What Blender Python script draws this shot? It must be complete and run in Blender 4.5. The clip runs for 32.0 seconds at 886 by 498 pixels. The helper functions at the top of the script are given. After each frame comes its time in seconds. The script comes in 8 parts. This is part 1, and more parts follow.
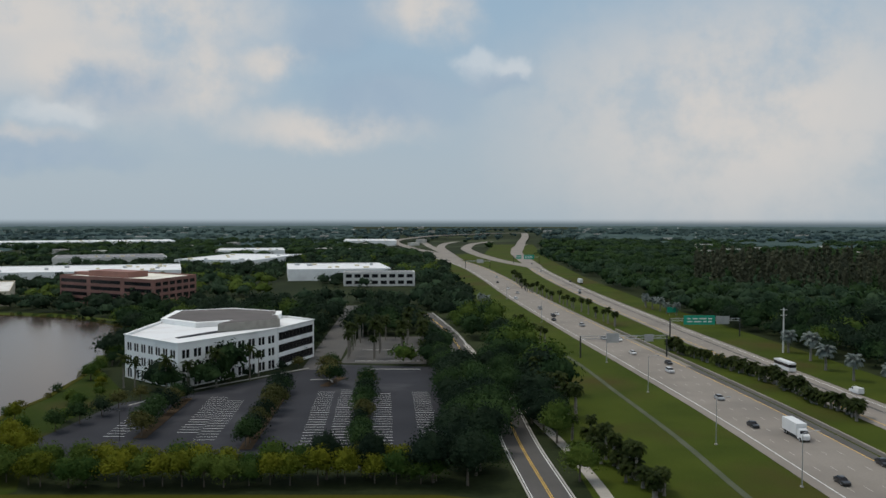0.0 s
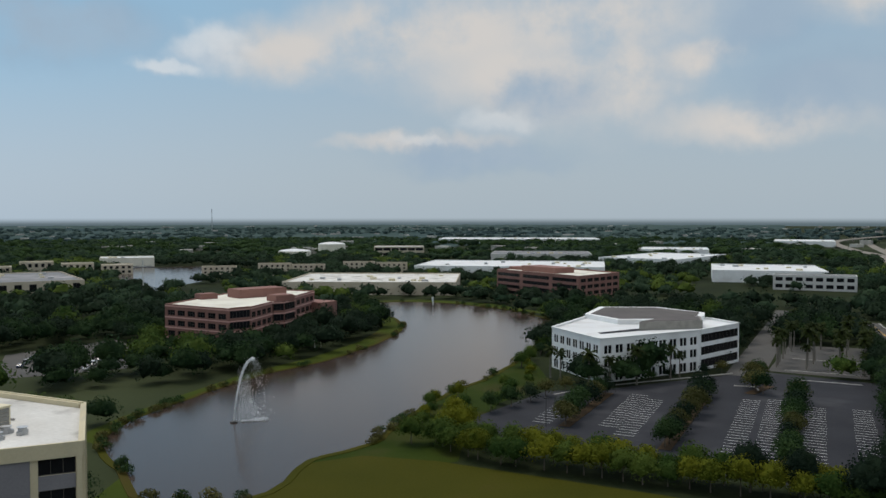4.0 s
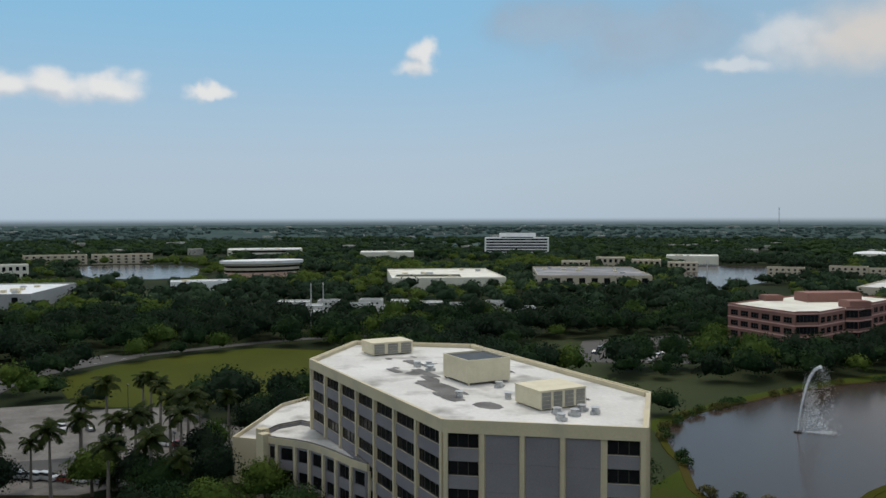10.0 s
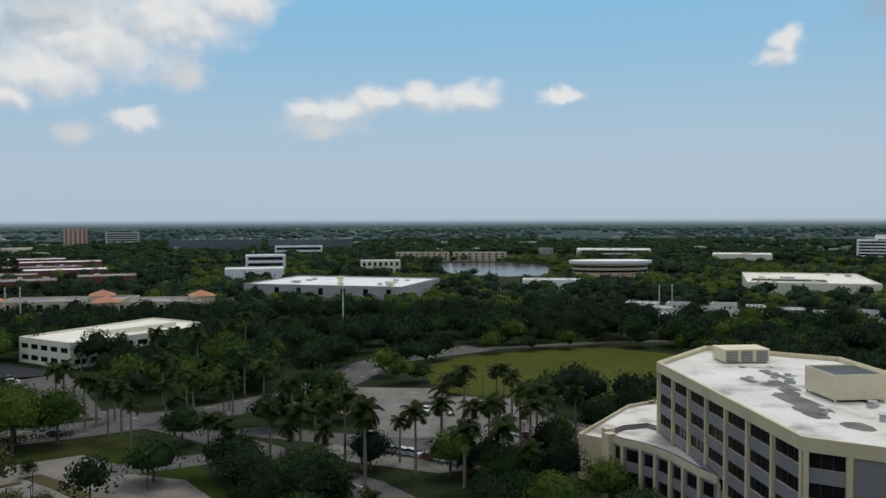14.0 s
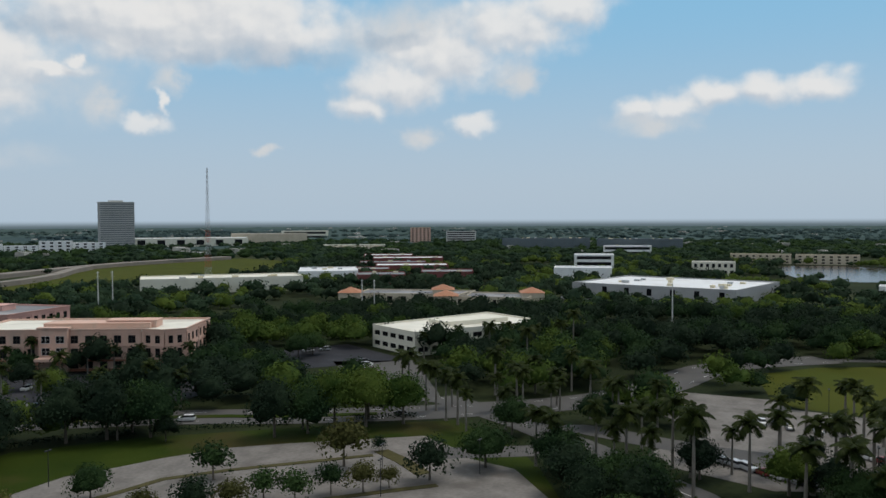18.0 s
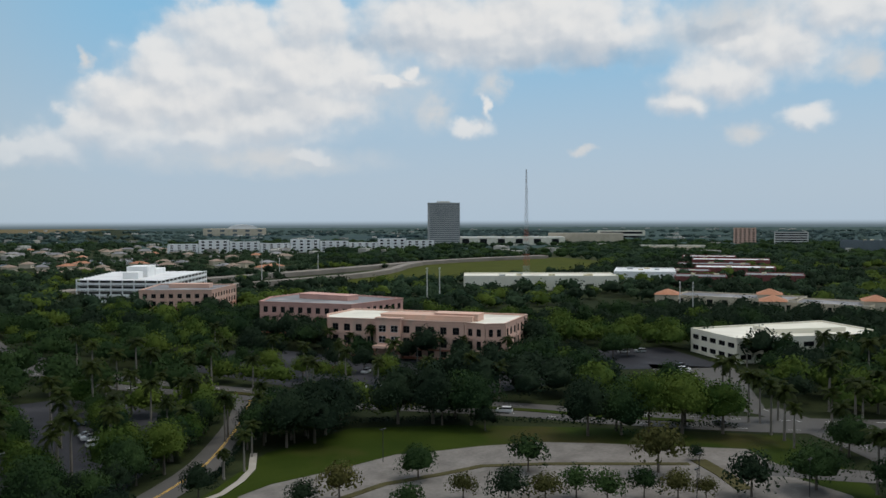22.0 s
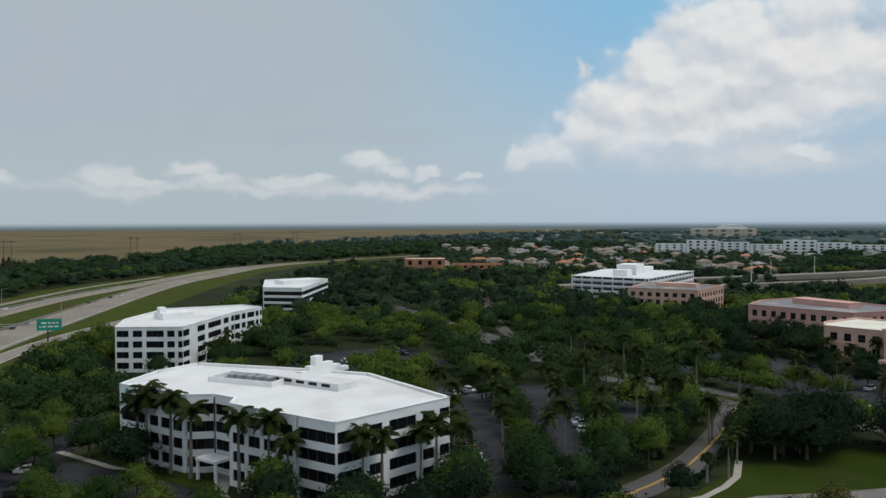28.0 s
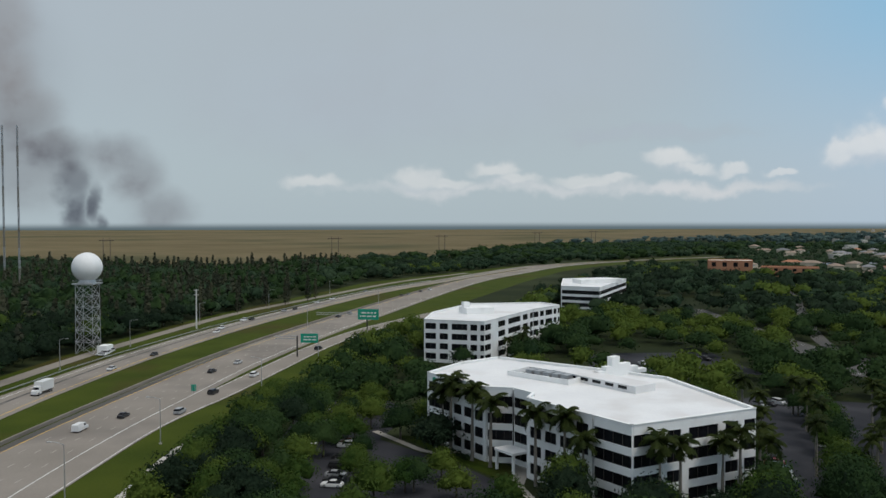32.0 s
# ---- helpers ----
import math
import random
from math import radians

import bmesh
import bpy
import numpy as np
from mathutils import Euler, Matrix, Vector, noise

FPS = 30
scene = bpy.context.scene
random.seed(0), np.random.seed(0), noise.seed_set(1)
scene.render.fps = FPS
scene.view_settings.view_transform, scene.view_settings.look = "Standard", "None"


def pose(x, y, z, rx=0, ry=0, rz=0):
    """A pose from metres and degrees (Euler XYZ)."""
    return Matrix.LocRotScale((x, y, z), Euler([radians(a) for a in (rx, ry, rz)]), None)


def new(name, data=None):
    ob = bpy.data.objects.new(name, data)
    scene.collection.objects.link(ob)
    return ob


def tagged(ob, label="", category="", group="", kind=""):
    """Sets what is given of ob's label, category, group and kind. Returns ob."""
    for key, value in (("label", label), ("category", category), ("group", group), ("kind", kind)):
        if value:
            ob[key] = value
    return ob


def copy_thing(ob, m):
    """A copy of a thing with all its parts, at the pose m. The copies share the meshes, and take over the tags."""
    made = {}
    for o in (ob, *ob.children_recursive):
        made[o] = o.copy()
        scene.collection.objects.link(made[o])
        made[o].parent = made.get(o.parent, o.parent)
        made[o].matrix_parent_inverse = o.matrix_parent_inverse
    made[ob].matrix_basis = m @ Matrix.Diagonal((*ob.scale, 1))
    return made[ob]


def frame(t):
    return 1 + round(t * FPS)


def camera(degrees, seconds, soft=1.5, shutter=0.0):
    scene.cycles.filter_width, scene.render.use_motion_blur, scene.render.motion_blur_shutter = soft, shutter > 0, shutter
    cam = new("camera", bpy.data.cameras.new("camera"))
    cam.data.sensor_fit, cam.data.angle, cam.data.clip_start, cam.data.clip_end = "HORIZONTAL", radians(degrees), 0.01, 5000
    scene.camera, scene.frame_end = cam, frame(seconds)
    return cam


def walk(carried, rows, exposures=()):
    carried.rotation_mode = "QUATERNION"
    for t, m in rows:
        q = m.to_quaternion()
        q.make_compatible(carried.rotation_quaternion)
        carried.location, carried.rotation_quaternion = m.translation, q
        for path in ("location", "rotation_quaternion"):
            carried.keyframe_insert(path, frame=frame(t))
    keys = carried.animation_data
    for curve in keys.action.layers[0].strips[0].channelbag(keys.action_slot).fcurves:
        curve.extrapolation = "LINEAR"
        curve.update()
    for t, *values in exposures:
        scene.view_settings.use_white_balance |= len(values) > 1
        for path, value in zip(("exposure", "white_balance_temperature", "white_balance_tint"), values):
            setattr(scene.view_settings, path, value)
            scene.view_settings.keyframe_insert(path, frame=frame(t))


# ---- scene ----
cam = camera(54.92, 32.0, soft=1.5)
PATH = [
    (0.0, pose(0, 0, 54, 87.876, -0.042, 0.000)),
    (0.5, pose(0, 0, 54, 87.855, -0.016, 3.526)),
    (1.0, pose(0, 0, 54, 87.840, -0.000, 7.055)),
    (1.5, pose(0, 0, 54, 87.839, 0.008, 10.562)),
    (2.0, pose(0, 0, 54, 87.832, 0.005, 14.077)),
    (2.5, pose(0, 0, 54, 87.829, -0.001, 17.576)),
    (3.0, pose(0, 0, 54, 87.818, 0.005, 21.084)),
    (3.5, pose(0, 0, 54, 87.805, 0.024, 24.496)),
    (5.5, pose(0, 0, 54, 87.783, 0.060, 37.970)),
    (6.0, pose(0, 0, 54, 87.774, 0.080, 41.319)),
    (6.5, pose(0, 0, 54, 87.782, 0.097, 44.467)),
    (7.0, pose(0, 0, 54, 87.779, 0.101, 47.390)),
    (7.5, pose(0, 0, 54, 87.773, 0.099, 50.302)),
    (8.0, pose(0, 0, 54, 87.785, 0.092, 53.128)),
    (8.5, pose(0, 0, 54, 87.791, 0.097, 55.958)),
    (9.0, pose(0, 0, 54, 87.797, 0.107, 58.857)),
    (9.5, pose(0, 0, 54, 87.793, 0.111, 61.705)),
    (10.0, pose(0, 0, 54, 87.788, 0.120, 64.527)),
    (10.5, pose(0, 0, 54, 87.800, 0.130, 67.383)),
    (11.0, pose(0, 0, 54, 87.811, 0.162, 70.206)),
    (11.5, pose(0, 0, 54, 87.823, 0.182, 73.150)),
    (12.0, pose(0, 0, 54, 87.837, 0.195, 76.114)),
    (12.5, pose(0, 0, 54, 87.858, 0.197, 79.026)),
    (13.0, pose(0, 0, 54, 87.860, 0.198, 81.925)),
    (13.5, pose(0, 0, 54, 87.861, 0.196, 84.780)),
    (14.0, pose(0, 0, 54, 87.872, 0.203, 87.626)),
    (14.5, pose(0, 0, 54, 87.887, 0.214, 90.448)),
    (16.5, pose(0, 0, 54, 87.900, 0.237, 101.438)),
    (17.0, pose(0, 0, 54, 87.900, 0.225, 104.187)),
    (17.5, pose(0, 0, 54, 87.905, 0.217, 106.949)),
    (18.0, pose(0, 0, 54, 87.915, 0.212, 109.446)),
    (18.5, pose(0, 0, 54, 87.918, 0.210, 112.057)),
    (19.0, pose(0, 0, 54, 87.926, 0.209, 114.671)),
    (19.5, pose(0, 0, 54, 87.942, 0.204, 117.322)),
    (20.0, pose(0, 0, 54, 87.948, 0.206, 119.948)),
    (20.5, pose(0, 0, 54, 87.953, 0.204, 122.567)),
    (21.0, pose(0, 0, 54, 87.963, 0.201, 125.209)),
    (21.5, pose(0, 0, 54, 87.969, 0.200, 127.859)),
    (22.0, pose(0, 0, 54, 87.972, 0.188, 130.455)),
    (22.5, pose(0, 0, 54, 87.983, 0.192, 133.074)),
    (23.0, pose(0, 0, 54, 87.976, 0.187, 135.733)),
    (23.5, pose(0, 0, 54, 87.996, 0.187, 138.383)),
    (24.0, pose(0, 0, 54, 88.003, 0.191, 141.034)),
    (24.5, pose(0, 0, 54, 88.022, 0.193, 143.688)),
    (25.0, pose(0, 0, 54, 88.029, 0.188, 146.348)),
    (25.5, pose(0, 0, 54, 88.032, 0.196, 149.006)),
    (27.5, pose(0, 0, 54, 88.056, 0.200, 159.693)),
    (28.0, pose(0, 0, 54, 88.062, 0.197, 162.384)),
    (28.5, pose(0, 0, 54, 88.065, 0.194, 165.036)),
    (29.0, pose(0, 0, 54, 88.070, 0.190, 167.687)),
    (29.5, pose(0, 0, 54, 88.073, 0.186, 170.333)),
    (30.0, pose(0, 0, 54, 88.069, 0.185, 173.015)),
    (30.5, pose(0, 0, 54, 88.078, 0.169, 175.649)),
    (31.0, pose(0, 0, 54, 88.078, 0.140, 178.174)),
    (31.5, pose(0, 0, 54, 88.068, 0.128, 180.187)),
    (32.0, pose(0, 0, 54, 88.073, 0.121, 182.239)),
]
walk(cam, PATH)

SUN_HEIGHT, SUN_BEARING = 62.0, 300.0
# ---- sky: clear blue with haze, cumulus, thin veil, grey undersides and a far column of smoke ----
world = bpy.data.worlds.new("sky")
scene.world = world
world.use_nodes = True
WT = world.node_tree
WT.nodes.clear()


def wn(kind, *links, **props):
    n = WT.nodes.new(kind)
    for k, v in props.items():
        setattr_safe(n, k, v)
    for i, v in enumerate(links):
        if v is None:
            continue
        if hasattr(v, "is_output"):
            WT.links.new(v, n.inputs[i])
        else:
            n.inputs[i].default_value = v
    return n


def setattr_safe(n, k, v):
    if k == "operation":
        n.operation = v
    elif k == "interpolation_type":
        n.interpolation_type = v
    elif k == "use_clamp":
        n.use_clamp = v


def wmath(op, a, b=None, c=None, clamp=False):
    return wn("ShaderNodeMath", a, b, c, operation=op, use_clamp=clamp).outputs[0]


def wvec(op, a, b=None, c=None):
    n = wn("ShaderNodeVectorMath", a, b, c, operation=op)
    return n.outputs["Value"] if op == "LENGTH" else n.outputs[0]


def wstep(v, lo, hi, out_lo=0.0, out_hi=1.0):
    return wn("ShaderNodeMapRange", v, lo, hi, out_lo, out_hi, interpolation_type="SMOOTHSTEP").outputs[0]


def wmix(f, a, b):
    n = WT.nodes.new("ShaderNodeMix")
    n.data_type = "RGBA"
    for i, v in ((0, f), (6, a), (7, b)):
        if hasattr(v, "is_output"):
            WT.links.new(v, n.inputs[i])
        else:
            n.inputs[i].default_value = v if i == 0 else (*v, 1.0)
    return n.outputs[2]


def wnoise(vector, scale, detail=4.0, rough=0.55):
    n = WT.nodes.new("ShaderNodeTexNoise")
    n.inputs["Scale"].default_value = scale
    n.inputs["Detail"].default_value = detail
    n.inputs["Roughness"].default_value = rough
    WT.links.new(vector, n.inputs["Vector"])
    return n


tc = WT.nodes.new("ShaderNodeTexCoord")
sep = wn("ShaderNodeSeparateXYZ", tc.outputs["Generated"])
DX, DY, DZ = sep.outputs
DEG = 57.29578
AZ = wmath("MULTIPLY", wmath("ARCTAN2", wmath("MULTIPLY", DY, -1.0), wmath("MULTIPLY", DX, -1.0)), DEG)
EL = wmath("MULTIPLY", wmath("ARCSINE", DZ), DEG)
SKYP = wn("ShaderNodeCombineXYZ", AZ, EL, 0.0).outputs[0]
warp_a = wnoise(SKYP, 0.16, 5.0, 0.6)
warp_b = wnoise(SKYP, 0.55, 3.0, 0.5)
off_a = wvec("MULTIPLY", wvec("SUBTRACT", warp_a.outputs["Color"], (0.5, 0.5, 0.5)), (5.5, 2.6, 0.0))
off_b = wvec("MULTIPLY", wvec("SUBTRACT", warp_b.outputs["Color"], (0.5, 0.5, 0.5)), (2.0, 1.5, 0.0))
WARPED = wvec("ADD", SKYP, wvec("ADD", off_a, off_b))
CRISP = wvec("ADD", SKYP, wvec("ADD", wvec("MULTIPLY", off_a, (0.28, 0.3, 0.0)), off_b))


class Puffs:
    """A union of soft ovals in the sky: bearing from the west, height, half width and half height, in degrees."""

    def __init__(self, space=None):
        self.space, self.field, self.ovals = space or WARPED, None, []

    def add(self, az, el, w, h):
        self.ovals.append((az, el, w, h))
        d = wvec("LENGTH", wvec("MULTIPLY", wvec("SUBTRACT", self.space, (az, el, 0.0)), (1.0 / w, 1.0 / h, 0.0)))
        self.field = d if self.field is None else wn("ShaderNodeMath", self.field, d, 0.35, operation="SMOOTH_MIN").outputs[0]

    def moved(self, daz, delv):
        """The same ovals, looked up a little to one side: tells the lit side of each billow from its base."""
        twin = Puffs(wvec("ADD", self.space, (daz, delv, 0.0)))
        for o in self.ovals:
            twin.add(*o)
        return twin.field


def wbillow(vector, scale):
    n = WT.nodes.new("ShaderNodeTexVoronoi")
    n.feature = "SMOOTH_F1"
    n.inputs["Scale"].default_value = scale
    n.inputs["Smoothness"].default_value = 0.5
    n.inputs["Detail"].default_value = 1.5
    n.inputs["Roughness"].default_value = 0.45
    WT.links.new(vector, n.inputs["Vector"])
    return n.outputs["Distance"]


cumulus = Puffs(CRISP)
cumulus.add(6.3, 6.9, 1.46, 0.91)
cumulus.add(4.3, 7.2, 2.19, 0.91)
cumulus.add(1.8, 7.8, 2.19, 0.98)
cumulus.add(-1.2, 7.9, 2.19, 0.98)
cumulus.add(-4.2, 8.0, 2.26, 0.91)
cumulus.add(-10.2, 7.9, 1.17, 0.51)
cumulus.add(-24.2, 10.5, 0.95, 1.09)
cumulus.add(-23.9, 9.7, 1.24, 0.58)
cumulus.add(17.7, 6.2, 1.39, 0.66)
cumulus.add(17.3, 6.2, 1.17, 0.66)
cumulus.add(22.5, 8.8, 3.65, 1.64)
cumulus.add(19.2, 10.6, 4.01, 2.26)
cumulus.add(15.0, 12.4, 4.38, 2.26)
cumulus.add(11.3, 13.6, 2.92, 1.64)
cumulus.add(24.8, 7.4, 2.11, 1.02)
cumulus.add(31.8, 12.3, 6.56, 2.11)
cumulus.add(38.3, 12.1, 5.47, 2.33)
cumulus.add(60.7, 7.3, 2.92, 2.26)
cumulus.add(57.8, 9.3, 3.46, 2.63)
cumulus.add(54.5, 11.5, 4.38, 2.92)
cumulus.add(54.6, 8.5, 5.47, 2.73)
cumulus.add(51.1, 9.7, 3.65, 2.55)
cumulus.add(49.3, 12.9, 3.28, 2.19)
cumulus.add(49.4, 7.4, 4.74, 1.53)
cumulus.add(56.3, 5.3, 4.01, 1.17)
cumulus.add(60.7, 5.1, 3.28, 1.39)
cumulus.add(43.9, 9.1, 2.01, 0.47)
cumulus.add(42.5, 9.7, 0.58, 0.51)
cumulus.add(40.6, 12.8, 6.56, 2.26)
cumulus.add(32.7, 12.8, 6.93, 2.41)
cumulus.add(38.7, 6.1, 1.46, 0.58)
cumulus.add(37.6, 7.5, 0.33, 0.80)
cumulus.add(49.3, 4.2, 1.53, 0.66)
cumulus.add(67.0, 3.8, 1.09, 0.73)
cumulus.add(64.8, 4.5, 2.01, 1.09)
cumulus.add(62.4, 5.8, 2.19, 1.53)
cumulus.add(60.6, 7.6, 2.55, 1.82)
cumulus.add(58.4, 9.6, 2.55, 2.19)
cumulus.add(93.8, 2.8, 1.90, 0.73)
cumulus.add(91.7, 2.5, 1.64, 0.36)
cumulus.add(88.7, 3.3, 1.53, 0.51)
cumulus.add(87.5, 2.7, 1.75, 0.44)
cumulus.add(83.0, 2.6, 1.75, 0.44)
cumulus.add(80.8, 2.6, 1.46, 0.33)
cumulus.add(77.2, 3.9, 1.53, 0.62)
cumulus.add(75.9, 3.3, 1.31, 0.44)
cumulus.add(73.6, 3.1, 0.88, 0.33)
cumulus.add(70.6, 2.9, 1.02, 0.33)
cumulus.add(101.0, 2.6, 2.01, 0.47)
cumulus.add(-47.0, 10.7, 2.55, 1.53)
cumulus.add(-44.4, 9.4, 2.19, 0.58)
cumulus.add(-65.8, 6.1, 2.70, 1.02)
cumulus.add(-60.8, 5.0, 2.19, 0.36)
cumulus.add(62.0, 5.6, 4.0, 1.7)
cumulus.add(65.6, 4.2, 2.4, 1.0)
cumulus.add(56.5, 7.6, 5.0, 2.8)
cumulus.add(52.0, 6.3, 5.0, 1.8)
cumulus.add(47.0, 9.6, 3.6, 2.4)
cumulus.add(-92.2, 10.1, 1.46, 1.09)
cumulus.add(-94.5, 9.8, 1.60, 0.73)

veil = Puffs()
veil.add(-51.6, 10.7, 5.47, 2.19)
veil.add(-57.1, 11.5, 6.20, 2.92)
veil.add(-63.3, 11.9, 7.29, 3.28)
veil.add(-60.5, 4.9, 6.20, 0.66)
veil.add(-70.8, 9.1, 7.29, 3.28)
veil.add(-70.7, 12.7, 9.48, 2.92)
veil.add(-78.7, 9.9, 3.28, 1.46)
veil.add(-73.7, 9.1, 3.28, 4.01)
veil.add(-88.3, 13.6, 4.01, 2.19)
veil.add(-65.8, 9.7, 7.29, 3.28)
veil.add(-81.6, 5.8, 7.29, 1.46)
veil.add(-108.8, 6.6, 15.31, 8.39)
veil.add(14.7, 9.2, 1.46, 0.91)
veil.add(21.1, 5.3, 1.31, 0.66)
veil.add(37.1, 9.1, 1.09, 1.09)
veil.add(31.6, 4.4, 1.31, 0.33)
veil.add(41.4, 7.4, 1.31, 1.31)
veil.add(14.9, 9.0, 1.46, 1.02)
veil.add(5.8, 5.9, 2.55, 0.80)
veil.add(77.8, 2.0, 9.48, 0.44)
veil.add(90.1, 2.0, 9.48, 0.44)
veil.add(52.9, 3.9, 8.02, 1.09)
veil.add(63.7, 9.8, 0.5, 0.6)
veil.add(48.0, 9.5, 9.0, 3.4)
veil.add(37.0, 12.8, 10.0, 2.8)
veil.add(57.0, 6.8, 7.0, 2.4)
veil.add(22.0, 12.0, 6.0, 2.4)

shade = Puffs()
shade.add(-38.9, 11.3, 6.93, 2.73)
shade.add(-32.8, 12.6, 5.47, 2.19)
shade.add(-82.4, 12.3, 4.38, 2.92)
shade.add(-86.8, 7.7, 5.47, 2.19)
shade.add(-92.9, 8.8, 3.28, 0.73)
shade.add(-69.0, 8.2, 4.38, 1.82)
shade.add(-64.1, 3.9, 7.29, 1.46)
shade.add(90.0, 9.7, 15.31, 4.74)
shade.add(99.7, 7.8, 10.94, 4.38)
shade.add(95.4, 9.0, 18.23, 5.10)
shade.add(79.3, 5.6, 7.29, 0.73)
shade.add(40.6, 11.6, 6.93, 0.95)
shade.add(32.7, 11.2, 6.93, 0.80)
shade.add(51.8, 7.7, 5.83, 1.09)
shade.add(22.5, 11.4, 3.28, 0.80)
shade.add(33.5, 10.6, 7.29, 0.80)

smoke = Puffs(wvec("ADD", SKYP, wvec("ADD", wvec("MULTIPLY", off_a, (0.3, 0.3, 0.0)), wvec("MULTIPLY", off_b, (0.7, 0.7, 0.0)))))
smoke.add(119.6, 12.2, 1.9, 3.0)
smoke.add(119.0, 8.6, 1.5, 2.0)
smoke.add(118.4, 6.6, 2.1, 1.6)
smoke.add(116.7, 4.4, 1.7, 1.2)
smoke.add(115.9, 2.6, 1.0, 1.5)
smoke.add(115.7, 0.6, 0.75, 1.7)
smoke.add(114.6, 1.1, 0.55, 1.3)
smoke.add(114.1, -0.3, 0.45, 0.7)
smoke.add(121.9, 5.5, 2.0, 3.0)
thin_smoke = Puffs(smoke.space)
thin_smoke.add(113.3, 3.9, 1.5, 1.1)
thin_smoke.add(112.0, 2.6, 1.3, 1.4)
thin_smoke.add(110.6, 0.6, 1.5, 1.1)
thin_smoke.add(118.6, 3.4, 2.6, 2.0)
thin_smoke.add(123.5, 9.0, 5.0, 4.4)

nishita = WT.nodes.new("ShaderNodeTexSky")
nishita.sky_type = "NISHITA"
nishita.sun_disc = False
nishita.sun_elevation = radians(SUN_HEIGHT)
nishita.sun_rotation = radians(SUN_BEARING)
nishita.dust_density = 2.0
clear = wvec("MULTIPLY", nishita.outputs[0], (0.085, 0.085, 0.085))
side = wstep(AZ, -66.0, -20.0)
haze_low = wmix(side, (0.405, 0.485, 0.55), (0.44, 0.55, 0.66))
haze_high = wmix(side, (0.315, 0.45, 0.575), (0.235, 0.50, 0.73))
grey = wstep(AZ, 58.0, 84.0)
haze_low = wmix(grey, haze_low, (0.43, 0.515, 0.56))
haze_high = wmix(grey, haze_high, (0.43, 0.495, 0.545))
haze = wmix(wstep(EL, 1.0, 15.0), haze_low, haze_high)
sky = wmix(wstep(EL, 12.0, 65.0, 0.92, 0.25), clear, haze)
# high broken cloud over the rest of the dome
broken = wstep(wnoise(tc.outputs["Generated"], 3.2, 5.0, 0.55).outputs[0], 0.34, 0.58)
sky = wmix(wmath("MULTIPLY", broken, wstep(EL, 17.0, 40.0, 0.0, 0.9)), sky, (0.95, 0.96, 0.97))
fine = warp_b.outputs[0]
broad = warp_a.outputs[0]
veil_a = wmath("MULTIPLY", wstep(veil.field, 1.35, 0.15), wstep(broad, 0.30, 0.58, 0.30, 1.0))
sky = wmix(veil_a, sky, wmix(wstep(AZ, -30.0, 0.0), (0.625, 0.605, 0.585), (0.60, 0.63, 0.655)))
shade_a = wmath("MULTIPLY", wstep(shade.field, 1.3, 0.2), wstep(broad, 0.28, 0.62, 1.0, 0.45))
shade_c = wmix(wstep(AZ, 40.0, 70.0), (0.29, 0.40, 0.52), (0.40, 0.455, 0.50))
sky = wmix(shade_a, sky, shade_c)
# cumulus: bright billows above, greyer towards the base
BILLOW = wvec("ADD", wvec("MULTIPLY", SKYP, (0.8, 1.15, 0.0)), wvec("MULTIPLY", off_b, (0.35, 0.35, 0.0)))
lobes = wbillow(BILLOW, 0.62)
wisps = wnoise(SKYP, 0.62, 4.5, 0.52).outputs[0]
ragged = wmath("ADD", cumulus.field, wmath("MULTIPLY", wmath("SUBTRACT", lobes, 0.45), 0.36))
ragged = wmath("ADD", ragged, wmath("MULTIPLY", wmath("SUBTRACT", wisps, 0.5), 0.75))
tilt = wmath("SUBTRACT", cumulus.moved(-0.35, 0.75), cumulus.field)
# tops are crisp, bases fray into the haze
body_soft, body_crisp = wstep(ragged, 1.50, 0.50), wstep(ragged, 1.22, 0.80)
heap = wmath("MULTIPLY", wstep(AZ, 44.0, 50.0), wstep(AZ, 74.0, 69.0))
top_side = wmath("MULTIPLY", wstep(tilt, -0.15, 0.30), wmath("ADD", wmath("MULTIPLY", heap, 0.75), 0.15))
body = wmath("ADD", body_soft, wmath("MULTIPLY", wmath("SUBTRACT", body_crisp, body_soft), top_side))
body = wmath("MULTIPLY", body, wstep(AZ, -54.0, -26.0, 0.42, 1.0))
lobe_tilt = wmath("SUBTRACT", wbillow(wvec("ADD", BILLOW, (-0.2, 0.42, 0.0)), 0.62), lobes)
wisp_tilt = wmath("SUBTRACT", wnoise(wvec("ADD", SKYP, (-0.28, 0.52, 0.0)), 0.62, 4.5, 0.52).outputs[0], wisps)
soft = wmath("SUBTRACT", wnoise(SKYP, 0.30, 2.0, 0.5).outputs[0], 0.5)
relief = wstep(wmath("ADD", wmath("ADD", wmath("MULTIPLY", tilt, 0.8), wmath("MULTIPLY", wmath("ADD", wmath("MULTIPLY", lobe_tilt, 0.5), wisp_tilt), 0.7)), wmath("MULTIPLY", soft, 0.7)), -0.50, 0.40)
cloud_c = wmix(relief, (0.56, 0.60, 0.65), (0.79, 0.785, 0.775))
sky = wmix(wmath("MULTIPLY", body, wstep(EL, 2.0, 8.0, 0.42, 0.93)), sky, cloud_c)
shade_b = wmath("MULTIPLY", wstep(shade.field, 0.9, 0.3), 0.30)
sky = wmix(shade_b, sky, (0.42, 0.49, 0.57))
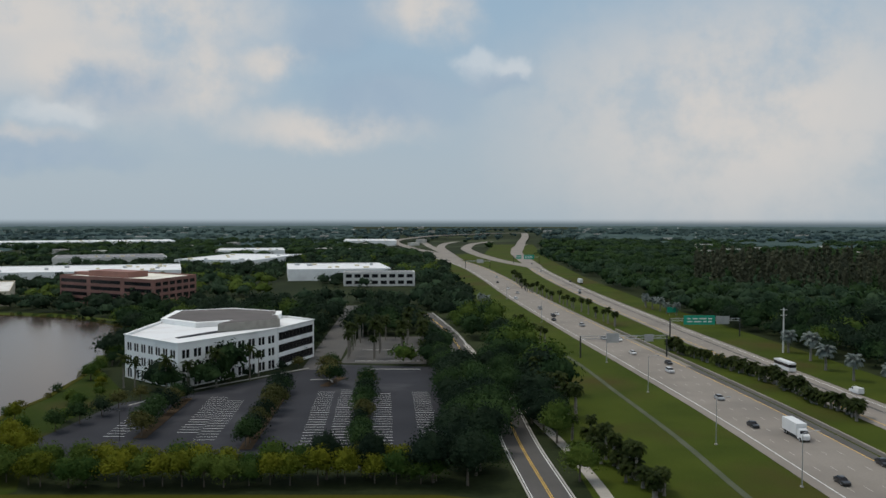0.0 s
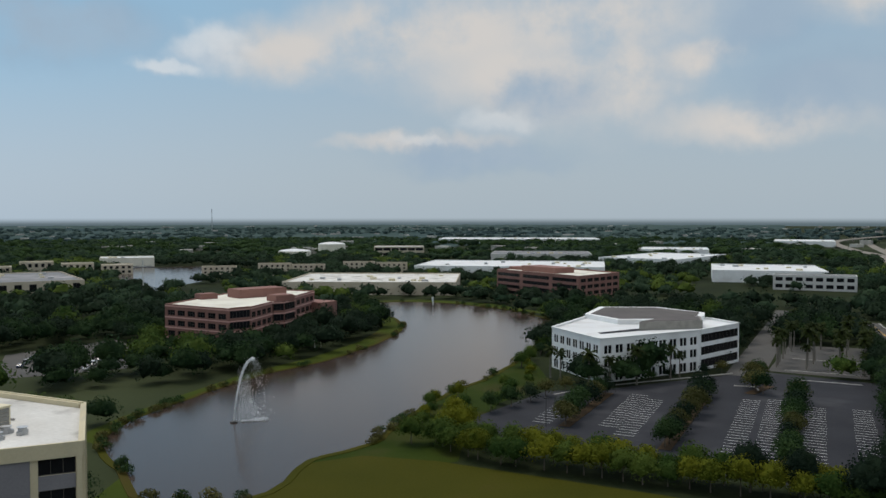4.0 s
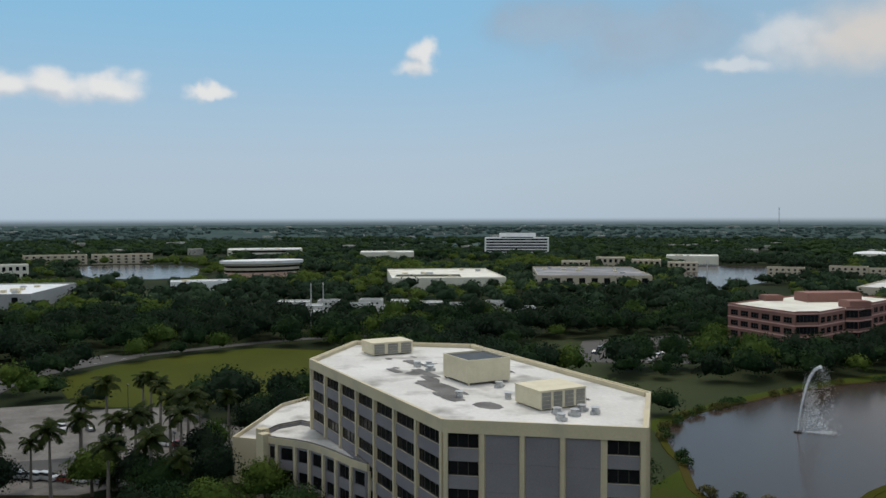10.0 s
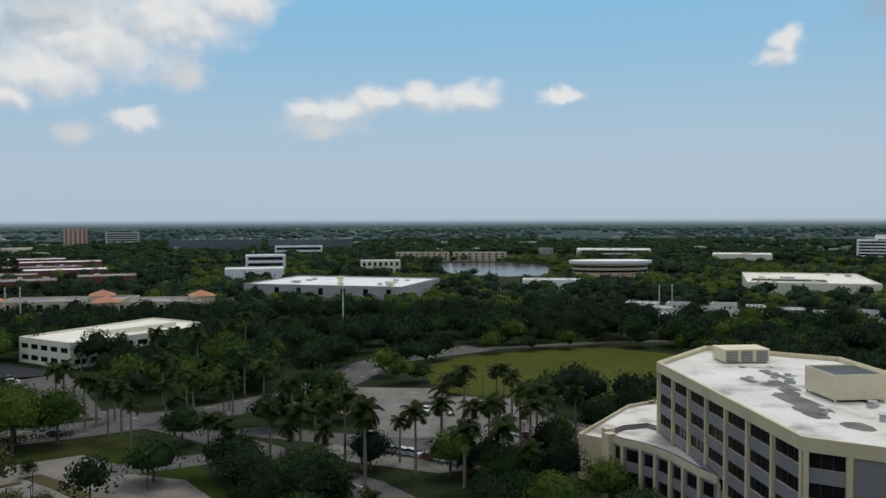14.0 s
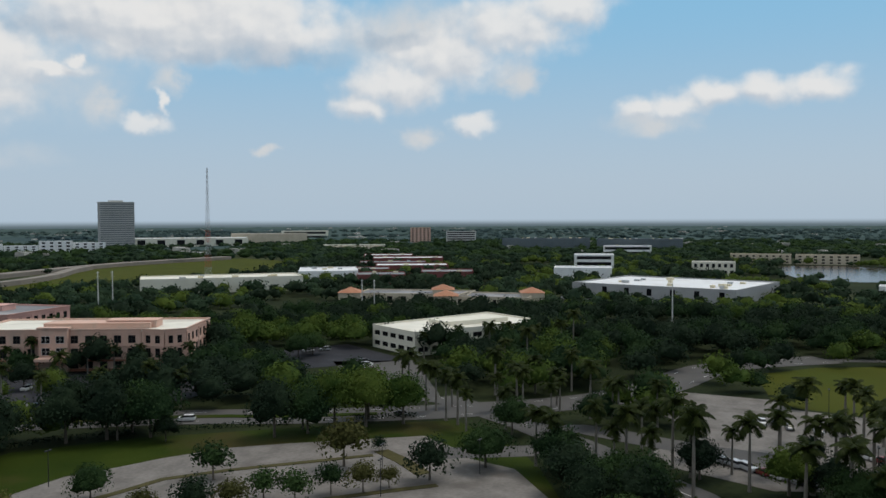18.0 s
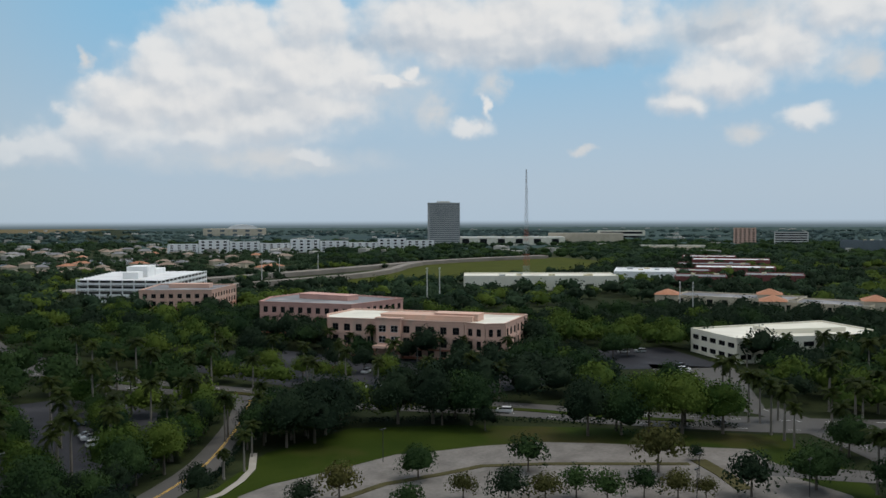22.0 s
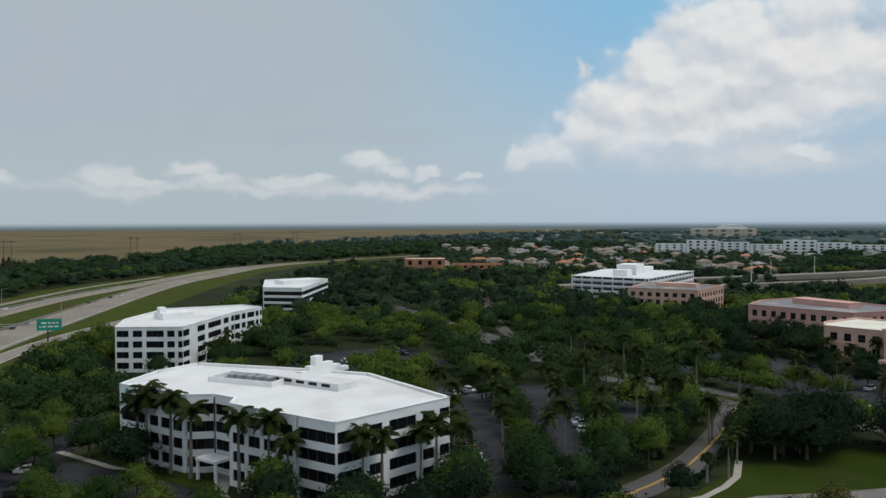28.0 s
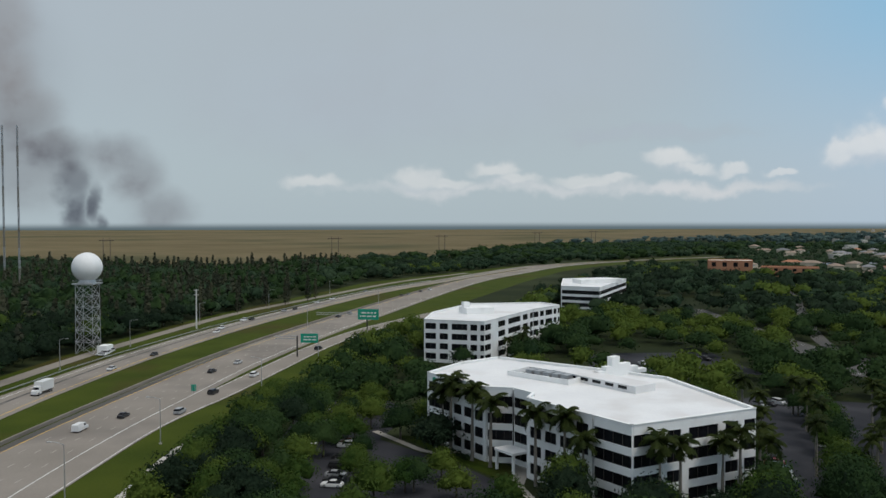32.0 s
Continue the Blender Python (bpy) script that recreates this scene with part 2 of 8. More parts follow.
# smoke of a far grass fire
thin_a = wmath("MULTIPLY", wstep(thin_smoke.field, 1.9, 0.3), wstep(fine, 0.25, 0.62, 0.8, 0.55))
sky = wmix(thin_a, sky, (0.20, 0.21, 0.235))
smoke_a = wmath("MULTIPLY", wstep(smoke.field, 1.5, 0.3), wstep(fine, 0.25, 0.62, 1.0, 0.66))
sky = wmix(wmath("MULTIPLY", smoke_a, wstep(EL, 11.0, 3.0, 0.55, 0.95)), sky, wmix(wstep(EL, 1.0, 10.0), (0.085, 0.098, 0.125), (0.24, 0.225, 0.23)))
# land beyond the edge of the ground
sky = wmix(wstep(EL, -0.05, -0.55), sky, (0.11, 0.15, 0.17))
backdrop = WT.nodes.new("ShaderNodeBackground")
WT.links.new(sky, backdrop.inputs[0])
backdrop.inputs[1].default_value = 1.0
WT.links.new(backdrop.outputs[0], WT.nodes.new("ShaderNodeOutputWorld").inputs[0])

sun_data = bpy.data.lights.new("sun", "SUN")
sun_data.energy = 1.3
sun_data.angle = radians(14.0)
sun_data.color = (1.0, 0.95, 0.87)
sun = new("sun", sun_data)
sun.matrix_world = pose(0, 0, 200, 90 - SUN_HEIGHT, 0, 180 - SUN_BEARING)

# ---- materials ----
def material(name, c1, c2, rough=0.8, scale=0.4, fine=6.0, bump=0.0, metal=0.0, spread=0.0, stain=None, stain_scale=0.05, spec=0.3):
    """Two tones mixed by broad and fine noise, with an optional third tone in patches and a spread between objects."""
    m = bpy.data.materials.new(name)
    m.use_nodes = True
    nt = m.node_tree
    b = nt.nodes["Principled BSDF"]
    b.inputs["Roughness"].default_value = rough
    b.inputs["Metallic"].default_value = metal
    b.inputs["Specular IOR Level"].default_value = spec
    geo = nt.nodes.new("ShaderNodeNewGeometry")

    def noise_at(s, d):
        n = nt.nodes.new("ShaderNodeTexNoise")
        n.inputs["Scale"].default_value = s
        n.inputs["Detail"].default_value = d
        nt.links.new(geo.outputs["Position"], n.inputs["Vector"])
        return n.outputs[0]

    def calc(op, x, y, clamp=False):
        n = nt.nodes.new("ShaderNodeMath")
        n.operation, n.use_clamp = op, clamp
        for i, v in enumerate((x, y)):
            if hasattr(v, "is_output"):
                nt.links.new(v, n.inputs[i])
            else:
                n.inputs[i].default_value = v
        return n.outputs[0]

    def blend(f, x, y):
        n = nt.nodes.new("ShaderNodeMix")
        n.data_type = "RGBA"
        for i, v in ((0, f), (6, x), (7, y)):
            if hasattr(v, "is_output"):
                nt.links.new(v, n.inputs[i])
            else:
                n.inputs[i].default_value = (*v, 1.0)
        return n.outputs[2]

    broad_n, fine_n = noise_at(scale, 3.0), noise_at(fine, 3.0)
    f = calc("ADD", calc("MULTIPLY", calc("SUBTRACT", broad_n, 0.5), 1.9), calc("ADD", calc("MULTIPLY", calc("SUBTRACT", fine_n, 0.5), 1.1), 0.5), True)
    if spread:
        info = nt.nodes.new("ShaderNodeObjectInfo")
        f = calc("ADD", f, calc("MULTIPLY", calc("SUBTRACT", info.outputs["Random"], 0.5), spread), True)
        f = calc("ADD", f, calc("MULTIPLY", calc("SUBTRACT", geo.outputs["Random Per Island"], 0.5), spread * 0.12), True)
    col = blend(f, c1, c2)
    if stain:
        s = nt.nodes.new("ShaderNodeMapRange")
        s.inputs[1].default_value, s.inputs[2].default_value = 0.52, 0.68
        nt.links.new(noise_at(stain_scale, 4.0), s.inputs[0])
        col = blend(s.outputs[0], col, stain)
    nt.links.new(col, b.inputs["Base Color"])
    if bump:
        bn = nt.nodes.new("ShaderNodeBump")
        bn.inputs["Strength"].default_value = bump
        bn.inputs["Distance"].default_value = 0.2
        nt.links.new(fine_n, bn.inputs["Height"])
        nt.links.new(bn.outputs[0], b.inputs["Normal"])
    return m


M = dict(
    ground=material("ground_cover", (0.011, 0.017, 0.007), (0.029, 0.037, 0.014), 0.95, 0.02, 0.7, stain=(0.055, 0.066, 0.031), stain_scale=0.004, spec=0.06),
    grass=material("mown_grass", (0.016, 0.030, 0.003), (0.034, 0.050, 0.006), 0.95, 0.06, 3.0, 0.3, stain=(0.044, 0.038, 0.012), stain_scale=0.03, spec=0.06),
    verge=material("verge_grass", (0.030, 0.047, 0.005), (0.056, 0.072, 0.009), 0.95, 0.05, 2.0, 0.3, stain=(0.052, 0.046, 0.012), stain_scale=0.02, spec=0.06),
    field=material("field_grass", (0.042, 0.052, 0.006), (0.068, 0.074, 0.010), 0.95, 0.03, 2.0, 0.3, stain=(0.050, 0.064, 0.008), stain_scale=0.02, spec=0.06),
    lawn=material("olive_lawn", (0.034, 0.038, 0.003), (0.060, 0.056, 0.006), 0.95, 0.03, 2.0, 0.3, stain=(0.055, 0.042, 0.012), stain_scale=0.03, spec=0.06),
    marsh=material("sawgrass_marsh", (0.105, 0.084, 0.042), (0.1554, 0.1243, 0.0672), 0.95, 0.004, 0.02, stain=(0.068, 0.068, 0.032), stain_scale=0.0022, spec=0.06),
    concrete=material("highway_concrete", (0.203, 0.180, 0.154), (0.255, 0.228, 0.198), 0.85, 0.05, 2.0, 0.1, stain=(0.178, 0.159, 0.139), stain_scale=0.03, spec=0.15),
    worn=material("worn_asphalt", (0.073, 0.071, 0.067), (0.104, 0.098, 0.092), 0.85, 0.07, 2.0, 0.1, spec=0.15),
    asphalt=material("asphalt", (0.020, 0.021, 0.026), (0.032, 0.033, 0.039), 0.85, 0.08, 3.0, 0.1, stain=(0.048, 0.048, 0.054), stain_scale=0.05, spec=0.15),
    pale_lot=material("sun_bleached_asphalt", (0.120, 0.111, 0.102), (0.215, 0.200, 0.183), 0.9, 0.16, 1.1, 0.2, stain=(0.115, 0.104, 0.094), stain_scale=0.09, spec=0.15),
    road=material("road_asphalt", (0.070, 0.068, 0.066), (0.101, 0.097, 0.092), 0.85, 0.06, 2.5, 0.1, spec=0.15),
    path=material("concrete_path", (0.286, 0.265, 0.231), (0.374, 0.347, 0.306), 0.9, 0.3, 3.0, 0.1),
    white_line=material("white_marking", (0.62, 0.62, 0.60), (0.80, 0.80, 0.78), 0.7, 0.3, 4.0),
    faded_line=material("faded_marking", (0.36, 0.33, 0.295), (0.44, 0.41, 0.37), 0.7, 0.3, 4.0),
    yellow_line=material("yellow_marking", (0.60, 0.36, 0.05), (0.75, 0.47, 0.08), 0.7, 0.3, 4.0),
    verge_strip=material("worn_strip", (0.062, 0.074, 0.045), (0.095, 0.104, 0.070), 0.9, 0.1, 2.0, spec=0.06),
    kerb=material("kerb_concrete", (0.360, 0.344, 0.320), (0.480, 0.464, 0.432), 0.9, 0.3, 3.0),
    dry_grass=material("dry_grass_island", (0.050, 0.046, 0.020), (0.088, 0.080, 0.036), 0.95, 0.2, 2.5, 0.3, spec=0.06),
    mulch=material("mulch", (0.05, 0.035, 0.022), (0.09, 0.06, 0.035), 0.95, 0.3, 5.0, 0.3, spec=0.06),
    cream=material("cream_stucco", (0.515, 0.451, 0.304), (0.607, 0.534, 0.368), 0.85, 0.12, 3.0, 0.05, stain=(0.460, 0.414, 0.313), stain_scale=0.15),
    grey_panel=material("grey_ribbed_panel", (0.183, 0.174, 0.191), (0.242, 0.234, 0.246), 0.8, 0.15, 5.0, 0.1),
    roof_cream=material("weathered_roof_membrane", (0.55, 0.53, 0.49), (0.72, 0.70, 0.66), 0.85, 0.10, 1.5, 0.1, stain=(0.30, 0.285, 0.26), stain_scale=0.11),
    roof_dark=material("dark_patch_roofing", (0.10, 0.095, 0.09), (0.20, 0.19, 0.18), 0.9, 0.3, 3.0, 0.1),
    roof_brown=material("brown_grey_gravel_roof", (0.085, 0.075, 0.072), (0.125, 0.112, 0.106), 0.9, 0.1, 2.0, 0.1),
    roof_white=material("white_roof_membrane", (0.66, 0.665, 0.67), (0.76, 0.765, 0.76), 0.6, 0.1, 2.0, 0.05, stain=(0.62, 0.61, 0.60), stain_scale=0.08),
    roof_ivory=material("ivory_roof_membrane", (0.66, 0.63, 0.54), (0.78, 0.75, 0.65), 0.7, 0.1, 2.0, 0.05, stain=(0.56, 0.52, 0.44), stain_scale=0.07),
    roof_grey=material("grey_roof", (0.15, 0.15, 0.16), (0.22, 0.22, 0.225), 0.85, 0.1, 2.0, stain=(0.33, 0.32, 0.32), stain_scale=0.04),
    white=material("white_paint", (0.76, 0.77, 0.76), (0.85, 0.855, 0.845), 0.7, 0.15, 3.0, 0.03, stain=(0.70, 0.70, 0.69), stain_scale=0.12),
    far_wall=material("mixed_far_walls", (0.20, 0.19, 0.17), (0.62, 0.60, 0.55), 0.85, 0.02, 0.1, spread=0.0),
    ivory=material("ivory_paint", (0.66, 0.63, 0.52), (0.76, 0.73, 0.62), 0.75, 0.15, 3.0),
    pink=material("peach_stucco", (0.58, 0.37, 0.29), (0.68, 0.45, 0.36), 0.85, 0.15, 3.0, stain=(0.50, 0.36, 0.29), stain_scale=0.15),
    rose=material("rose_stucco", (0.50, 0.29, 0.25), (0.60, 0.36, 0.31), 0.85, 0.15, 3.0),
    terracotta=material("terracotta_band", (0.36, 0.15, 0.10), (0.44, 0.19, 0.13), 0.85, 0.15, 3.0),
    brick=material("red_brick_cladding", (0.21, 0.105, 0.085), (0.28, 0.145, 0.118), 0.85, 0.12, 3.0, 0.05, stain=(0.24, 0.12, 0.10), stain_scale=0.1),
    beige=material("beige_stucco", (0.46, 0.40, 0.30), (0.58, 0.51, 0.40), 0.85, 0.12, 2.0),
    orange_tile=material("orange_roof_tile", (0.34, 0.15, 0.085), (0.44, 0.22, 0.13), 0.85, 0.15, 3.0, 0.1),
    red_roof=material("dark_red_roof", (0.14, 0.045, 0.045), (0.22, 0.075, 0.07), 0.85, 0.1, 2.0),
    tan_roof=material("tan_roof_tile", (0.21, 0.1575, 0.12), (0.3, 0.2325, 0.18), 0.85, 0.1, 2.0, spread=0.8),
    glass=material("dark_window_glass", (0.006, 0.006, 0.008), (0.014, 0.015, 0.018), 0.2, 0.2, 1.0, spec=0.22),
    blue_glass=material("grey_blue_glass", (0.10, 0.13, 0.15), (0.15, 0.18, 0.20), 0.15, 0.05, 1.0, spec=0.6),
    frame_dark=material("dark_bronze_frame", (0.05, 0.045, 0.04), (0.08, 0.07, 0.06), 0.5, 0.5, 5.0),
    frame_white=material("white_window_frame", (0.60, 0.60, 0.58), (0.72, 0.72, 0.70), 0.6, 0.5, 5.0),
    unit=material("rooftop_unit_beige", (0.60, 0.54, 0.38), (0.70, 0.63, 0.46), 0.7, 0.5, 4.0),
    louvre=material("grey_louvre", (0.20, 0.19, 0.17), (0.28, 0.27, 0.24), 0.6, 0.5, 6.0),
    steel=material("galvanised_steel", (0.38, 0.39, 0.40), (0.52, 0.53, 0.54), 0.45, 0.5, 5.0, metal=0.7),
    pole=material("pole_concrete", (0.50, 0.50, 0.48), (0.62, 0.61, 0.58), 0.8, 0.3, 3.0),
    dark_metal=material("dark_metal", (0.03, 0.03, 0.03), (0.06, 0.06, 0.06), 0.5, 0.5, 5.0, metal=0.4),
    sign_green=material("green_sign_sheeting", (0.008, 0.25, 0.16), (0.012, 0.30, 0.20), 0.5, 0.5, 5.0),
    radome=material("radome_white", (0.70, 0.71, 0.71), (0.80, 0.81, 0.81), 0.5, 0.3, 3.0),
    red_paint=material("red_tower_paint", (0.40, 0.10, 0.07), (0.50, 0.15, 0.10), 0.6, 0.5, 3.0),
    tower_grey=material("tower_facade", (0.30, 0.31, 0.31), (0.38, 0.385, 0.385), 0.7, 0.05, 1.0),
    bark=material("grey_bark", (0.09, 0.075, 0.06), (0.15, 0.125, 0.10), 0.95, 0.6, 5.0, 0.3),
    palm_bark=material("pale_palm_trunk", (0.15, 0.135, 0.115), (0.23, 0.21, 0.18), 0.9, 0.6, 4.0, 0.2),
    palm_green=material("palm_crownshaft", (0.06, 0.10, 0.03), (0.09, 0.14, 0.04), 0.5, 0.6, 4.0),
    frond=material("palm_frond", (0.014, 0.024, 0.006), (0.042, 0.056, 0.013), 0.6, 0.5, 3.0, spread=0.6, spec=0.06),
    frond_silver=material("silver_palm_frond", (0.11, 0.14, 0.13), (0.19, 0.22, 0.20), 0.6, 0.5, 3.0, spread=0.6),
    leaf=material("oak_foliage", (0.0117, 0.0286, 0.0117), (0.0416, 0.0754, 0.0234), 0.85, 0.12, 1.4, 0.5, spread=0.7, spec=0.06),
    leaf_dark=material("shade_foliage", (0.0081, 0.0175, 0.0108), (0.0243, 0.0419, 0.0216), 0.85, 0.12, 1.4, 0.5, spread=0.6, spec=0.06),
    leaf_bright=material("fresh_foliage", (0.025, 0.056, 0.012), (0.084, 0.120, 0.022), 0.85, 0.12, 1.4, 0.5, spread=0.8, spec=0.06),
    leaf_yellow=material("yellow_green_foliage", (0.05, 0.07, 0.007), (0.15, 0.156, 0.013), 0.85, 0.14, 1.4, 0.5, spread=0.6, spec=0.06),
    leaf_rust=material("olive_foliage", (0.044, 0.050, 0.016), (0.098, 0.094, 0.030), 0.75, 0.05, 1.2, spread=0.7, spec=0.06),
    # lighter, greyer green with some of the distance haze put into the colour
    leaf_grey_haze=material("grey_green_haze_foliage", (0.0161, 0.0356, 0.0207), (0.0506, 0.0828, 0.0414), 0.85, 0.05, 0.5, 0.5, spread=0.4, spec=0.06),
    # pale blue-grey tones and stain paint the distance haze into this foliage
    leaf_hazed=material("hazed_foliage", (0.045, 0.080, 0.080), (0.100, 0.145, 0.130), 0.9, 0.006, 0.035, stain=(0.050, 0.086, 0.094), stain_scale=0.0016, spec=0.06),
    leaf_pine=material("casuarina_foliage", (0.04, 0.0475, 0.0338), (0.0925, 0.0975, 0.0587), 0.85, 0.03, 0.8, spread=0.6, spec=0.06),
    rubber=material("tyre_rubber", (0.012, 0.012, 0.012), (0.025, 0.025, 0.025), 0.8, 1.0, 8.0),
    lamp_red=material("tail_light", (0.30, 0.01, 0.01), (0.40, 0.02, 0.02), 0.3, 1.0, 8.0),
    lamp_clear=material("headlight", (0.6, 0.6, 0.6), (0.75, 0.75, 0.75), 0.2, 1.0, 8.0),
)
CAR_PAINTS = [material("car_paint", tuple(0.9 * v for v in c), c, 0.3, 0.5, 4.0, spec=0.5) for c in (
    (0.70, 0.70, 0.70), (0.02, 0.02, 0.022), (0.30, 0.31, 0.32), (0.05, 0.055, 0.06), (0.52, 0.53, 0.54), (0.03, 0.05, 0.10), (0.22, 0.03, 0.03))]
WHITE_VAN = CAR_PAINTS[0]

# leaves let some light through
for key in ("leaf", "leaf_dark", "leaf_bright", "leaf_yellow", "leaf_rust", "leaf_grey_haze", "leaf_hazed", "leaf_pine", "frond", "frond_silver"):
    nt = M[key].node_tree
    pb, out = nt.nodes["Principled BSDF"], nt.nodes["Material Output"]
    tr, mx = nt.nodes.new("ShaderNodeBsdfTranslucent"), nt.nodes.new("ShaderNodeMixShader")
    nt.links.new(pb.inputs["Base Color"].links[0].from_socket, tr.inputs[0])
    mx.inputs[0].default_value = 0.3
    nt.links.new(pb.outputs[0], mx.inputs[1])
    nt.links.new(tr.outputs[0], mx.inputs[2])
    nt.links.new(mx.outputs[0], out.inputs[0])

# still, dark water with fine ripples
water_m = bpy.data.materials.new("lake_water")
water_m.use_nodes = True
wb = water_m.node_tree.nodes["Principled BSDF"]
wb.inputs["Base Color"].default_value = (0.050, 0.034, 0.026, 1)
wb.inputs["Roughness"].default_value = 0.16
wb.inputs["IOR"].default_value = 1.29
w_noise = water_m.node_tree.nodes.new("ShaderNodeTexNoise")
w_geo = water_m.node_tree.nodes.new("ShaderNodeNewGeometry")
w_noise.inputs["Scale"].default_value = 0.9
w_noise.inputs["Detail"].default_value = 4.0
w_bump = water_m.node_tree.nodes.new("ShaderNodeBump")
w_bump.inputs["Strength"].default_value = 0.10
w_bump.inputs["Distance"].default_value = 0.15
water_m.node_tree.links.new(w_geo.outputs["Position"], w_noise.inputs["Vector"])
water_m.node_tree.links.new(w_noise.outputs[0], w_bump.inputs["Height"])
water_m.node_tree.links.new(w_bump.outputs[0], wb.inputs["Normal"])
M["water"] = water_m

# fountain spray: fine droplets with clear air between them
spray_m = bpy.data.materials.new("water_spray")
spray_m.use_nodes = True
sb = spray_m.node_tree.nodes["Principled BSDF"]
sb.inputs["Base Color"].default_value = (0.85, 0.87, 0.88, 1)
sb.inputs["Roughness"].default_value = 0.6
M["spray"] = spray_m


# ---- building blocks ----
def mesh_of(name, bm, mats):
    me = bpy.data.meshes.new(name)
    bm.to_mesh(me)
    bm.free()
    for m in mats if isinstance(mats, (list, tuple)) else [mats]:
        me.materials.append(m)
    return me


def part(name, bm, mat, parent, label=""):
    ob = new(name, mesh_of(name, bm, mat))
    ob.parent = parent
    return tagged(ob, label)


def thing(name, label, category, x=0.0, y=0.0, z=0.0, yaw=0.0, group="", kind=""):
    ob = new(name)
    ob.matrix_basis = pose(x, y, z, 0, 0, yaw)
    ob.empty_display_size = 0.5
    return tagged(ob, label, category, group, kind)


def place(name, me, parent, m):
    ob = new(name, me)
    ob.parent = parent
    ob.matrix_basis = m
    return ob


def box(bm, x0, x1, y0, y1, z0, z1, m=None, mi=0):
    vs = [bm.verts.new(v) for v in ((x0, y0, z0), (x1, y0, z0), (x1, y1, z0), (x0, y1, z0), (x0, y0, z1), (x1, y0, z1), (x1, y1, z1), (x0, y1, z1))]
    if m is not None:
        for v in vs:
            v.co = m @ v.co
    for q in ((3, 2, 1, 0), (4, 5, 6, 7), (0, 1, 5, 4), (1, 2, 6, 5), (2, 3, 7, 6), (3, 0, 4, 7)):
        bm.faces.new([vs[i] for i in q]).material_index = mi
    return vs


def prism(bm, poly, z0, z1, mi=0):
    lo = [bm.verts.new((x, y, z0)) for x, y in poly]
    hi = [bm.verts.new((x, y, z1)) for x, y in poly]
    n = len(poly)
    area = sum(poly[i][0] * poly[(i + 1) % n][1] - poly[(i + 1) % n][0] * poly[i][1] for i in range(n))
    if area < 0:
        lo.reverse()
        hi.reverse()
    bm.faces.new(hi).material_index = mi
    bm.faces.new(list(reversed(lo))).material_index = mi
    for i in range(n):
        bm.faces.new((lo[i], lo[(i + 1) % n], hi[(i + 1) % n], hi[i])).material_index = mi


def tube(bm, pts, radii, sides=8, cap=True, mi=0):
    """A tapering tube along points."""
    rings = []
    for i, p in enumerate(pts):
        p = Vector(p)
        d = (Vector(pts[min(i + 1, len(pts) - 1)]) - Vector(pts[max(i - 1, 0)])).normalized()
        a = d.orthogonal().normalized()
        b = d.cross(a)
        rings.append([bm.verts.new(p + (a * math.cos(2 * math.pi * k / sides) + b * math.sin(2 * math.pi * k / sides)) * radii[i]) for k in range(sides)])
    for r, s in zip(rings, rings[1:]):
        for k in range(sides):
            bm.faces.new((r[k], r[(k + 1) % sides], s[(k + 1) % sides], s[k])).material_index = mi
    if cap:
        bm.faces.new(list(reversed(rings[0]))).material_index = mi
        bm.faces.new(rings[-1]).material_index = mi


def ball(bm, c, rx, ry, rz, seg=16, rings=10, mi=0, top_only=False):
    first = len(bm.verts)
    bmesh.ops.create_uvsphere(bm, u_segments=seg, v_segments=rings, radius=1.0, matrix=Matrix.Translation(c) @ Matrix.Diagonal((rx, ry, rz, 1)))


def sheet(name, poly, z, mat, label="", category="", kind="structure", parent=None):
    bm = bmesh.new()
    f = bm.faces.new([bm.verts.new((x, y, z)) for x, y in poly])
    f.normal_update()
    if f.normal.z < 0:
        f.normal_flip()
    bmesh.ops.triangulate(bm, faces=bm.faces[:])
    ob = new(name, mesh_of(name, bm, mat))
    ob.parent = parent
    return tagged(ob, label, category, "", kind if parent is None else "")


def smooth_line(pts, step=8.0, closed=False):
    """A Catmull-Rom curve through plan points, at even steps."""
    P = [Vector(p) for p in pts]
    n = len(P)
    out = []
    for i in range(n if closed else n - 1):
        a, b, c, d = (P[(i + k) % n] if closed else P[min(max(i + k, 0), n - 1)] for k in (-1, 0, 1, 2))
        k = max(1, int((c - b).length / step))
        for j in range(k):
            t = j / k
            out.append(0.5 * ((2 * b) + (c - a) * t + (2 * a - 5 * b + 4 * c - d) * t * t + (3 * b - a - 3 * c + d) * t ** 3))
    if not closed:
        out.append(P[-1])
    return out


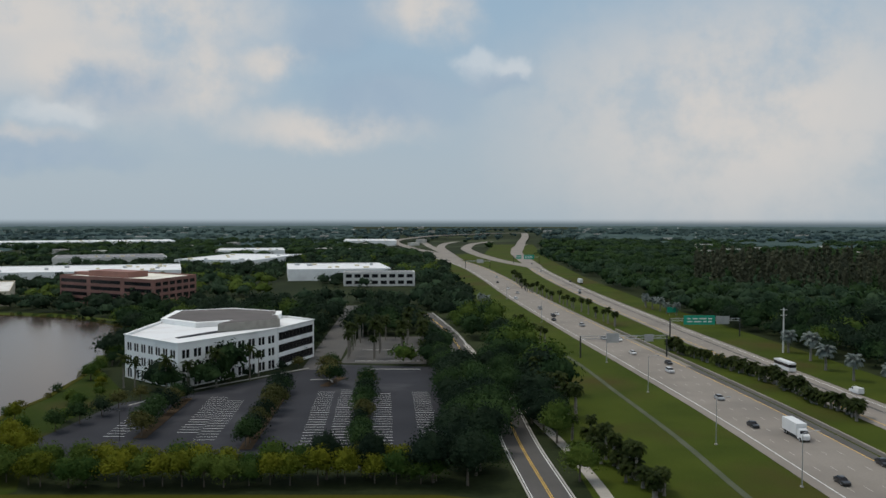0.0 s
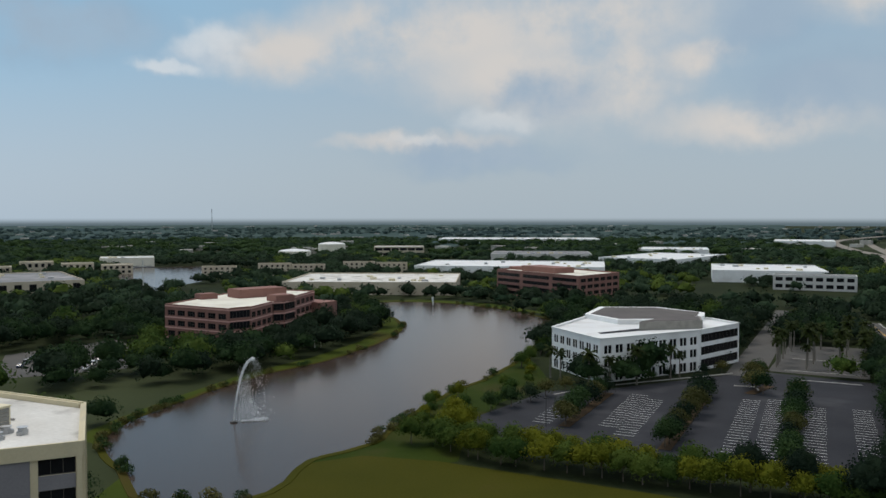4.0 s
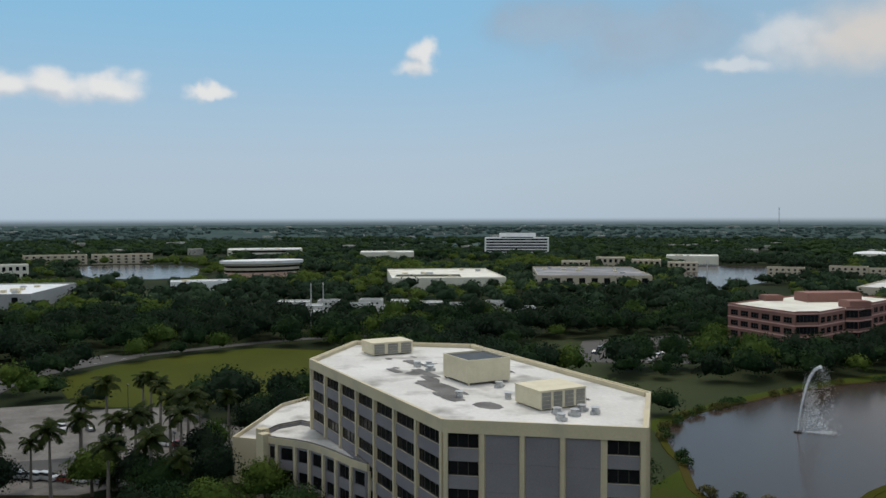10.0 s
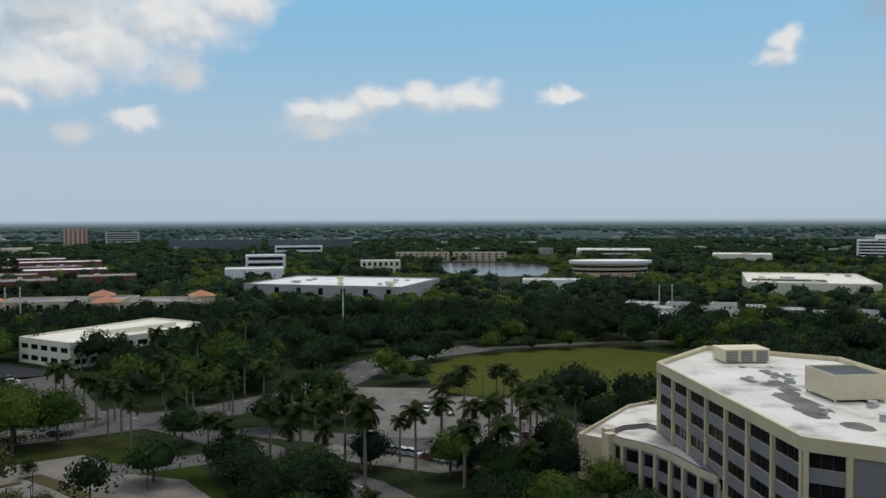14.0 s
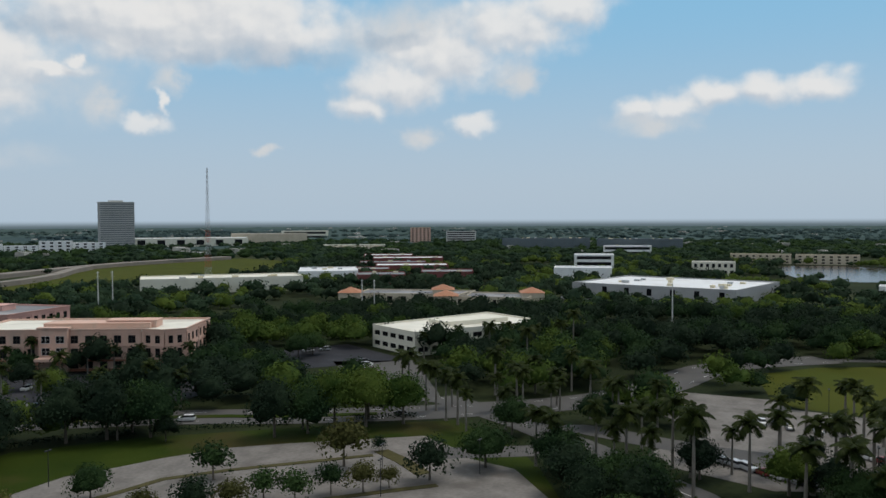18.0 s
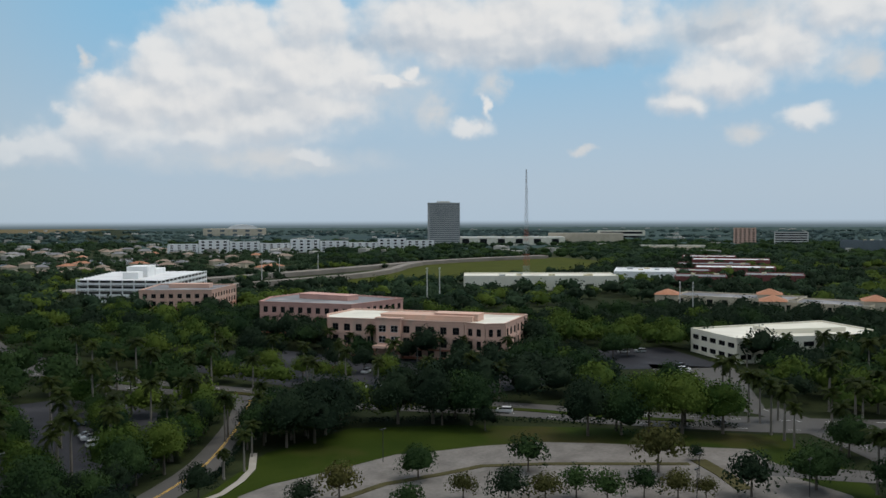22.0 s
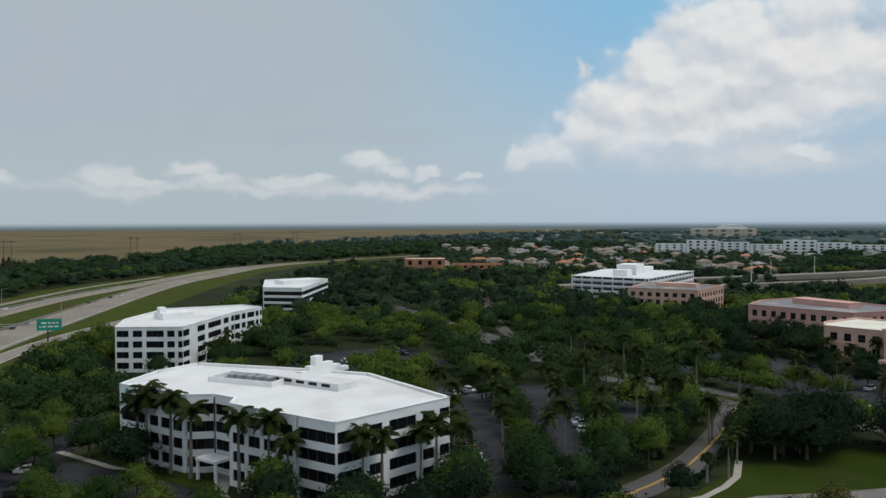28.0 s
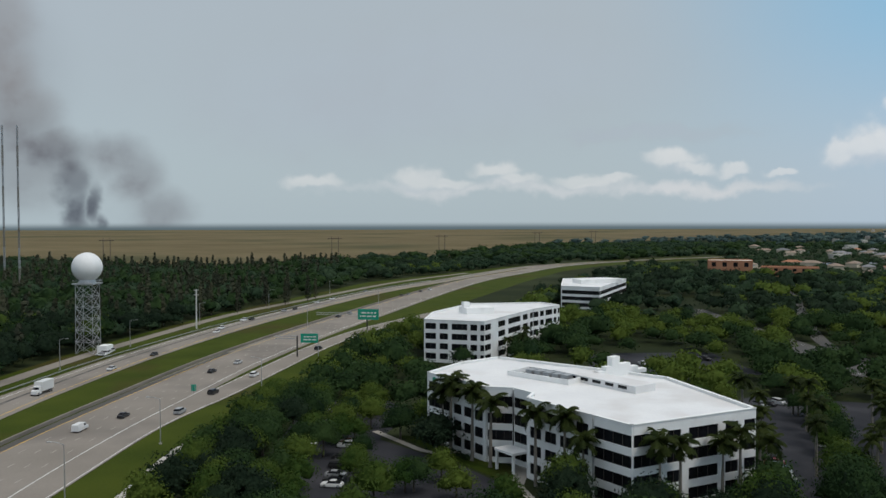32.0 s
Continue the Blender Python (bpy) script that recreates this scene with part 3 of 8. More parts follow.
def ribbon_bm(bm, line, left, right, z, thick=0.0):
    """A strip beside a line: offsets to the left and right of its direction, flat or with sides."""
    zs = z if callable(z) else (lambda s: z)
    L, R, s = [], [], 0.0
    for i, p in enumerate(line):
        d = (line[min(i + 1, len(line) - 1)] - line[max(i - 1, 0)])
        d = Vector((d.x, d.y)).normalized()
        nrm = Vector((-d.y, d.x))
        s = i / max(1, len(line) - 1)
        a, b = Vector((p.x, p.y)) + nrm * left, Vector((p.x, p.y)) + nrm * right
        L.append((a.x, a.y, zs(s)))
        R.append((b.x, b.y, zs(s)))
    lv, rv = [bm.verts.new(v) for v in L], [bm.verts.new(v) for v in R]
    for i in range(len(L) - 1):
        bm.faces.new((lv[i], rv[i], rv[i + 1], lv[i + 1]))
    if thick:
        ll, rl = [bm.verts.new((x, y, q - thick)) for x, y, q in L], [bm.verts.new((x, y, q - thick)) for x, y, q in R]
        for i in range(len(L) - 1):
            bm.faces.new((lv[i], lv[i + 1], ll[i + 1], ll[i]))
            bm.faces.new((rv[i + 1], rv[i], rl[i], rl[i + 1]))
            bm.faces.new((ll[i], ll[i + 1], rl[i + 1], rl[i]))


def ribbon(name, pts, left, right, z, mat, label="", category="", parent=None, thick=0.0, step=8.0, kind="structure"):
    bm = bmesh.new()
    ribbon_bm(bm, smooth_line([(p[0], p[1], 0) for p in pts], step), left, right, z, thick)
    bmesh.ops.recalc_face_normals(bm, faces=bm.faces[:])
    ob = new(name, mesh_of(name, bm, mat))
    ob.parent = parent
    return tagged(ob, label, category, "", kind if parent is None else "")


def dashes(name, pts, offset, width, z, mat, parent, on=3.0, gap=9.0):
    bm = bmesh.new()
    line = smooth_line([(p[0], p[1], 0) for p in pts], 1.5)
    k, per = int(on / 1.5), int((on + gap) / 1.5)
    for i in range(0, len(line) - k - 1, per):
        ribbon_bm(bm, line[i:i + k + 1], offset + width / 2, offset - width / 2, z)
    ob = new(name, mesh_of(name, bm, mat))
    ob.parent = parent
    return tagged(ob, kind="stuff")


def raw_mesh(name, verts, quads, mats, index=None, normals=None):
    me = bpy.data.meshes.new(name)
    nq = len(quads)
    me.vertices.add(len(verts))
    me.vertices.foreach_set("co", np.asarray(verts, np.float32).ravel())
    me.loops.add(nq * 4)
    me.loops.foreach_set("vertex_index", np.asarray(quads, np.int32).ravel())
    me.polygons.add(nq)
    me.polygons.foreach_set("loop_start", np.arange(0, nq * 4, 4, dtype=np.int32))
    for m in mats:
        me.materials.append(m)
    if index is not None:
        me.polygons.foreach_set("material_index", np.asarray(index, np.int32))
    if normals is not None:
        me.polygons.foreach_set("use_smooth", np.ones(nq, bool))
    me.update(calc_edges=True)
    if normals is not None:
        me.normals_split_custom_set_from_vertices(np.asarray(normals, np.float32))
    return me


# ---- plan: areas that stay free of trees ----
CLEAR = []


def clear(poly, grow=0.0):
    p = np.array(poly, float)
    if grow:
        c = p.mean(0)
        d = p - c
        p = p + d / np.maximum(np.linalg.norm(d, axis=1, keepdims=True), 1e-6) * grow
    CLEAR.append(p)


def clear_line(pts, half):
    line = smooth_line([(p[0], p[1], 0) for p in pts], 25.0)
    for a, b in zip(line, line[1:]):
        d = (b - a).normalized()
        n = Vector((-d.y, d.x, 0)) * half
        CLEAR.append(np.array([(q.x, q.y) for q in (a + n - d * 3, a - n - d * 3, b - n + d * 3, b + n + d * 3)]))


def inside(poly, P):
    x, y = P[:, 0], P[:, 1]
    hit = np.zeros(len(P), bool)
    j = len(poly) - 1
    for i in range(len(poly)):
        xi, yi, xj, yj = poly[i][0], poly[i][1], poly[j][0], poly[j][1]
        if yi != yj:
            hit ^= ((yi > y) != (yj > y)) & (x < (xj - xi) * (y - yi) / (yj - yi) + xi)
        j = i
    return hit


def free(P, skip=0):
    ok = np.ones(len(P), bool)
    for poly in CLEAR:
        lo, hi = poly.min(0), poly.max(0)
        near = ok & (P[:, 0] > lo[0]) & (P[:, 0] < hi[0]) & (P[:, 1] > lo[1]) & (P[:, 1] < hi[1])
        k = np.where(near)[0]
        if len(k):
            ok[k] &= ~inside(poly, P[k])
    return ok

# ---- ground, water, roads ----
bm = bmesh.new()
rings = [bm.verts.new((0, 0, -0.05))]
prev = None
for r in (150, 400, 1000, 2200, 4950):
    ring = [bm.verts.new((r * math.cos(k * math.pi / 48), r * math.sin(k * math.pi / 48), -0.05)) for k in range(96)]
    for k in range(96):
        if prev is None:
            bm.faces.new((rings[0], ring[k], ring[(k + 1) % 96]))
        else:
            bm.faces.new((prev[k], ring[k], ring[(k + 1) % 96], prev[(k + 1) % 96]))
    prev = ring
ground = tagged(new("ground", mesh_of("ground", bm, M["ground"])), "flat subtropical plain covered in low scrub", "ground", kind="structure")

MARSH = [(900, -1250), (668, -1120), (431, -995), (285, -959), (184, -1080), (38, -1317), (-201, -1939), (-800, -2675), (-1746, -3606), (-3050, -5300), (0, -6400), (3200, -5600), (5400, -3600), (6200, -1400), (1800, -1150)]
sheet("marsh_ground", MARSH, 0.02, M["marsh"], "wide brown sawgrass marsh reaching the horizon", "marsh")
clear(MARSH)

W_LINE = [(-8, 1190), (8, 1090), (30, 940), (44, 776), (56, 573), (69, 406), (78, 306), (84, 230), (87, 164), (92, 60), (95, -60), (100, -140), (101, -197), (98, -254), (90, -343), (66, -477), (9, -741), (-45, -890), (-88, -995), (-142, -1073), (-215, -1148), (-330, -1230), (-480, -1310)]
E_LINE = [(160, 1700), (128, 1485), (108, 1218), (101, 983), (98, 800), (102, 600), (110, 420), (114, 350), (118, 270), (122, 200), (127, 100), (131, 0), (135, -100), (138, -228), (138, -270), (134, -342), (118, -455), (78, -630), (30, -760), (-15, -880), (-60, -985), (-120, -1065), (-195, -1135), (-310, -1212), (-460, -1290)]
VERGE = [(0, 900), (12, 700), (20, 560), (30, 420), (37, 330), (40, 262), (30, 238), (28, 205), (30, 120), (38, 40), (50, -60), (58, -140), (62, -215), (52, -320), (40, -400), (8, -560), (-40, -740), (-90, -900), (-150, -1010), (-330, -1180), (-470, -1260), (-480, -1330), (-300, -1260), (-150, -1130), (-30, -980), (95, -740), (152, -476), (165, -357), (166, -200), (165, 0), (158, 150), (150, 260), (146, 350), (140, 440), (132, 560), (128, 760), (140, 1200), (180, 1700), (100, 1700), (60, 1250), (-20, 1250)]
sheet("highway_verge", VERGE, 0.0, M["verge"], "mown grass verge along the highway", "verge")
clear(VERGE)

highway_w = ribbon("road_west_carriageway", W_LINE, -12.5, 12.5, 0.10, M["concrete"], "pale concrete carriageway of a wide highway", "road")
highway_e = ribbon("road_east_carriageway", E_LINE, -8.5, 8.5, 0.10, M["concrete"], "pale concrete carriageway of a wide highway", "road")
for road, line, edge, lanes in ((highway_w, W_LINE, 9.6, (-6.0, -2.2, 1.6, 5.4)), (highway_e, E_LINE, 6.0, (-2.2, 1.8))):
    side = 1 if road is highway_w else -1
    ribbon("edge_line", line, -side * edge + 0.12, -side * edge - 0.12, 0.125, M["white_line"], parent=road)
    ribbon("edge_line", line, side * edge + 0.12, side * edge - 0.12, 0.125, M["yellow_line"], parent=road)
    for o in lanes:
        dashes("lane_dashes", line, o, 0.16, 0.125, M["faded_line"], road)
    ribbon("wheel_track", line, edge - 3.4, edge - 4.6, 0.115, M["worn"] if road is highway_e else M["concrete"], parent=road)
ribbon("inner_shoulder", W_LINE[6:15], 12.4, 9.9, 0.115, M["worn"], parent=highway_w)
clear_line([(x - 22, y + 70) for x, y in W_LINE[15:]], 48)
# exit lane that leaves the carriageway southwards
EXIT = [(88, -110), (88, -170), (87, -220), (80, -262), (74, -310), (66, -368), (50, -430), (20, -500)]
exit_lane = ribbon("road_exit_lane", EXIT, -5.0, 5.0, 0.115, M["concrete"], "concrete exit lane splitting off the highway", "road")
ribbon("edge_line", EXIT, -4.2, -4.4, 0.135, M["white_line"], parent=exit_lane)
ribbon("edge_line", EXIT[3:], 4.4, 4.2, 0.135, M["white_line"], parent=exit_lane)
ribbon("road_service_lane", [(160, -120), (159, -200), (158, -275), (157.5, -314), (155, -357), (142, -476), (118, -570), (70, -740), (10, -870)], -3.2, 3.2, 0.09, M["concrete"], "narrow concrete service lane beside the highway", "road")
# far interchange
RAMPS = (
    ([(22, 990), (8, 1116), (-20, 1330), (-58, 1500), (-92, 1680), (-96, 1800), (-66, 1930), (10, 2120), (148, 2360), (225, 2420)], 8.0, lambda s: 0.15 + 10.0 * max(0.0, min(1.0, (s - 0.3) / 0.4))),
    ([(20, 1080), (5, 1250), (-12, 1450), (-25, 1600), (-40, 1812)], 7.0, 0.13),
    ([(14, 1160), (0, 1420), (-4, 1560), (4, 1735), (30, 1898)], 7.5, 0.16),
    ([(98, 930), (72, 1059), (53, 1217), (41, 1400), (42, 1520), (62, 1737), (106, 1900)], 9.0, 0.14),
    ([(101, 940), (106, 1150), (112, 1300), (132, 1485), (165, 1800), (205, 2130), (238, 2500)], 9.0, lambda s: 0.15 + 8.0 * max(0.0, min(1.0, (s - 0.5) / 0.4))),
)
for pts, half, z in RAMPS:
    ribbon("road_interchange_ramp", pts, -half, half, z, M["concrete"], "curving concrete ramp of a far interchange", "road", thick=1.0, step=25.0)
    clear_line(pts, half + 16)
    clear_line([(x - 10, y - 45) for x, y in pts[2:]], half + 38)
for pts in ([(-75, 1990), (-40, 2010)], [(10, 2125), (60, 2200)], [(100, 2275), (150, 2360)]):
    ob = thing("bridge_pier", "concrete pier under the flyover ramp", "pier", pts[0][0], pts[0][1])
    bm = bmesh.new()
    box(bm, -1.2, 1.2, -1.2, 1.2, 0, 8.8)
    part("column", bm, M["concrete"], ob)
    bm = bmesh.new()
    box(bm, -6, 6, -1.3, 1.3, 8.0, 9.1)
    part("cap_beam", bm, M["concrete"], ob)
# median barrier and guard rails
ribbon("barrier_median", [(p[0] + 13.6, p[1]) for p in W_LINE[5:17]], -0.3, 0.3, 0.95, M["concrete"], "low concrete barrier along the median", "barrier", thick=0.95)
ribbon("guard_rail_beam", [(p[0] + 10.5, p[1]) for p in E_LINE[11:19]], -0.1, 0.1, 0.75, M["steel"], "galvanised guard rail beside the highway", "guard rail", thick=0.35)
# swale path on the verge
ribbon("path_verge", [(28, 430), (33, 406), (48, 331), (54, 257), (57.5, 207), (58.5, 172), (60, 130), (61, 40)], -0.8, 0.8, 0.05, M["verge_strip"], "worn pale drainage strip through the grass verge", "path")
ribbon("path_south", [(66, -100), (70, -170), (70, -205), (62, -250), (52, -300)], -1.0, 1.0, 0.05, M["kerb"], "narrow concrete path along the fence line", "path")

# local road with double yellow line, and its pavement
LOCAL = [(30, 40), (26, 90), (21, 163), (18.5, 200), (17, 240), (13, 290), (7, 350), (2, 400), (-10, 480)]
local_road = ribbon("road_local", LOCAL, -4.2, 4.2, 0.06, M["worn"], "two-lane asphalt road with a yellow centre line", "road")
for o in (0.3, -0.1):
    ribbon("centre_line", LOCAL, o, o - 0.16, 0.08, M["yellow_line"], parent=local_road)
for o in (3.9, -3.7):
    ribbon("edge_line", LOCAL, o, o - 0.2, 0.08, M["white_line"], parent=local_road)
for o in (4.2, -4.5):
    ribbon("kerb_local", LOCAL, o + 0.3, o, 0.18, M["kerb"], "concrete kerb along the local road", "kerb", thick=0.2)
clear_line(LOCAL, 6.5)
ribbon("path_pavement", [(32, 110), (32, 150), (31, 175), (28, 205), (25, 225), (22, 262), (16, 300), (10, 360)], -1.3, 1.3, 0.07, M["path"], "winding concrete footpath under trees", "path")

# lake
LAKE = [(-164, 138), (-141, 125), (-124, 115), (-109, 125), (-109, 136), (-114, 151), (-110, 170), (-119, 221), (-120, 257), (-124, 295), (-133, 350), (-152, 408), (-195, 448), (-240, 466), (-272, 462), (-290, 440), (-284, 416), (-240, 393), (-208, 352), (-194, 310), (-187, 261), (-189, 228), (-184, 189), (-180, 169), (-174, 151)]
lake_line = [(p.x, p.y) for p in smooth_line([(x, y, 0) for x, y in LAKE], 5.0, True)]
lake_line = [(x + 1.5 * noise.noise((x * 0.09, y * 0.09, 0)), y + 1.5 * noise.noise((x * 0.09, y * 0.09, 7))) for x, y in lake_line]
sheet("water_lake", lake_line, 0.03, M["water"], "dark still lake among office buildings", "lake")
clear(LAKE, 3.0)
bm = bmesh.new()
ribbon_bm(bm, [Vector((x, y, 0)) for x, y in lake_line + lake_line[:1]], 0.2, -1.6, 0.12, 0.3)
bmesh.ops.recalc_face_normals(bm, faces=bm.faces[:])
tagged(new("lake_shore", mesh_of("lake_shore", bm, M["lawn"])), "low grassy bank round the lake", "shore", kind="structure")
WEST_BANK = [(-176, 140), (-183, 160), (-189, 186), (-196, 225), (-196, 262), (-203, 308), (-218, 350), (-250, 400), (-300, 425), (-305, 450), (-270, 482), (-220, 478), (-160, 440), (-195, 448), (-240, 466), (-272, 462), (-290, 440), (-284, 416), (-240, 393), (-208, 352), (-194, 310), (-187, 261), (-189, 228), (-184, 189), (-180, 169), (-174, 151), (-164, 138)]
sheet("lawn_west_bank", WEST_BANK, 0.02, M["verge"], "sloping mown lawn along the lake", "lawn")
clear(WEST_BANK)
EAST_BANK = [(-109, 125), (-109, 136), (-114, 151), (-110, 170), (-119, 221), (-120, 257), (-124, 295), (-112, 285), (-95, 255), (-100, 225), (-94, 190), (-84, 166)]
sheet("lawn_east_bank", EAST_BANK, 0.006, M["grass"], "mown lawn beside the lake", "lawn")
clear(EAST_BANK)
clear([(-128, 196), (-92, 200), (-88, 262), (-108, 286), (-130, 300)])
FRONT_LAWN = [(-108, 128), (-112, 150), (-105, 160), (-88, 164), (0, 164), (14, 160), (18, 60), (-60, 40), (-85, 68)]
sheet("lawn_front", FRONT_LAWN, 0.015, M["lawn"], "open mown lawn before a hedge", "lawn")
clear(FRONT_LAWN)
clear([(-104, 160), (6, 160), (4, 184), (-60, 186), (-100, 202)])
SHORE_POINT = [(-107, 88), (-118, 96), (-134, 110), (-141, 124), (-124, 115), (-109, 125), (-100, 120), (-86, 78)]
sheet("lawn_point", SHORE_POINT, 0.022, M["verge"], "strip of lawn between building and lake", "lawn")
clear(SHORE_POINT)
for name, poly in (("water_far_lake", [(-1003, 40), (-1020, 96), (-960, 150), (-899, 152), (-780, 127), (-770, 90), (-806, 45), (-900, 30)]),
                   ("water_west_pond", [(-574, 505), (-640, 560), (-700, 615), (-690, 660), (-653, 711), (-600, 650), (-564, 590), (-520, 560), (-474, 448), (-500, 440)]),
                   ("water_east_pond", [(160, 1300), (168, 1230), (210, 1195), (225, 1230), (215, 1300)]),
                   ("water_canal", [(-440, -1123), (-630, -1110), (-640, -985), (-544, -950), (-410, -1012)])):
    sheet(name, poly, 0.03, M["water"], "distant pale pond among trees", "lake")
    clear(poly, 6.0)


def lot(name, poly, mat, label, z=0.035, grow=0.0):
    ob = sheet(name, poly, z, M[mat], label, "car park")
    clear(poly, grow)
    return ob


NW_LOT = [(-99, 202), (-84, 186), (0, 180), (3, 230), (-3, 306), (-45, 312), (-49, 300), (-78, 258), (-94, 246)]
nw_lot = lot("parking_lot_northwest", NW_LOT, "asphalt", "dark asphalt car park with white stall lines, empty")
ribbon("road_driveway", [(-44, 300), (-47, 380), (-50, 460), (-53, 520)], -6.0, 6.0, 0.05, M["worn"], "asphalt driveway between tree rows", "road")
clear_line([(-44, 300), (-53, 520)], 6)
lot("parking_lot_palm_court", [(-38, 314), (-6, 312), (-8, 385), (-38, 382)], "worn", "paved court planted with palms")


def stalls(parent, x, y0, y1, lean=-0.07, pitch=2.75, length=5.2, width=0.16):
    bm = bmesh.new()
    k = 0
    while y0 + k * pitch < y1:
        y = y0 + k * pitch
        xx = x + lean * (y - y0)
        box(bm, xx - length / 2, xx + length / 2, y - width / 2, y + width / 2, 0.036, 0.045)
        k += 1
    ob = part("stall_lines", bm, M["white_line"], parent)
    tagged(ob, kind="stuff")


for x, y0, y1 in ((-81, 208, 246), (-64, 212, 255), (-31, 190, 264), (-24, 188, 266), (-13.5, 188, 262), (-2, 190, 264), (-58, 205, 250)):
    stalls(nw_lot, x, y0, y1)
for i, (pts) in enumerate(([(-74, 206), (-76, 252)], [(-46, 196), (-49, 262)], [(-19, 190), (-24, 270)], [(-38, 270), (-34, 286)])):
    ribbon("island_planting", pts, -1.5, 1.5, 0.16, M["mulch"], "kerbed planting island in the car park", "planting island", thick=0.16)
for pts in ([(-27, 301), (-8, 301)], [(-90, 242), (-80, 262), (-48, 303)], [(-44, 281), (-38, 282), (-36, 276)], [(-33, 318), (-9, 318)], [(-33, 345), (-9, 345)]):
    ribbon("kerb_lot", pts, -0.25, 0.25, 0.2, M["kerb"], "white-painted concrete kerb in the car park", "kerb", thick=0.2, step=3.0)

FIELD = [(-309, 4), (-268, 8), (-258, 14), (-252, 35), (-240, 73), (-235, 110), (-326, 108), (-348, 80), (-340, 50), (-330, 25)]
sheet("lawn_field", FIELD, 0.015, M["field"], "open yellow-green playing field", "field")
clear(FIELD)
ribbon("path_field", [(-345, 20), (-353, 51), (-360, 80), (-364, 106), (-357, 150), (-340, 200)], -3.0, 3.0, 0.05, M["road"], "pale road behind the playing field", "road")
clear_line([(-345, 20), (-360, 80), (-357, 150)], 5)
W_LOT = [(-271, -18), (-267, 10), (-256, 12), (-250, 34), (-225, 42), (-206, 54), (-196, 30), (-186, 35), (-178, 6), (-188, -14), (-199, -20), (-218, -8), (-240, -22)]
west_lot = lot("parking_lot_west", W_LOT, "pale_lot", "sun-bleached car park beside the cream office")
BOULEVARD = [(-128, -520), (-134, -400), (-139, -301), (-145, -259), (-159, -218), (-168, -192), (-194, -143), (-203, -118), (-214, -95), (-226, -74), (-248, -44), (-275, -26), (-320, -8), (-350, 30)]
boulevard = ribbon("road_boulevard", BOULEVARD, -8.5, 8.5, 0.06, M["road"], "divided boulevard lined with palms", "road")
ribbon("median_grass", BOULEVARD[2:9], -1.6, 1.6, 0.2, M["grass"], "grassed median strip of the boulevard", "median", thick=0.2)
for o in (5.2, -5.2):
    dashes("lane_dashes", BOULEVARD, o, 0.16, 0.08, M["white_line"], boulevard)
clear_line(BOULEVARD, 9.0)
clear_line([(x + 9, y + 6) for x, y in BOULEVARD[6:11]], 10.0)
DRIVE = [(-240, -86), (-231, -73), (-223, -63), (-216, -54), (-207, -44.5), (-197, -34), (-186, -25), (-177, -17), (-169, -9), (-158, -2), (-140, 4), (-110, 8)]
drive = ribbon("road_drive", DRIVE, -5.2, 5.2, 0.065, M["road"], "grey asphalt entrance drive between palms", "road")
dashes("lane_dashes", DRIVE, 0, 0.16, 0.085, M["white_line"], drive)
ribbon("road_drive_branch", [(-211, -49), (-215, -38), (-209, -22), (-204, -8), (-201, 8)], -5.0, 5.0, 0.055, M["road"], "side branch of the entrance drive", "road")
clear_line(DRIVE, 7.5)
clear_line([(-211, -49), (-209, -22), (-201, 8)], 7)
ribbon("road_lot_entry", [(-182, -66), (-187, -55), (-193, -43), (-199, -37)], -4.5, 4.5, 0.058, M["road"], "short asphalt link into the bleached car park", "road", step=4.0)
clear_line([(-182, -66), (-193, -43)], 6)
lot("parking_lot_gate", [(-232, -82), (-245, -88), (-300, -118), (-288, -146), (-240, -112)], "worn", "asphalt apron before a white office")
PALE = [(-98.8, -137), (-108, -138.3), (-123.7, -135.5), (-140.2, -134), (-149.7, -128), (-158.3, -123.6), (-170.7, -114.3), (-178.5, -103.3), (-190.7, -83), (-196, -74.4), (-188, -64), (-180, -56.5), (-176, -46), (-140, -22), (-90, -20), (-70, -90)]
LAWN_S = [(-70, -132), (-98, -144), (-122, -158), (-151, -160), (-172, -140), (-196, -105), (-214, -72), (-190, -48), (-176, -40), (-120, -15), (-60, -30)]
sheet("lawn_south", LAWN_S, 0.015, M["grass"], "lawn round the bleached car park", "lawn")
clear(LAWN_S)
pale_lot = lot("parking_lot_bleached", PALE, "pale_lot", "empty sun-bleached car park with tree islands", 0.05)
for pts, half in (([(-104, -121), (-113, -120.5), (-122.7, -120.6), (-136, -115.8), (-145.5, -113.2), (-155.3, -103.9), (-166.4, -90.6), (-175.9, -79.2)], 0.9), ([(-96, -106), (-118, -99), (-134, -87), (-149, -71), (-160, -58)], 0.9), ([(-180, -79), (-173.4, -70.5), (-166, -63)], 1.8)):
    ribbon("island_planting", pts, -half, half, 0.17, M["dry_grass"], "narrow planting island with worn grass", "planting island", thick=0.17)
YROAD = [(-20, -118), (-60, -134), (-83, -146), (-101, -156), (-115, -167), (-136, -187), (-155, -208)]
yroad = ribbon("road_side", YROAD, -4.0, 4.0, 0.06, M["worn"], "asphalt side road with a yellow centre line", "road")
for o in (0.3, -0.1):
    ribbon("centre_line", YROAD, o, o - 0.16, 0.085, M["yellow_line"], parent=yroad)
clear_line(YROAD, 6.0)
ribbon("path_shrub_bed", [(-84, -139), (-98, -141), (-112, -150), (-120, -160)], -0.8, 0.8, 0.06, M["path"], "pale curved footpath through the lawn", "path")
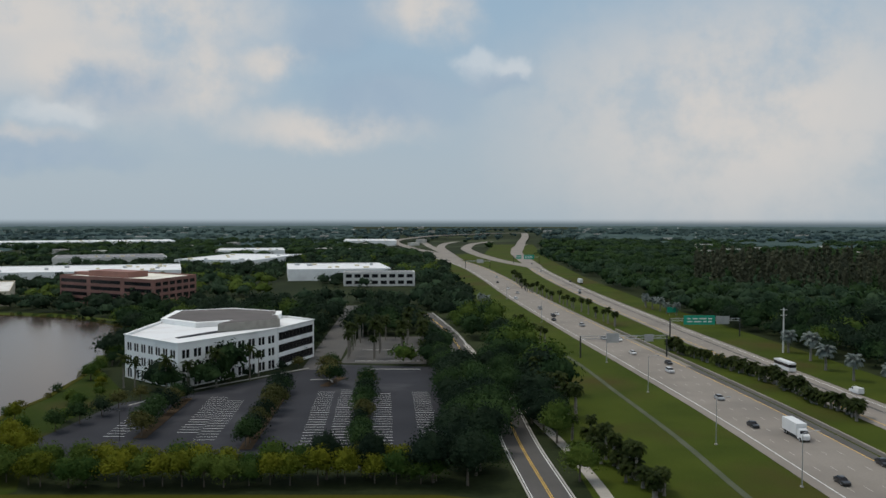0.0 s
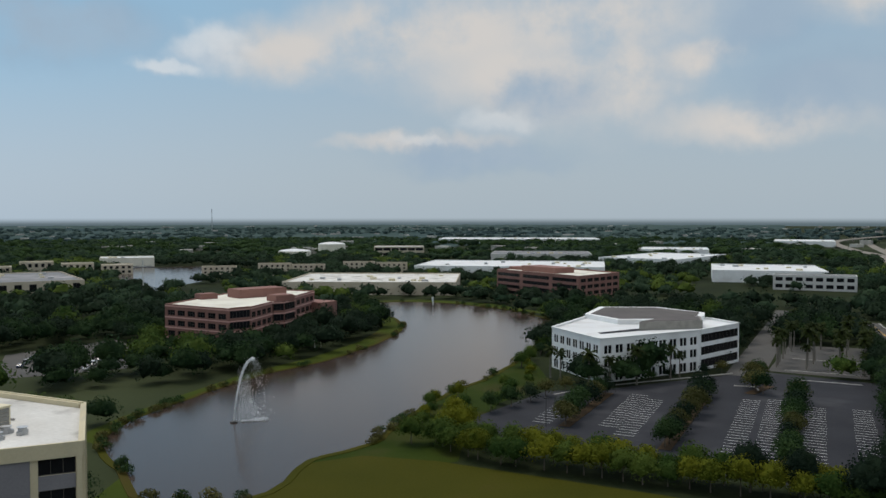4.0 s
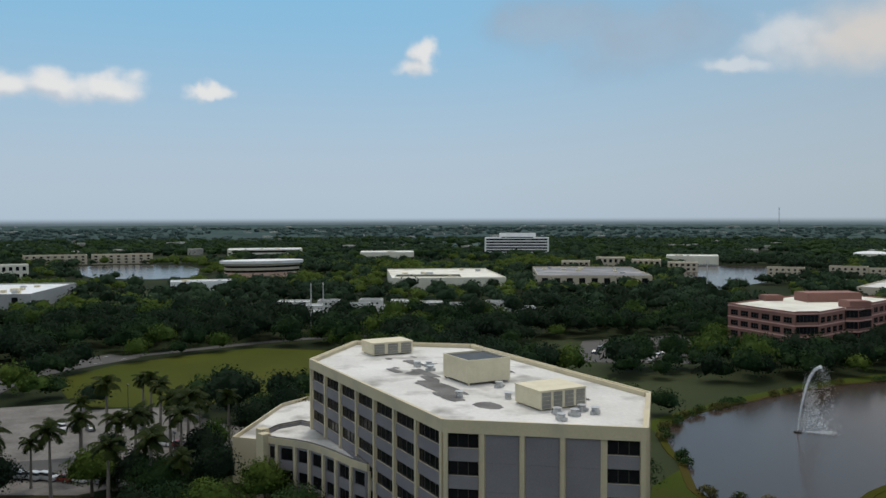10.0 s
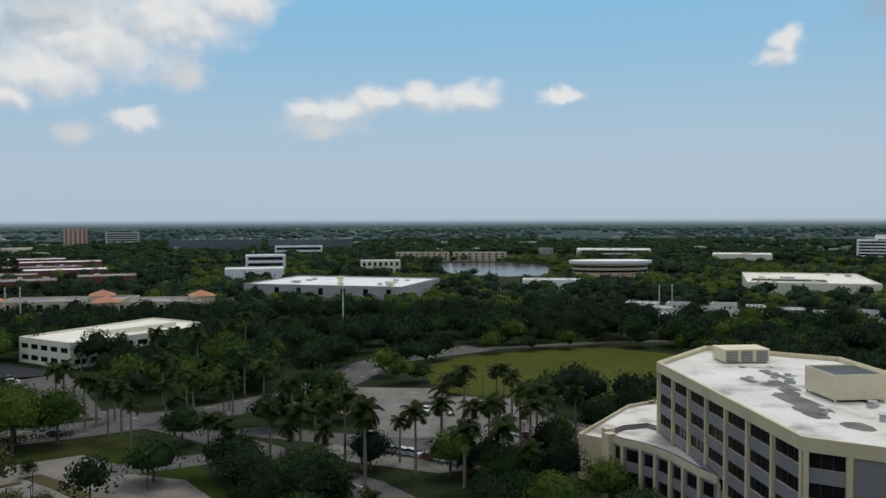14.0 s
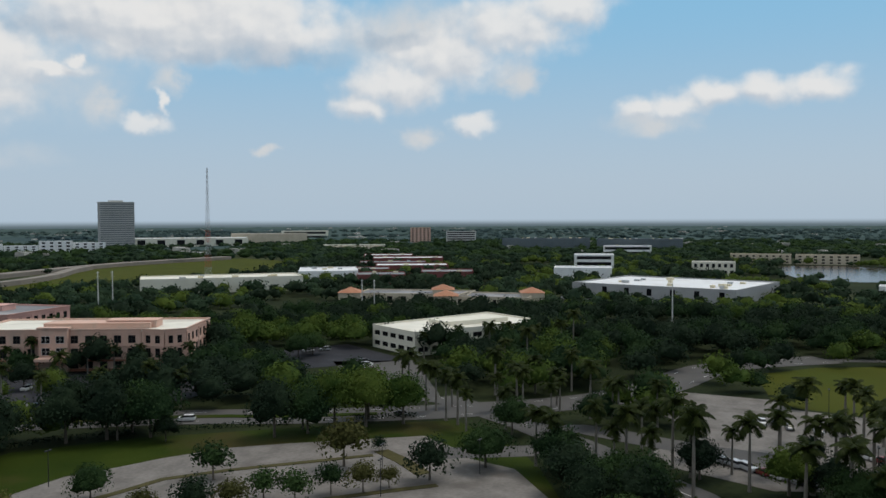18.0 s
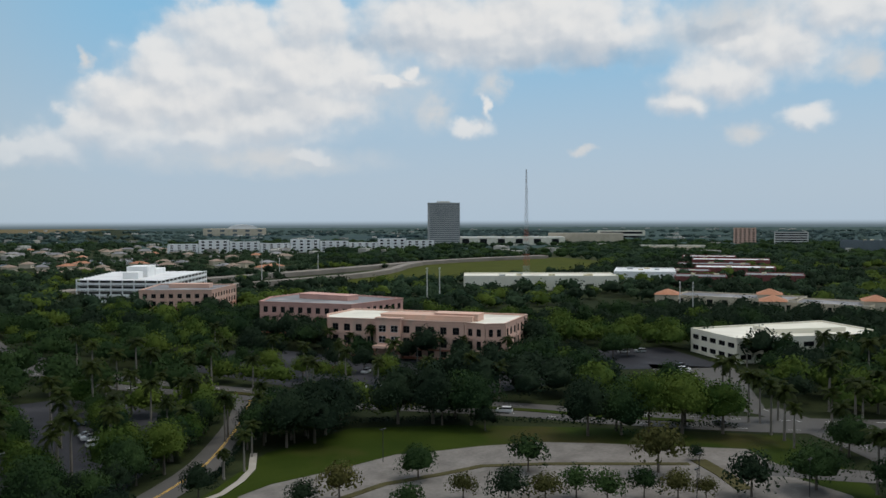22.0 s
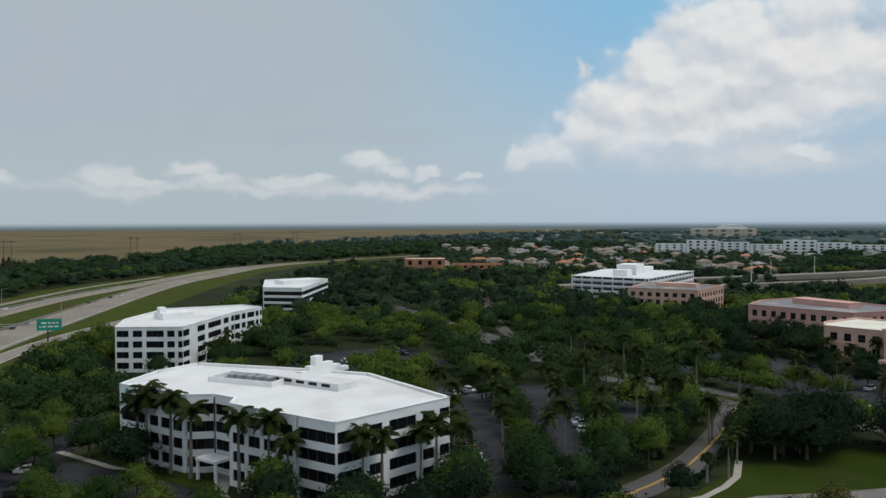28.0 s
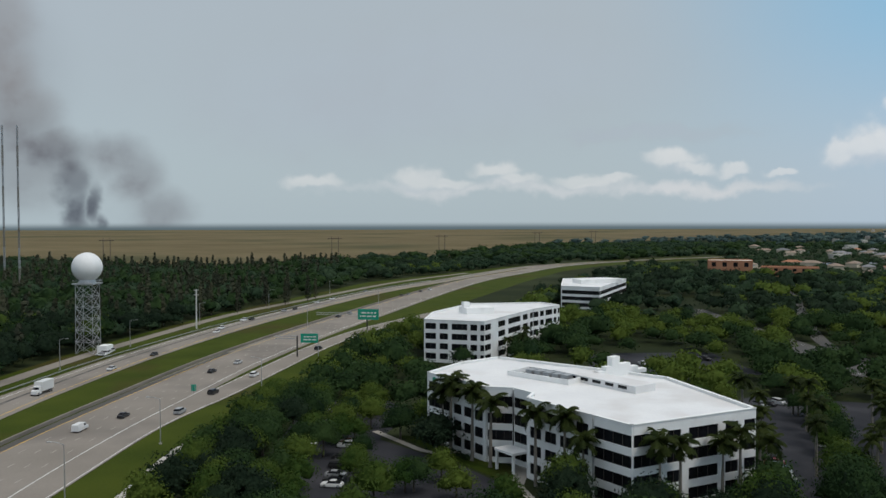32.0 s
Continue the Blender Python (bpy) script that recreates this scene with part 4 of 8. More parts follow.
for nm, poly in (("parking_lot_office_east", [(46, -150), (50, -245), (32, -262), (18, -238), (24, -208), (2, -184), (-14, -160), (-8, -130), (25, -130)]),
                 ("parking_lot_office_west", [(-58, -158), (-58, -205), (-50, -240), (-85, -262), (-128, -250), (-128, -205), (-108, -176), (-80, -152)]),
                 ("parking_lot_office_rear", [(-40, -300), (-45, -345), (-95, -350), (-100, -300), (-70, -285)]),
                 ("parking_lot_peach", [(-205, -160), (-176, -200), (-172, -262), (-196, -300), (-222, -285), (-228, -250), (-250, -190), (-240, -150)]),
                 ("parking_lot_peach_north", [(-262, -180), (-290, -190), (-330, -160), (-300, -120), (-270, -150)]),
                 ("parking_lot_brick", [(-262, 178), (-305, 212), (-300, 262), (-268, 245), (-240, 214)])):
    lot(nm, poly, "worn" if "brick" in nm else "asphalt", "asphalt car park with parked cars under trees", grow=4.0 if "brick" in nm else -6.0)
clear([(-240, 168), (-268, 150), (-318, 198), (-300, 232), (-255, 205)])
ribbon("path_entrance", [(-9, -190), (-9.5, -180), (-8, -172), (-11, -160)], -1.6, 1.6, 0.09, M["path"], "curving pale entrance walk", "path", step=3.0)
ribbon("path_front", [(26, -216), (18, -205), (10, -196), (-2, -198), (-9, -188)], -0.9, 0.9, 0.09, M["path"], "pale footpath beside the office lawn", "path", step=3.0)
OFFICE_LAWN = [(20, -212), (8, -194), (-6, -174), (-12, -180), (-4, -190), (10, -210)]
sheet("lawn_office", OFFICE_LAWN, 0.06, M["grass"], "bright strip of lawn before the white office", "lawn")
clear(OFFICE_LAWN)
# street running away between the trees
STREET = [(-148, -330), (-152, -378), (-180, -475), (-217, -587), (-266, -727), (-310, -849), (-350, -980)]
ribbon("road_street", STREET, -3.2, 3.2, 0.05, M["road"], "pale residential street between trees", "road")
clear_line(STREET, 2.5)
# far road on an embankment and meadow beside it
MEADOW = [(-470, -590), (-602, -622), (-859, -700), (-1000, -640), (-950, -540), (-747, -450), (-609, -480), (-500, -520)]
sheet("meadow_far", MEADOW, 0.01, M["field"], "far green meadow inside a road bend", "meadow")
clear(MEADOW)
clear([(x * 0.93, y * 0.93) for x, y in MEADOW])
for raw, half in (([(-300, -640), (-423, -672), (-509, -682), (-627, -695), (-789, -722), (-900, -725), (-1050, -700)], 8.0), ([(-400, -598), (-513, -606), (-584, -612), (-660, -640), (-740, -690), (-789, -712)], 5.0)):
    pts = [(x * 0.926, y * 0.926) for x, y in raw]
    ribbon("road_far_freeway", pts, -half, half, 4.0, M["concrete"], "far concrete freeway on a low bank past a meadow", "road", thick=4.0, step=20.0)
    clear_line(pts, half + 8)
    clear_line([(x * 0.95, y * 0.95) for x, y in pts], 10)

# ---- buildings near the camera ----
PANES = {}


def pane_mesh(w, h, cols, glass, frame, rows=1):
    """A window facing -y: one skin of glass set back between proud bars."""
    key = (round(w, 2), round(h, 2), cols, glass, frame, rows)
    if key not in PANES:
        bm, r, vs = bmesh.new(), 0.07, {}

        def stops(size, n):
            out = [-size / 2, -size / 2 + r]
            for k in range(1, n):
                c = -size / 2 + size * k / n
                out += [c - r / 2, c + r / 2]
            return out + [size / 2 - r, size / 2]

        xs, zs = stops(w, cols), stops(h, rows)

        def vert(i, j, y):
            if (i, j, y) not in vs:
                vs[i, j, y] = bm.verts.new((xs[i], y, zs[j]))
            return vs[i, j, y]

        for i in range(len(xs) - 1):
            for j in range(len(zs) - 1):
                pane = i % 2 == 1 and j % 2 == 1
                y = 0.04 if pane else -0.05
                q = [(i, j), (i + 1, j), (i + 1, j + 1), (i, j + 1)]
                bm.faces.new([vert(a, b, y) for a, b in q]).material_index = 0 if pane else 1
                if pane:
                    for k in range(4):
                        (a, b), (c, d) = q[k], q[(k + 1) % 4]
                        bm.faces.new((vert(a, b, y), vert(c, d, y), vert(c, d, -0.05), vert(a, b, -0.05))).material_index = 1
        PANES[key] = mesh_of("window", bm, [M[glass], M[frame]])
    return PANES[key]


def run_of(a, b):
    a, b = Vector((*a, 0)), Vector((*b, 0))
    d = b - a
    return Matrix.Translation(a) @ Matrix.Rotation(math.atan2(d.y, d.x), 4, "Z"), d.length


def facade(par, wbm, a, b, levels, bays, top, base=0.0, th=0.45, glass="glass", frame="frame_dark", pane=2.0, recess=0.22, name="window", rows=1):
    """One wall from a to b (outside on the right), with openings: levels of (sill, head), bays of (start, end) in metres along it."""
    m, L = run_of(a, b)
    s = th
    z = base
    for sill, head in levels:
        if sill > z + 0.01:
            box(wbm, s, L, 0, th, z, sill, m)
        x = s
        for x0, x1 in bays:
            if x0 > x + 0.01:
                box(wbm, x, x0, 0, th, sill, head, m)
            x = x1
            w, h = x1 - x0, head - sill
            place(name, pane_mesh(w, h, max(1, round(w / pane)), glass, frame, rows), par, m @ Matrix.Translation(((x0 + x1) / 2, recess, (sill + head) / 2)))
        if L > x + 0.01:
            box(wbm, x, L, 0, th, sill, head, m)
        z = head
    box(wbm, s, L, 0, th, z, top, m)


def even(L, n, frac, margin=1.0):
    w = (L - 2 * margin) / n
    return [(margin + w * (i + 0.5 - frac / 2), margin + w * (i + 0.5 + frac / 2)) for i in range(n)]


def length(a, b):
    return math.hypot(b[0] - a[0], b[1] - a[1])


def inset(poly, d):
    c = Vector((sum(p[0] for p in poly) / len(poly), sum(p[1] for p in poly) / len(poly)))
    out = []
    n = len(poly)
    for i in range(n):
        p0, p1, p2 = Vector(poly[i - 1]), Vector(poly[i]), Vector(poly[(i + 1) % n])
        e1, e2 = (p1 - p0).normalized(), (p2 - p1).normalized()
        n1, n2 = Vector((-e1.y, e1.x)), Vector((-e2.y, e2.x))
        bis = (n1 + n2).normalized()
        out.append(tuple(p1 + bis * d / max(0.4, bis.dot(n1))))
    return out


def shell(name, label, poly, category="office building"):
    """An empty at the middle of a plan (counter-clockwise), the plan in its own coordinates; keeps trees away."""
    n = len(poly)
    if sum(poly[i][0] * poly[(i + 1) % n][1] - poly[(i + 1) % n][0] * poly[i][1] for i in range(n)) < 0:
        poly = poly[::-1]
    cx, cy = sum(p[0] for p in poly) / n, sum(p[1] for p in poly) / n
    clear(poly, 4.0)
    return thing(name, label, category, cx, cy), [(x - cx, y - cy) for x, y in poly], (cx, cy)


def roof_unit(par, x, y, z, w, d, h, yaw=0.0, mat="unit", louvres=4, name="rooftop_unit"):
    bm = bmesh.new()
    box(bm, -w / 2, w / 2, -d / 2, d / 2, z + 0.25, z + h)
    for sx in (-1, 1):
        for sy in (-1, 1):
            box(bm, sx * w * 0.45 - 0.1, sx * w * 0.45 + 0.1, sy * d * 0.45 - 0.1, sy * d * 0.45 + 0.1, z, z + 0.25)
    box(bm, -w / 2 - 0.1, w / 2 + 0.1, -d / 2 - 0.1, d / 2 + 0.1, z + h, z + h + 0.12)
    ob = part(name, bm, M[mat], par)
    ob.matrix_basis = pose(x, y, 0, 0, 0, yaw)
    for k in range(louvres):
        b2 = bmesh.new()
        x0 = -w / 2 + w * (k + 0.12) / louvres
        for j in range(4):
            zz = z + 0.35 + (h - 0.5) * j / 4
            box(b2, x0, x0 + w * 0.76 / louvres, -d / 2 - 0.06, -d / 2 - 0.005, zz, zz + (h - 0.5) / 4 - 0.05)
        part("louvre", b2, M["louvre"], ob)
    return ob


# cream six-storey office with chamfered ends
CREAM = [(-161, 48), (-105, 50), (-89, 72), (-107, 87), (-164, 85), (-180, 64)]
cream, P, C0 = shell("office_building", "cream stucco office with grey panels and dark ribbon windows", CREAM)
levels6 = [(2.95 + 3.85 * k, 4.95 + 3.85 * k) for k in range(6)]
wall = bmesh.new()
panel = []
for i in range(6):
    a, b = P[i], P[(i + 1) % 6]
    L = length(a, b)
    if i in (0, 3):
        bays = even(L, 7, 0.87, 0.6)
    elif i in (1, 4):
        u = L / 5
        bays = [(u * 0.10, u * 0.90), (u * 4.08, u * 4.86)]
    else:
        bays = even(L, 4, 0.84, 0.8)
    facade(cream, wall, a, b, levels6, bays, 26.0, pane=1.6)
    # projecting cream piers between the bays, and grey infill between storeys
    m, _ = run_of(a, b)
    for k in range(len(bays) + 1):
        x = 0.35 if k == 0 else (L - 0.35 if k == len(bays) else (bays[k - 1][1] + bays[k][0]) / 2)
        if i in (1, 4) and k == 1:
            continue
        bm = bmesh.new()
        box(bm, x - 0.32, x + 0.32, -0.32, 0.02, 0, 24.3, m)
        part("pier", bm, M["cream"], cream)
    for x0, x1 in bays:
        for sill, head in levels6:
            bm = bmesh.new()
            box(bm, x0, x1, -0.05, 0.015, head - 3.85 + 0.02 if head > 4 else 0.1, sill - 0.02, m)
            part("spandrel", bm, M["grey_panel"], cream)
    if i in (1, 4):
        for k in range(3):
            x0, x1 = L / 5 * (k + 1) + 0.45, L / 5 * (k + 2) - 0.45
            bm = bmesh.new()
            bm.free()
            for j in range(6):
                bm = bmesh.new()
                box(bm, x0, x1, -0.10, 0.01, 0.3 + j * 4.0, 4.27 + j * 4.0, m)
                part("grey_panel", bm, M["grey_panel"], cream)
            bm = bmesh.new()
            box(bm, x0 - 0.75, x0 - 0.15, -0.32, 0.02, 0, 24.3, m)
            part("pier", bm, M["cream"], cream)
    bm = bmesh.new()
    box(bm, -0.15, L + 0.15, -0.34, 0.012, 24.3, 26.15, m)
    part("cornice", bm, M["cream"], cream)
part("wall", wall, M["cream"], cream)
bm = bmesh.new()
prism(bm, inset(P, 0.5), 24.8, 25.3)
part("roof", bm, M["roof_cream"], cream, "stained white membrane roof")
rng = random.Random(5)
for k in range(12):
    bm = bmesh.new()
    x, y, w, d, a = rng.uniform(-32, 24), rng.uniform(-10, 8), rng.uniform(0.8, 4.5), rng.uniform(0.5, 2.0), rng.uniform(-4, 6)
    n = 9
    prism(bm, [(w * math.cos(2 * math.pi * j / n) * rng.uniform(0.7, 1.1), d * math.sin(2 * math.pi * j / n) * rng.uniform(0.7, 1.1)) for j in range(n)], 25.304, 25.312)
    ob = part("roof_patch", bm, M["roof_dark"], cream)
    ob.matrix_basis = pose(x, y, 0.003 * k, 0, 0, a)
cx, cy = C0
for k, (x, y, w, d) in enumerate(((-128, 60.5, 9.0, 3.0), (-121, 58.5, 5.0, 1.8), (-141, 63.5, 6.0, 1.6), (-113, 76.5, 5.0, 1.4), (-152, 66.0, 4.5, 1.5), (-146, 59.5, 3.2, 1.2), (-139, 78.0, 6.0, 0.9))):
    bm = bmesh.new()
    n = 22
    prism(bm, [(w * max(-0.8, min(0.8, math.cos(2 * math.pi * j / n))) * rng.uniform(0.86, 1.06), d * max(-0.7, min(0.7, math.sin(2 * math.pi * j / n))) * rng.uniform(0.8, 1.1)) for j in range(n)], 25.304, 25.312)
    ob = part("roof_patch", bm, M["roof_dark"], cream, "ragged dark stained roof patch")
    ob.matrix_basis = pose(x - cx, y - cy, 0.07 + 0.003 * k, 0, 0, 2)
roof_unit(cream, -166 - cx, 66 - cy, 25.3, 9.0, 6.0, 2.6, 92, louvres=3)
roof_unit(cream, -109.5 - cx, 70.2 - cy, 25.3, 8.2, 7.0, 2.9, 92, louvres=4)
bm = bmesh.new()  # open-topped screen box
for x0, x1, y0, y1 in ((-4.5, 4.5, -4.2, -4.0), (-4.5, 4.5, 4.0, 4.2), (-4.5, -4.3, -4.0, 4.0), (4.3, 4.5, -4.0, 4.0)):
    box(bm, x0, x1, y0, y1, 25.7, 29.6)
for sx in (-4.3, 4.3):
    for sy in (-3.9, 3.9):
        box(bm, sx - 0.12, sx + 0.12, sy - 0.12, sy + 0.12, 25.3, 25.7)
ob = part("plant_screen", bm, M["unit"], cream, "open-topped cream plant screen")
ob.matrix_basis = pose(-132 - cx, 69.3 - cy, 0, 0, 0, 2)
# black block just below the rim stands in for the shaded inside
bm = bmesh.new()
box(bm, -4.2, 4.2, -3.9, 3.9, 26.4, 29.35)
part("dark_interior", bm, M["dark_metal"], ob)
for k, (x, y) in enumerate(((-148, 65), (-147, 67), (-143, 65.5), (-124, 69.4), (-115.7, 66.4), (-103.4, 67.5), (-101.5, 69.2), (-103.4, 71.8), (-101.2, 72.6), (-120, 60), (-100, 66.0))):
    bm = bmesh.new()
    tube(bm, [(0, 0, 25.3), (0, 0, 26.1), (0, 0, 26.3)], [0.55, 0.55, 0.75], 10)
    box(bm, -0.9, 0.9, -0.35, 0.35, 25.3, 25.8)
    ob = part("roof_fan", bm, M["steel"], cream)
    ob.matrix_basis = pose(x - cx, y - cy, 0, 0, 0, 37 * k)

# low annex with a curved front at the foot of the cream office
ANNEX = [(-131, 48.6), (-160.5, 49.4), (-165, 47), (-163.5, 42), (-160, 38.5), (-157, 37.6), (-154, 39.4), (-151, 42), (-148, 43.8), (-144, 45.2), (-140, 46.2), (-135, 47.2)]
annex, P, C1 = shell("office_annex", "low curved cream annex with columns and stained roof", ANNEX)
wall = bmesh.new()
lv3 = [(0.9 + 4.1 * k, 3.2 + 4.1 * k) for k in range(3)]
for i in range(12):
    a, b = P[i], P[(i + 1) % 12]
    L = length(a, b)
    facade(annex, wall, a, b, lv3, even(L, max(1, round(L / 4.2)), 0.82, 0.4), 13.0, th=0.3, pane=2.0)
    m, _ = run_of(a, b)
    bm = bmesh.new()
    box(bm, -0.1, L + 0.1, -0.25, 0.01, 11.9, 13.15, m)
    part("fascia", bm, M["cream"], annex)
    bm = bmesh.new()
    box(bm, 0, L, -0.12, 0.13, 13.15, 13.32, m)
    part("coping", bm, M["roof_dark"], annex)
    bm = bmesh.new()
    box(bm, -0.3, 0.3, -0.4, 0.0, 0, 11.9, m)
    part("column", bm, M["cream"], annex)
part("wall", wall, M["grey_panel"], annex)
bm = bmesh.new()
prism(bm, inset(P, 0.35), 12.0, 12.4)
part("roof", bm, M["roof_cream"], annex, "stained white membrane roof")
for x, y, w in ((-160.5, 38.2, 0.9), (-156.6, 37.6, 0.9)):
    bm = bmesh.new()
    box(bm, -w, w, -w, w, 0, 13.6)
    ob = part("portal_tower", bm, M["cream"], annex)
    ob.matrix_basis = pose(x - C1[0], y - C1[1], 0, 0, 0, 20)

# lower flat-roofed wing west of it
low_wing, P, c = shell("low_wing", "low cream flat-roofed wing with blank walls", [(-173, 35), (-199, 52), (-204, 60), (-183, 66), (-166.5, 49), (-165, 43)])
wall = bmesh.new()
for i in range(6):
    L = length(P[i], P[(i + 1) % 6])
    facade(low_wing, wall, P[i], P[(i + 1) % 6], [(1.2, 3.0)], even(L, max(1, round(L / 7)), 0.5, 0.8), 9.4, th=0.3)
part("wall", wall, M["cream"], low_wing)
bm = bmesh.new()
prism(bm, inset(P, 0.35), 8.2, 8.6)
part("roof", bm, M["roof_cream"], low_wing)

# white four-storey office with black ribbon windows
def banded(name, label, poly, top, floors, edges, roof="roof_white", fin=None, fh=3.8, wallmat="white", sill=1.25, head=3.55):
    ob, P, c = shell(name, label, poly)
    lv = [(sill + fh * k, head + fh * k) for k in range(floors)]
    wall = bmesh.new()
    n = len(P)
    for i in range(n):
        a, b = P[i], P[(i + 1) % n]
        L = length(a, b)
        kind = edges[i % len(edges)]
        if kind == "band":
            bays = [(0.5, L - 0.05)]
        elif kind == "office":
            if L < 12:
                bays = [(0.5, L - 0.04)]
            elif L > 28:
                bays = [(0.5, 6.5)] + [(L * f0, L * f1) for f0, f1 in ((0.27, 0.38), (0.44, 0.68), (0.74, 0.85))] + [(L * 0.9, L - 0.04)]
            else:
                bays = even(L, max(2, round(L / 4.9)), 0.76, 0.5)
        elif kind == "mix":
            bays = [(0.5, min(6.0, L * 0.2))] + [(x0, x1) for x0, x1 in ((L * f0, L * f1) for f0, f1 in ((0.26, 0.40), (0.46, 0.72), (0.77, 0.88)))] + [(L * 0.93, L - 0.05)]
        elif kind == "punch":
            bays = even(L, max(2, round(L / 4.6)), 0.68, 0.6)
        elif kind == "wide":
            bays = even(L, max(1, round(L / 6.5)), 0.7, 0.6)
        else:
            bays = []
        facade(ob, wall, a, b, lv, bays, top, pane=2.2, rows=2 if kind == "band" else 1)
    part("wall", wall, M[wallmat], ob)
    bm = bmesh.new()
    prism(bm, inset(P, 0.5), top - 0.9, top - 0.45)
    part("roof", bm, M[roof], ob, "bright membrane roof")
    for i in range(n):
        m, L = run_of(P[i], P[(i + 1) % n])
        bm = bmesh.new()
        box(bm, -0.12, L + 0.12, -0.12, 0.55, top, top + 0.18, m)
        part("coping", bm, M[wallmat], ob)
    return ob, P, c


W30 = [(-28, -154), (-55, -169), (-45, -202), (-34, -211), (-6, -231), (4, -222), (12, -207), (6, -199.5), (-2, -189), (-8, -188), (-12, -182.6), (-10.5, -177.5), (-22, -162)]
if sum(W30[i][0] * W30[(i + 1) % 13][1] - W30[(i + 1) % 13][0] * W30[i][1] for i in range(13)) < 0:
    W30.reverse()
w30, P, C2 = banded("office_building", "white four-storey office with black ribbon windows", W30, 16.85, 4, ["office"])
# rooftop: light well, raised strip and stepped fin
cx, cy = C2
bm = bmesh.new()
for x0, x1, y0, y1 in ((-9, 9, -4.2, -3.8), (-9, 9, 3.8, 4.2), (-9, -8.6, -3.8, 3.8), (8.6, 9, -3.8, 3.8)):
    box(bm, x0, x1, y0, y1, 16.4, 17.6)
ob = part("roof_well", bm, M["white"], w30)
ob.matrix_basis = pose(-17 - cx, -203 - cy, 0, 0, 0, -42)
bm = bmesh.new()
box(bm, -8.6, 8.6, -3.8, 3.8, 16.42, 16.6)
part("dark_floor", bm, M["roof_grey"], ob)
for k in range(5):
    bm = bmesh.new()
    box(bm, -6.5 + 2.6 * k, -4.6 + 2.6 * k, -1.4, 1.2, 16.6, 17.9)
    part("condenser", bm, M["steel"], ob)
bm = bmesh.new()
prof = [(-9, 16.4)]
for x0, x1, zt in ((-9, -6, 17.4), (-6, -3.2, 18.3), (-3.2, 0.6, 19.3), (0.6, 3.2, 21.2), (3.2, 5.2, 19.0), (5.2, 8.5, 18.0)):
    prof += [(x0, zt), (x1, zt)]
prof += [(8.5, 16.4)]
fa, fb = [bm.verts.new((x, -0.8, z)) for x, z in prof], [bm.verts.new((x, 0.8, z)) for x, z in prof]
bm.faces.new(list(reversed(fa)))
bm.faces.new(fb)
for k in range(len(prof)):
    bm.faces.new((fa[k], fa[(k + 1) % len(prof)], fb[(k + 1) % len(prof)], fb[k]))
ob = part("stepped_fin", bm, M["white"], w30, "stepped white roof fin")
ob.matrix_basis = pose(-34.5 - cx, -207.0 - cy, 0, 0, 0, 38)
bm = bmesh.new()
box(bm, -16, 10, -3.2, 3.2, 16.4, 18.0)
ob = part("roof_monitor", bm, M["roof_white"], w30)
ob.matrix_basis = pose(-27 - cx, -199 - cy, 0, 0, 0, -52)
for k in range(6):
    bm = bmesh.new()
    box(bm, -13.5 + 3.9 * k, -11 + 3.9 * k, 3.2, 3.27, 17.0, 17.7)
    part("clerestory", bm, M["glass"], ob)
bm = bmesh.new()
tube(bm, [(0, 0, 0), (0, 0.12, 0)], [0.7, 0.7], 14)
ob = part("round_sign", bm, M["sign_green"], w30, "round dark logo disc on the parapet")
ob.matrix_basis = pose(10.2 - cx, -204.0 - cy, 15.6, 0, 0, 127)
bm = bmesh.new()  # entrance canopy on two posts
box(bm, -3.2, 3.2, -2.2, 2.4, 4.2, 4.7)
for sx in (-2.8, 2.8):
    box(bm, sx - 0.25, sx + 0.25, -2.0, -1.5, 0, 4.2)
ob = part("canopy", bm, M["white"], w30)
ob.matrix_basis = pose(-7.5 - cx, -182.5 - cy, 0, 0, 0, 127)

W30B = [(20, -324), (-3, -317), (-24, -362), (-37, -380), (-30, -392), (3, -386), (18, -350)]
W30B.reverse()
if sum(W30B[i][0] * W30B[(i + 1) % 7][1] - W30B[(i + 1) % 7][0] * W30B[i][1] for i in range(7)) < 0:
    W30B.reverse()
w30b, P, c = banded("office_building", "white four-storey office with black window bands", W30B, 16.2, 4, ["mix"])
bm = bmesh.new()
box(bm, -6, 6, -5, 5, 15.5, 18.2)
box(bm, 3.5, 6.01, -1.6, 1.6, 18.2, 20.4)
ob = part("roof_house", bm, M["white"], w30b)
ob.matrix_basis = pose(0 - c[0], -352 - c[1], 0, 0, 0, 20)
W30C = [(-52, -526), (-74, -514), (-103, -590), (-90, -604), (-60, -592)]
W30C.reverse()
if sum(W30C[i][0] * W30C[(i + 1) % 5][1] - W30C[(i + 1) % 5][0] * W30C[i][1] for i in range(5)) < 0:
    W30C.reverse()
w30c, P, c = banded("office_building", "white low office with continuous black window bands", W30C, 13.5, 3, ["band"])
bm = bmesh.new()
box(bm, -16, 14, -6, 6, 12.8, 15.6)
ob = part("roof_house", bm, M["white"], w30c)
ob.matrix_basis = pose(-78 - c[0], -560 - c[1], 0, 0, 0, 22)

# white three-storey office beside the lake, with paired windows
NW = [(-107.5, 286.6), (-83, 265.5), (-59, 303), (-50, 329), (-62, 340), (-107, 335)]
nw, P, C3 = shell("office_building", "white three-storey office with paired dark windows", NW)
wall = bmesh.new()
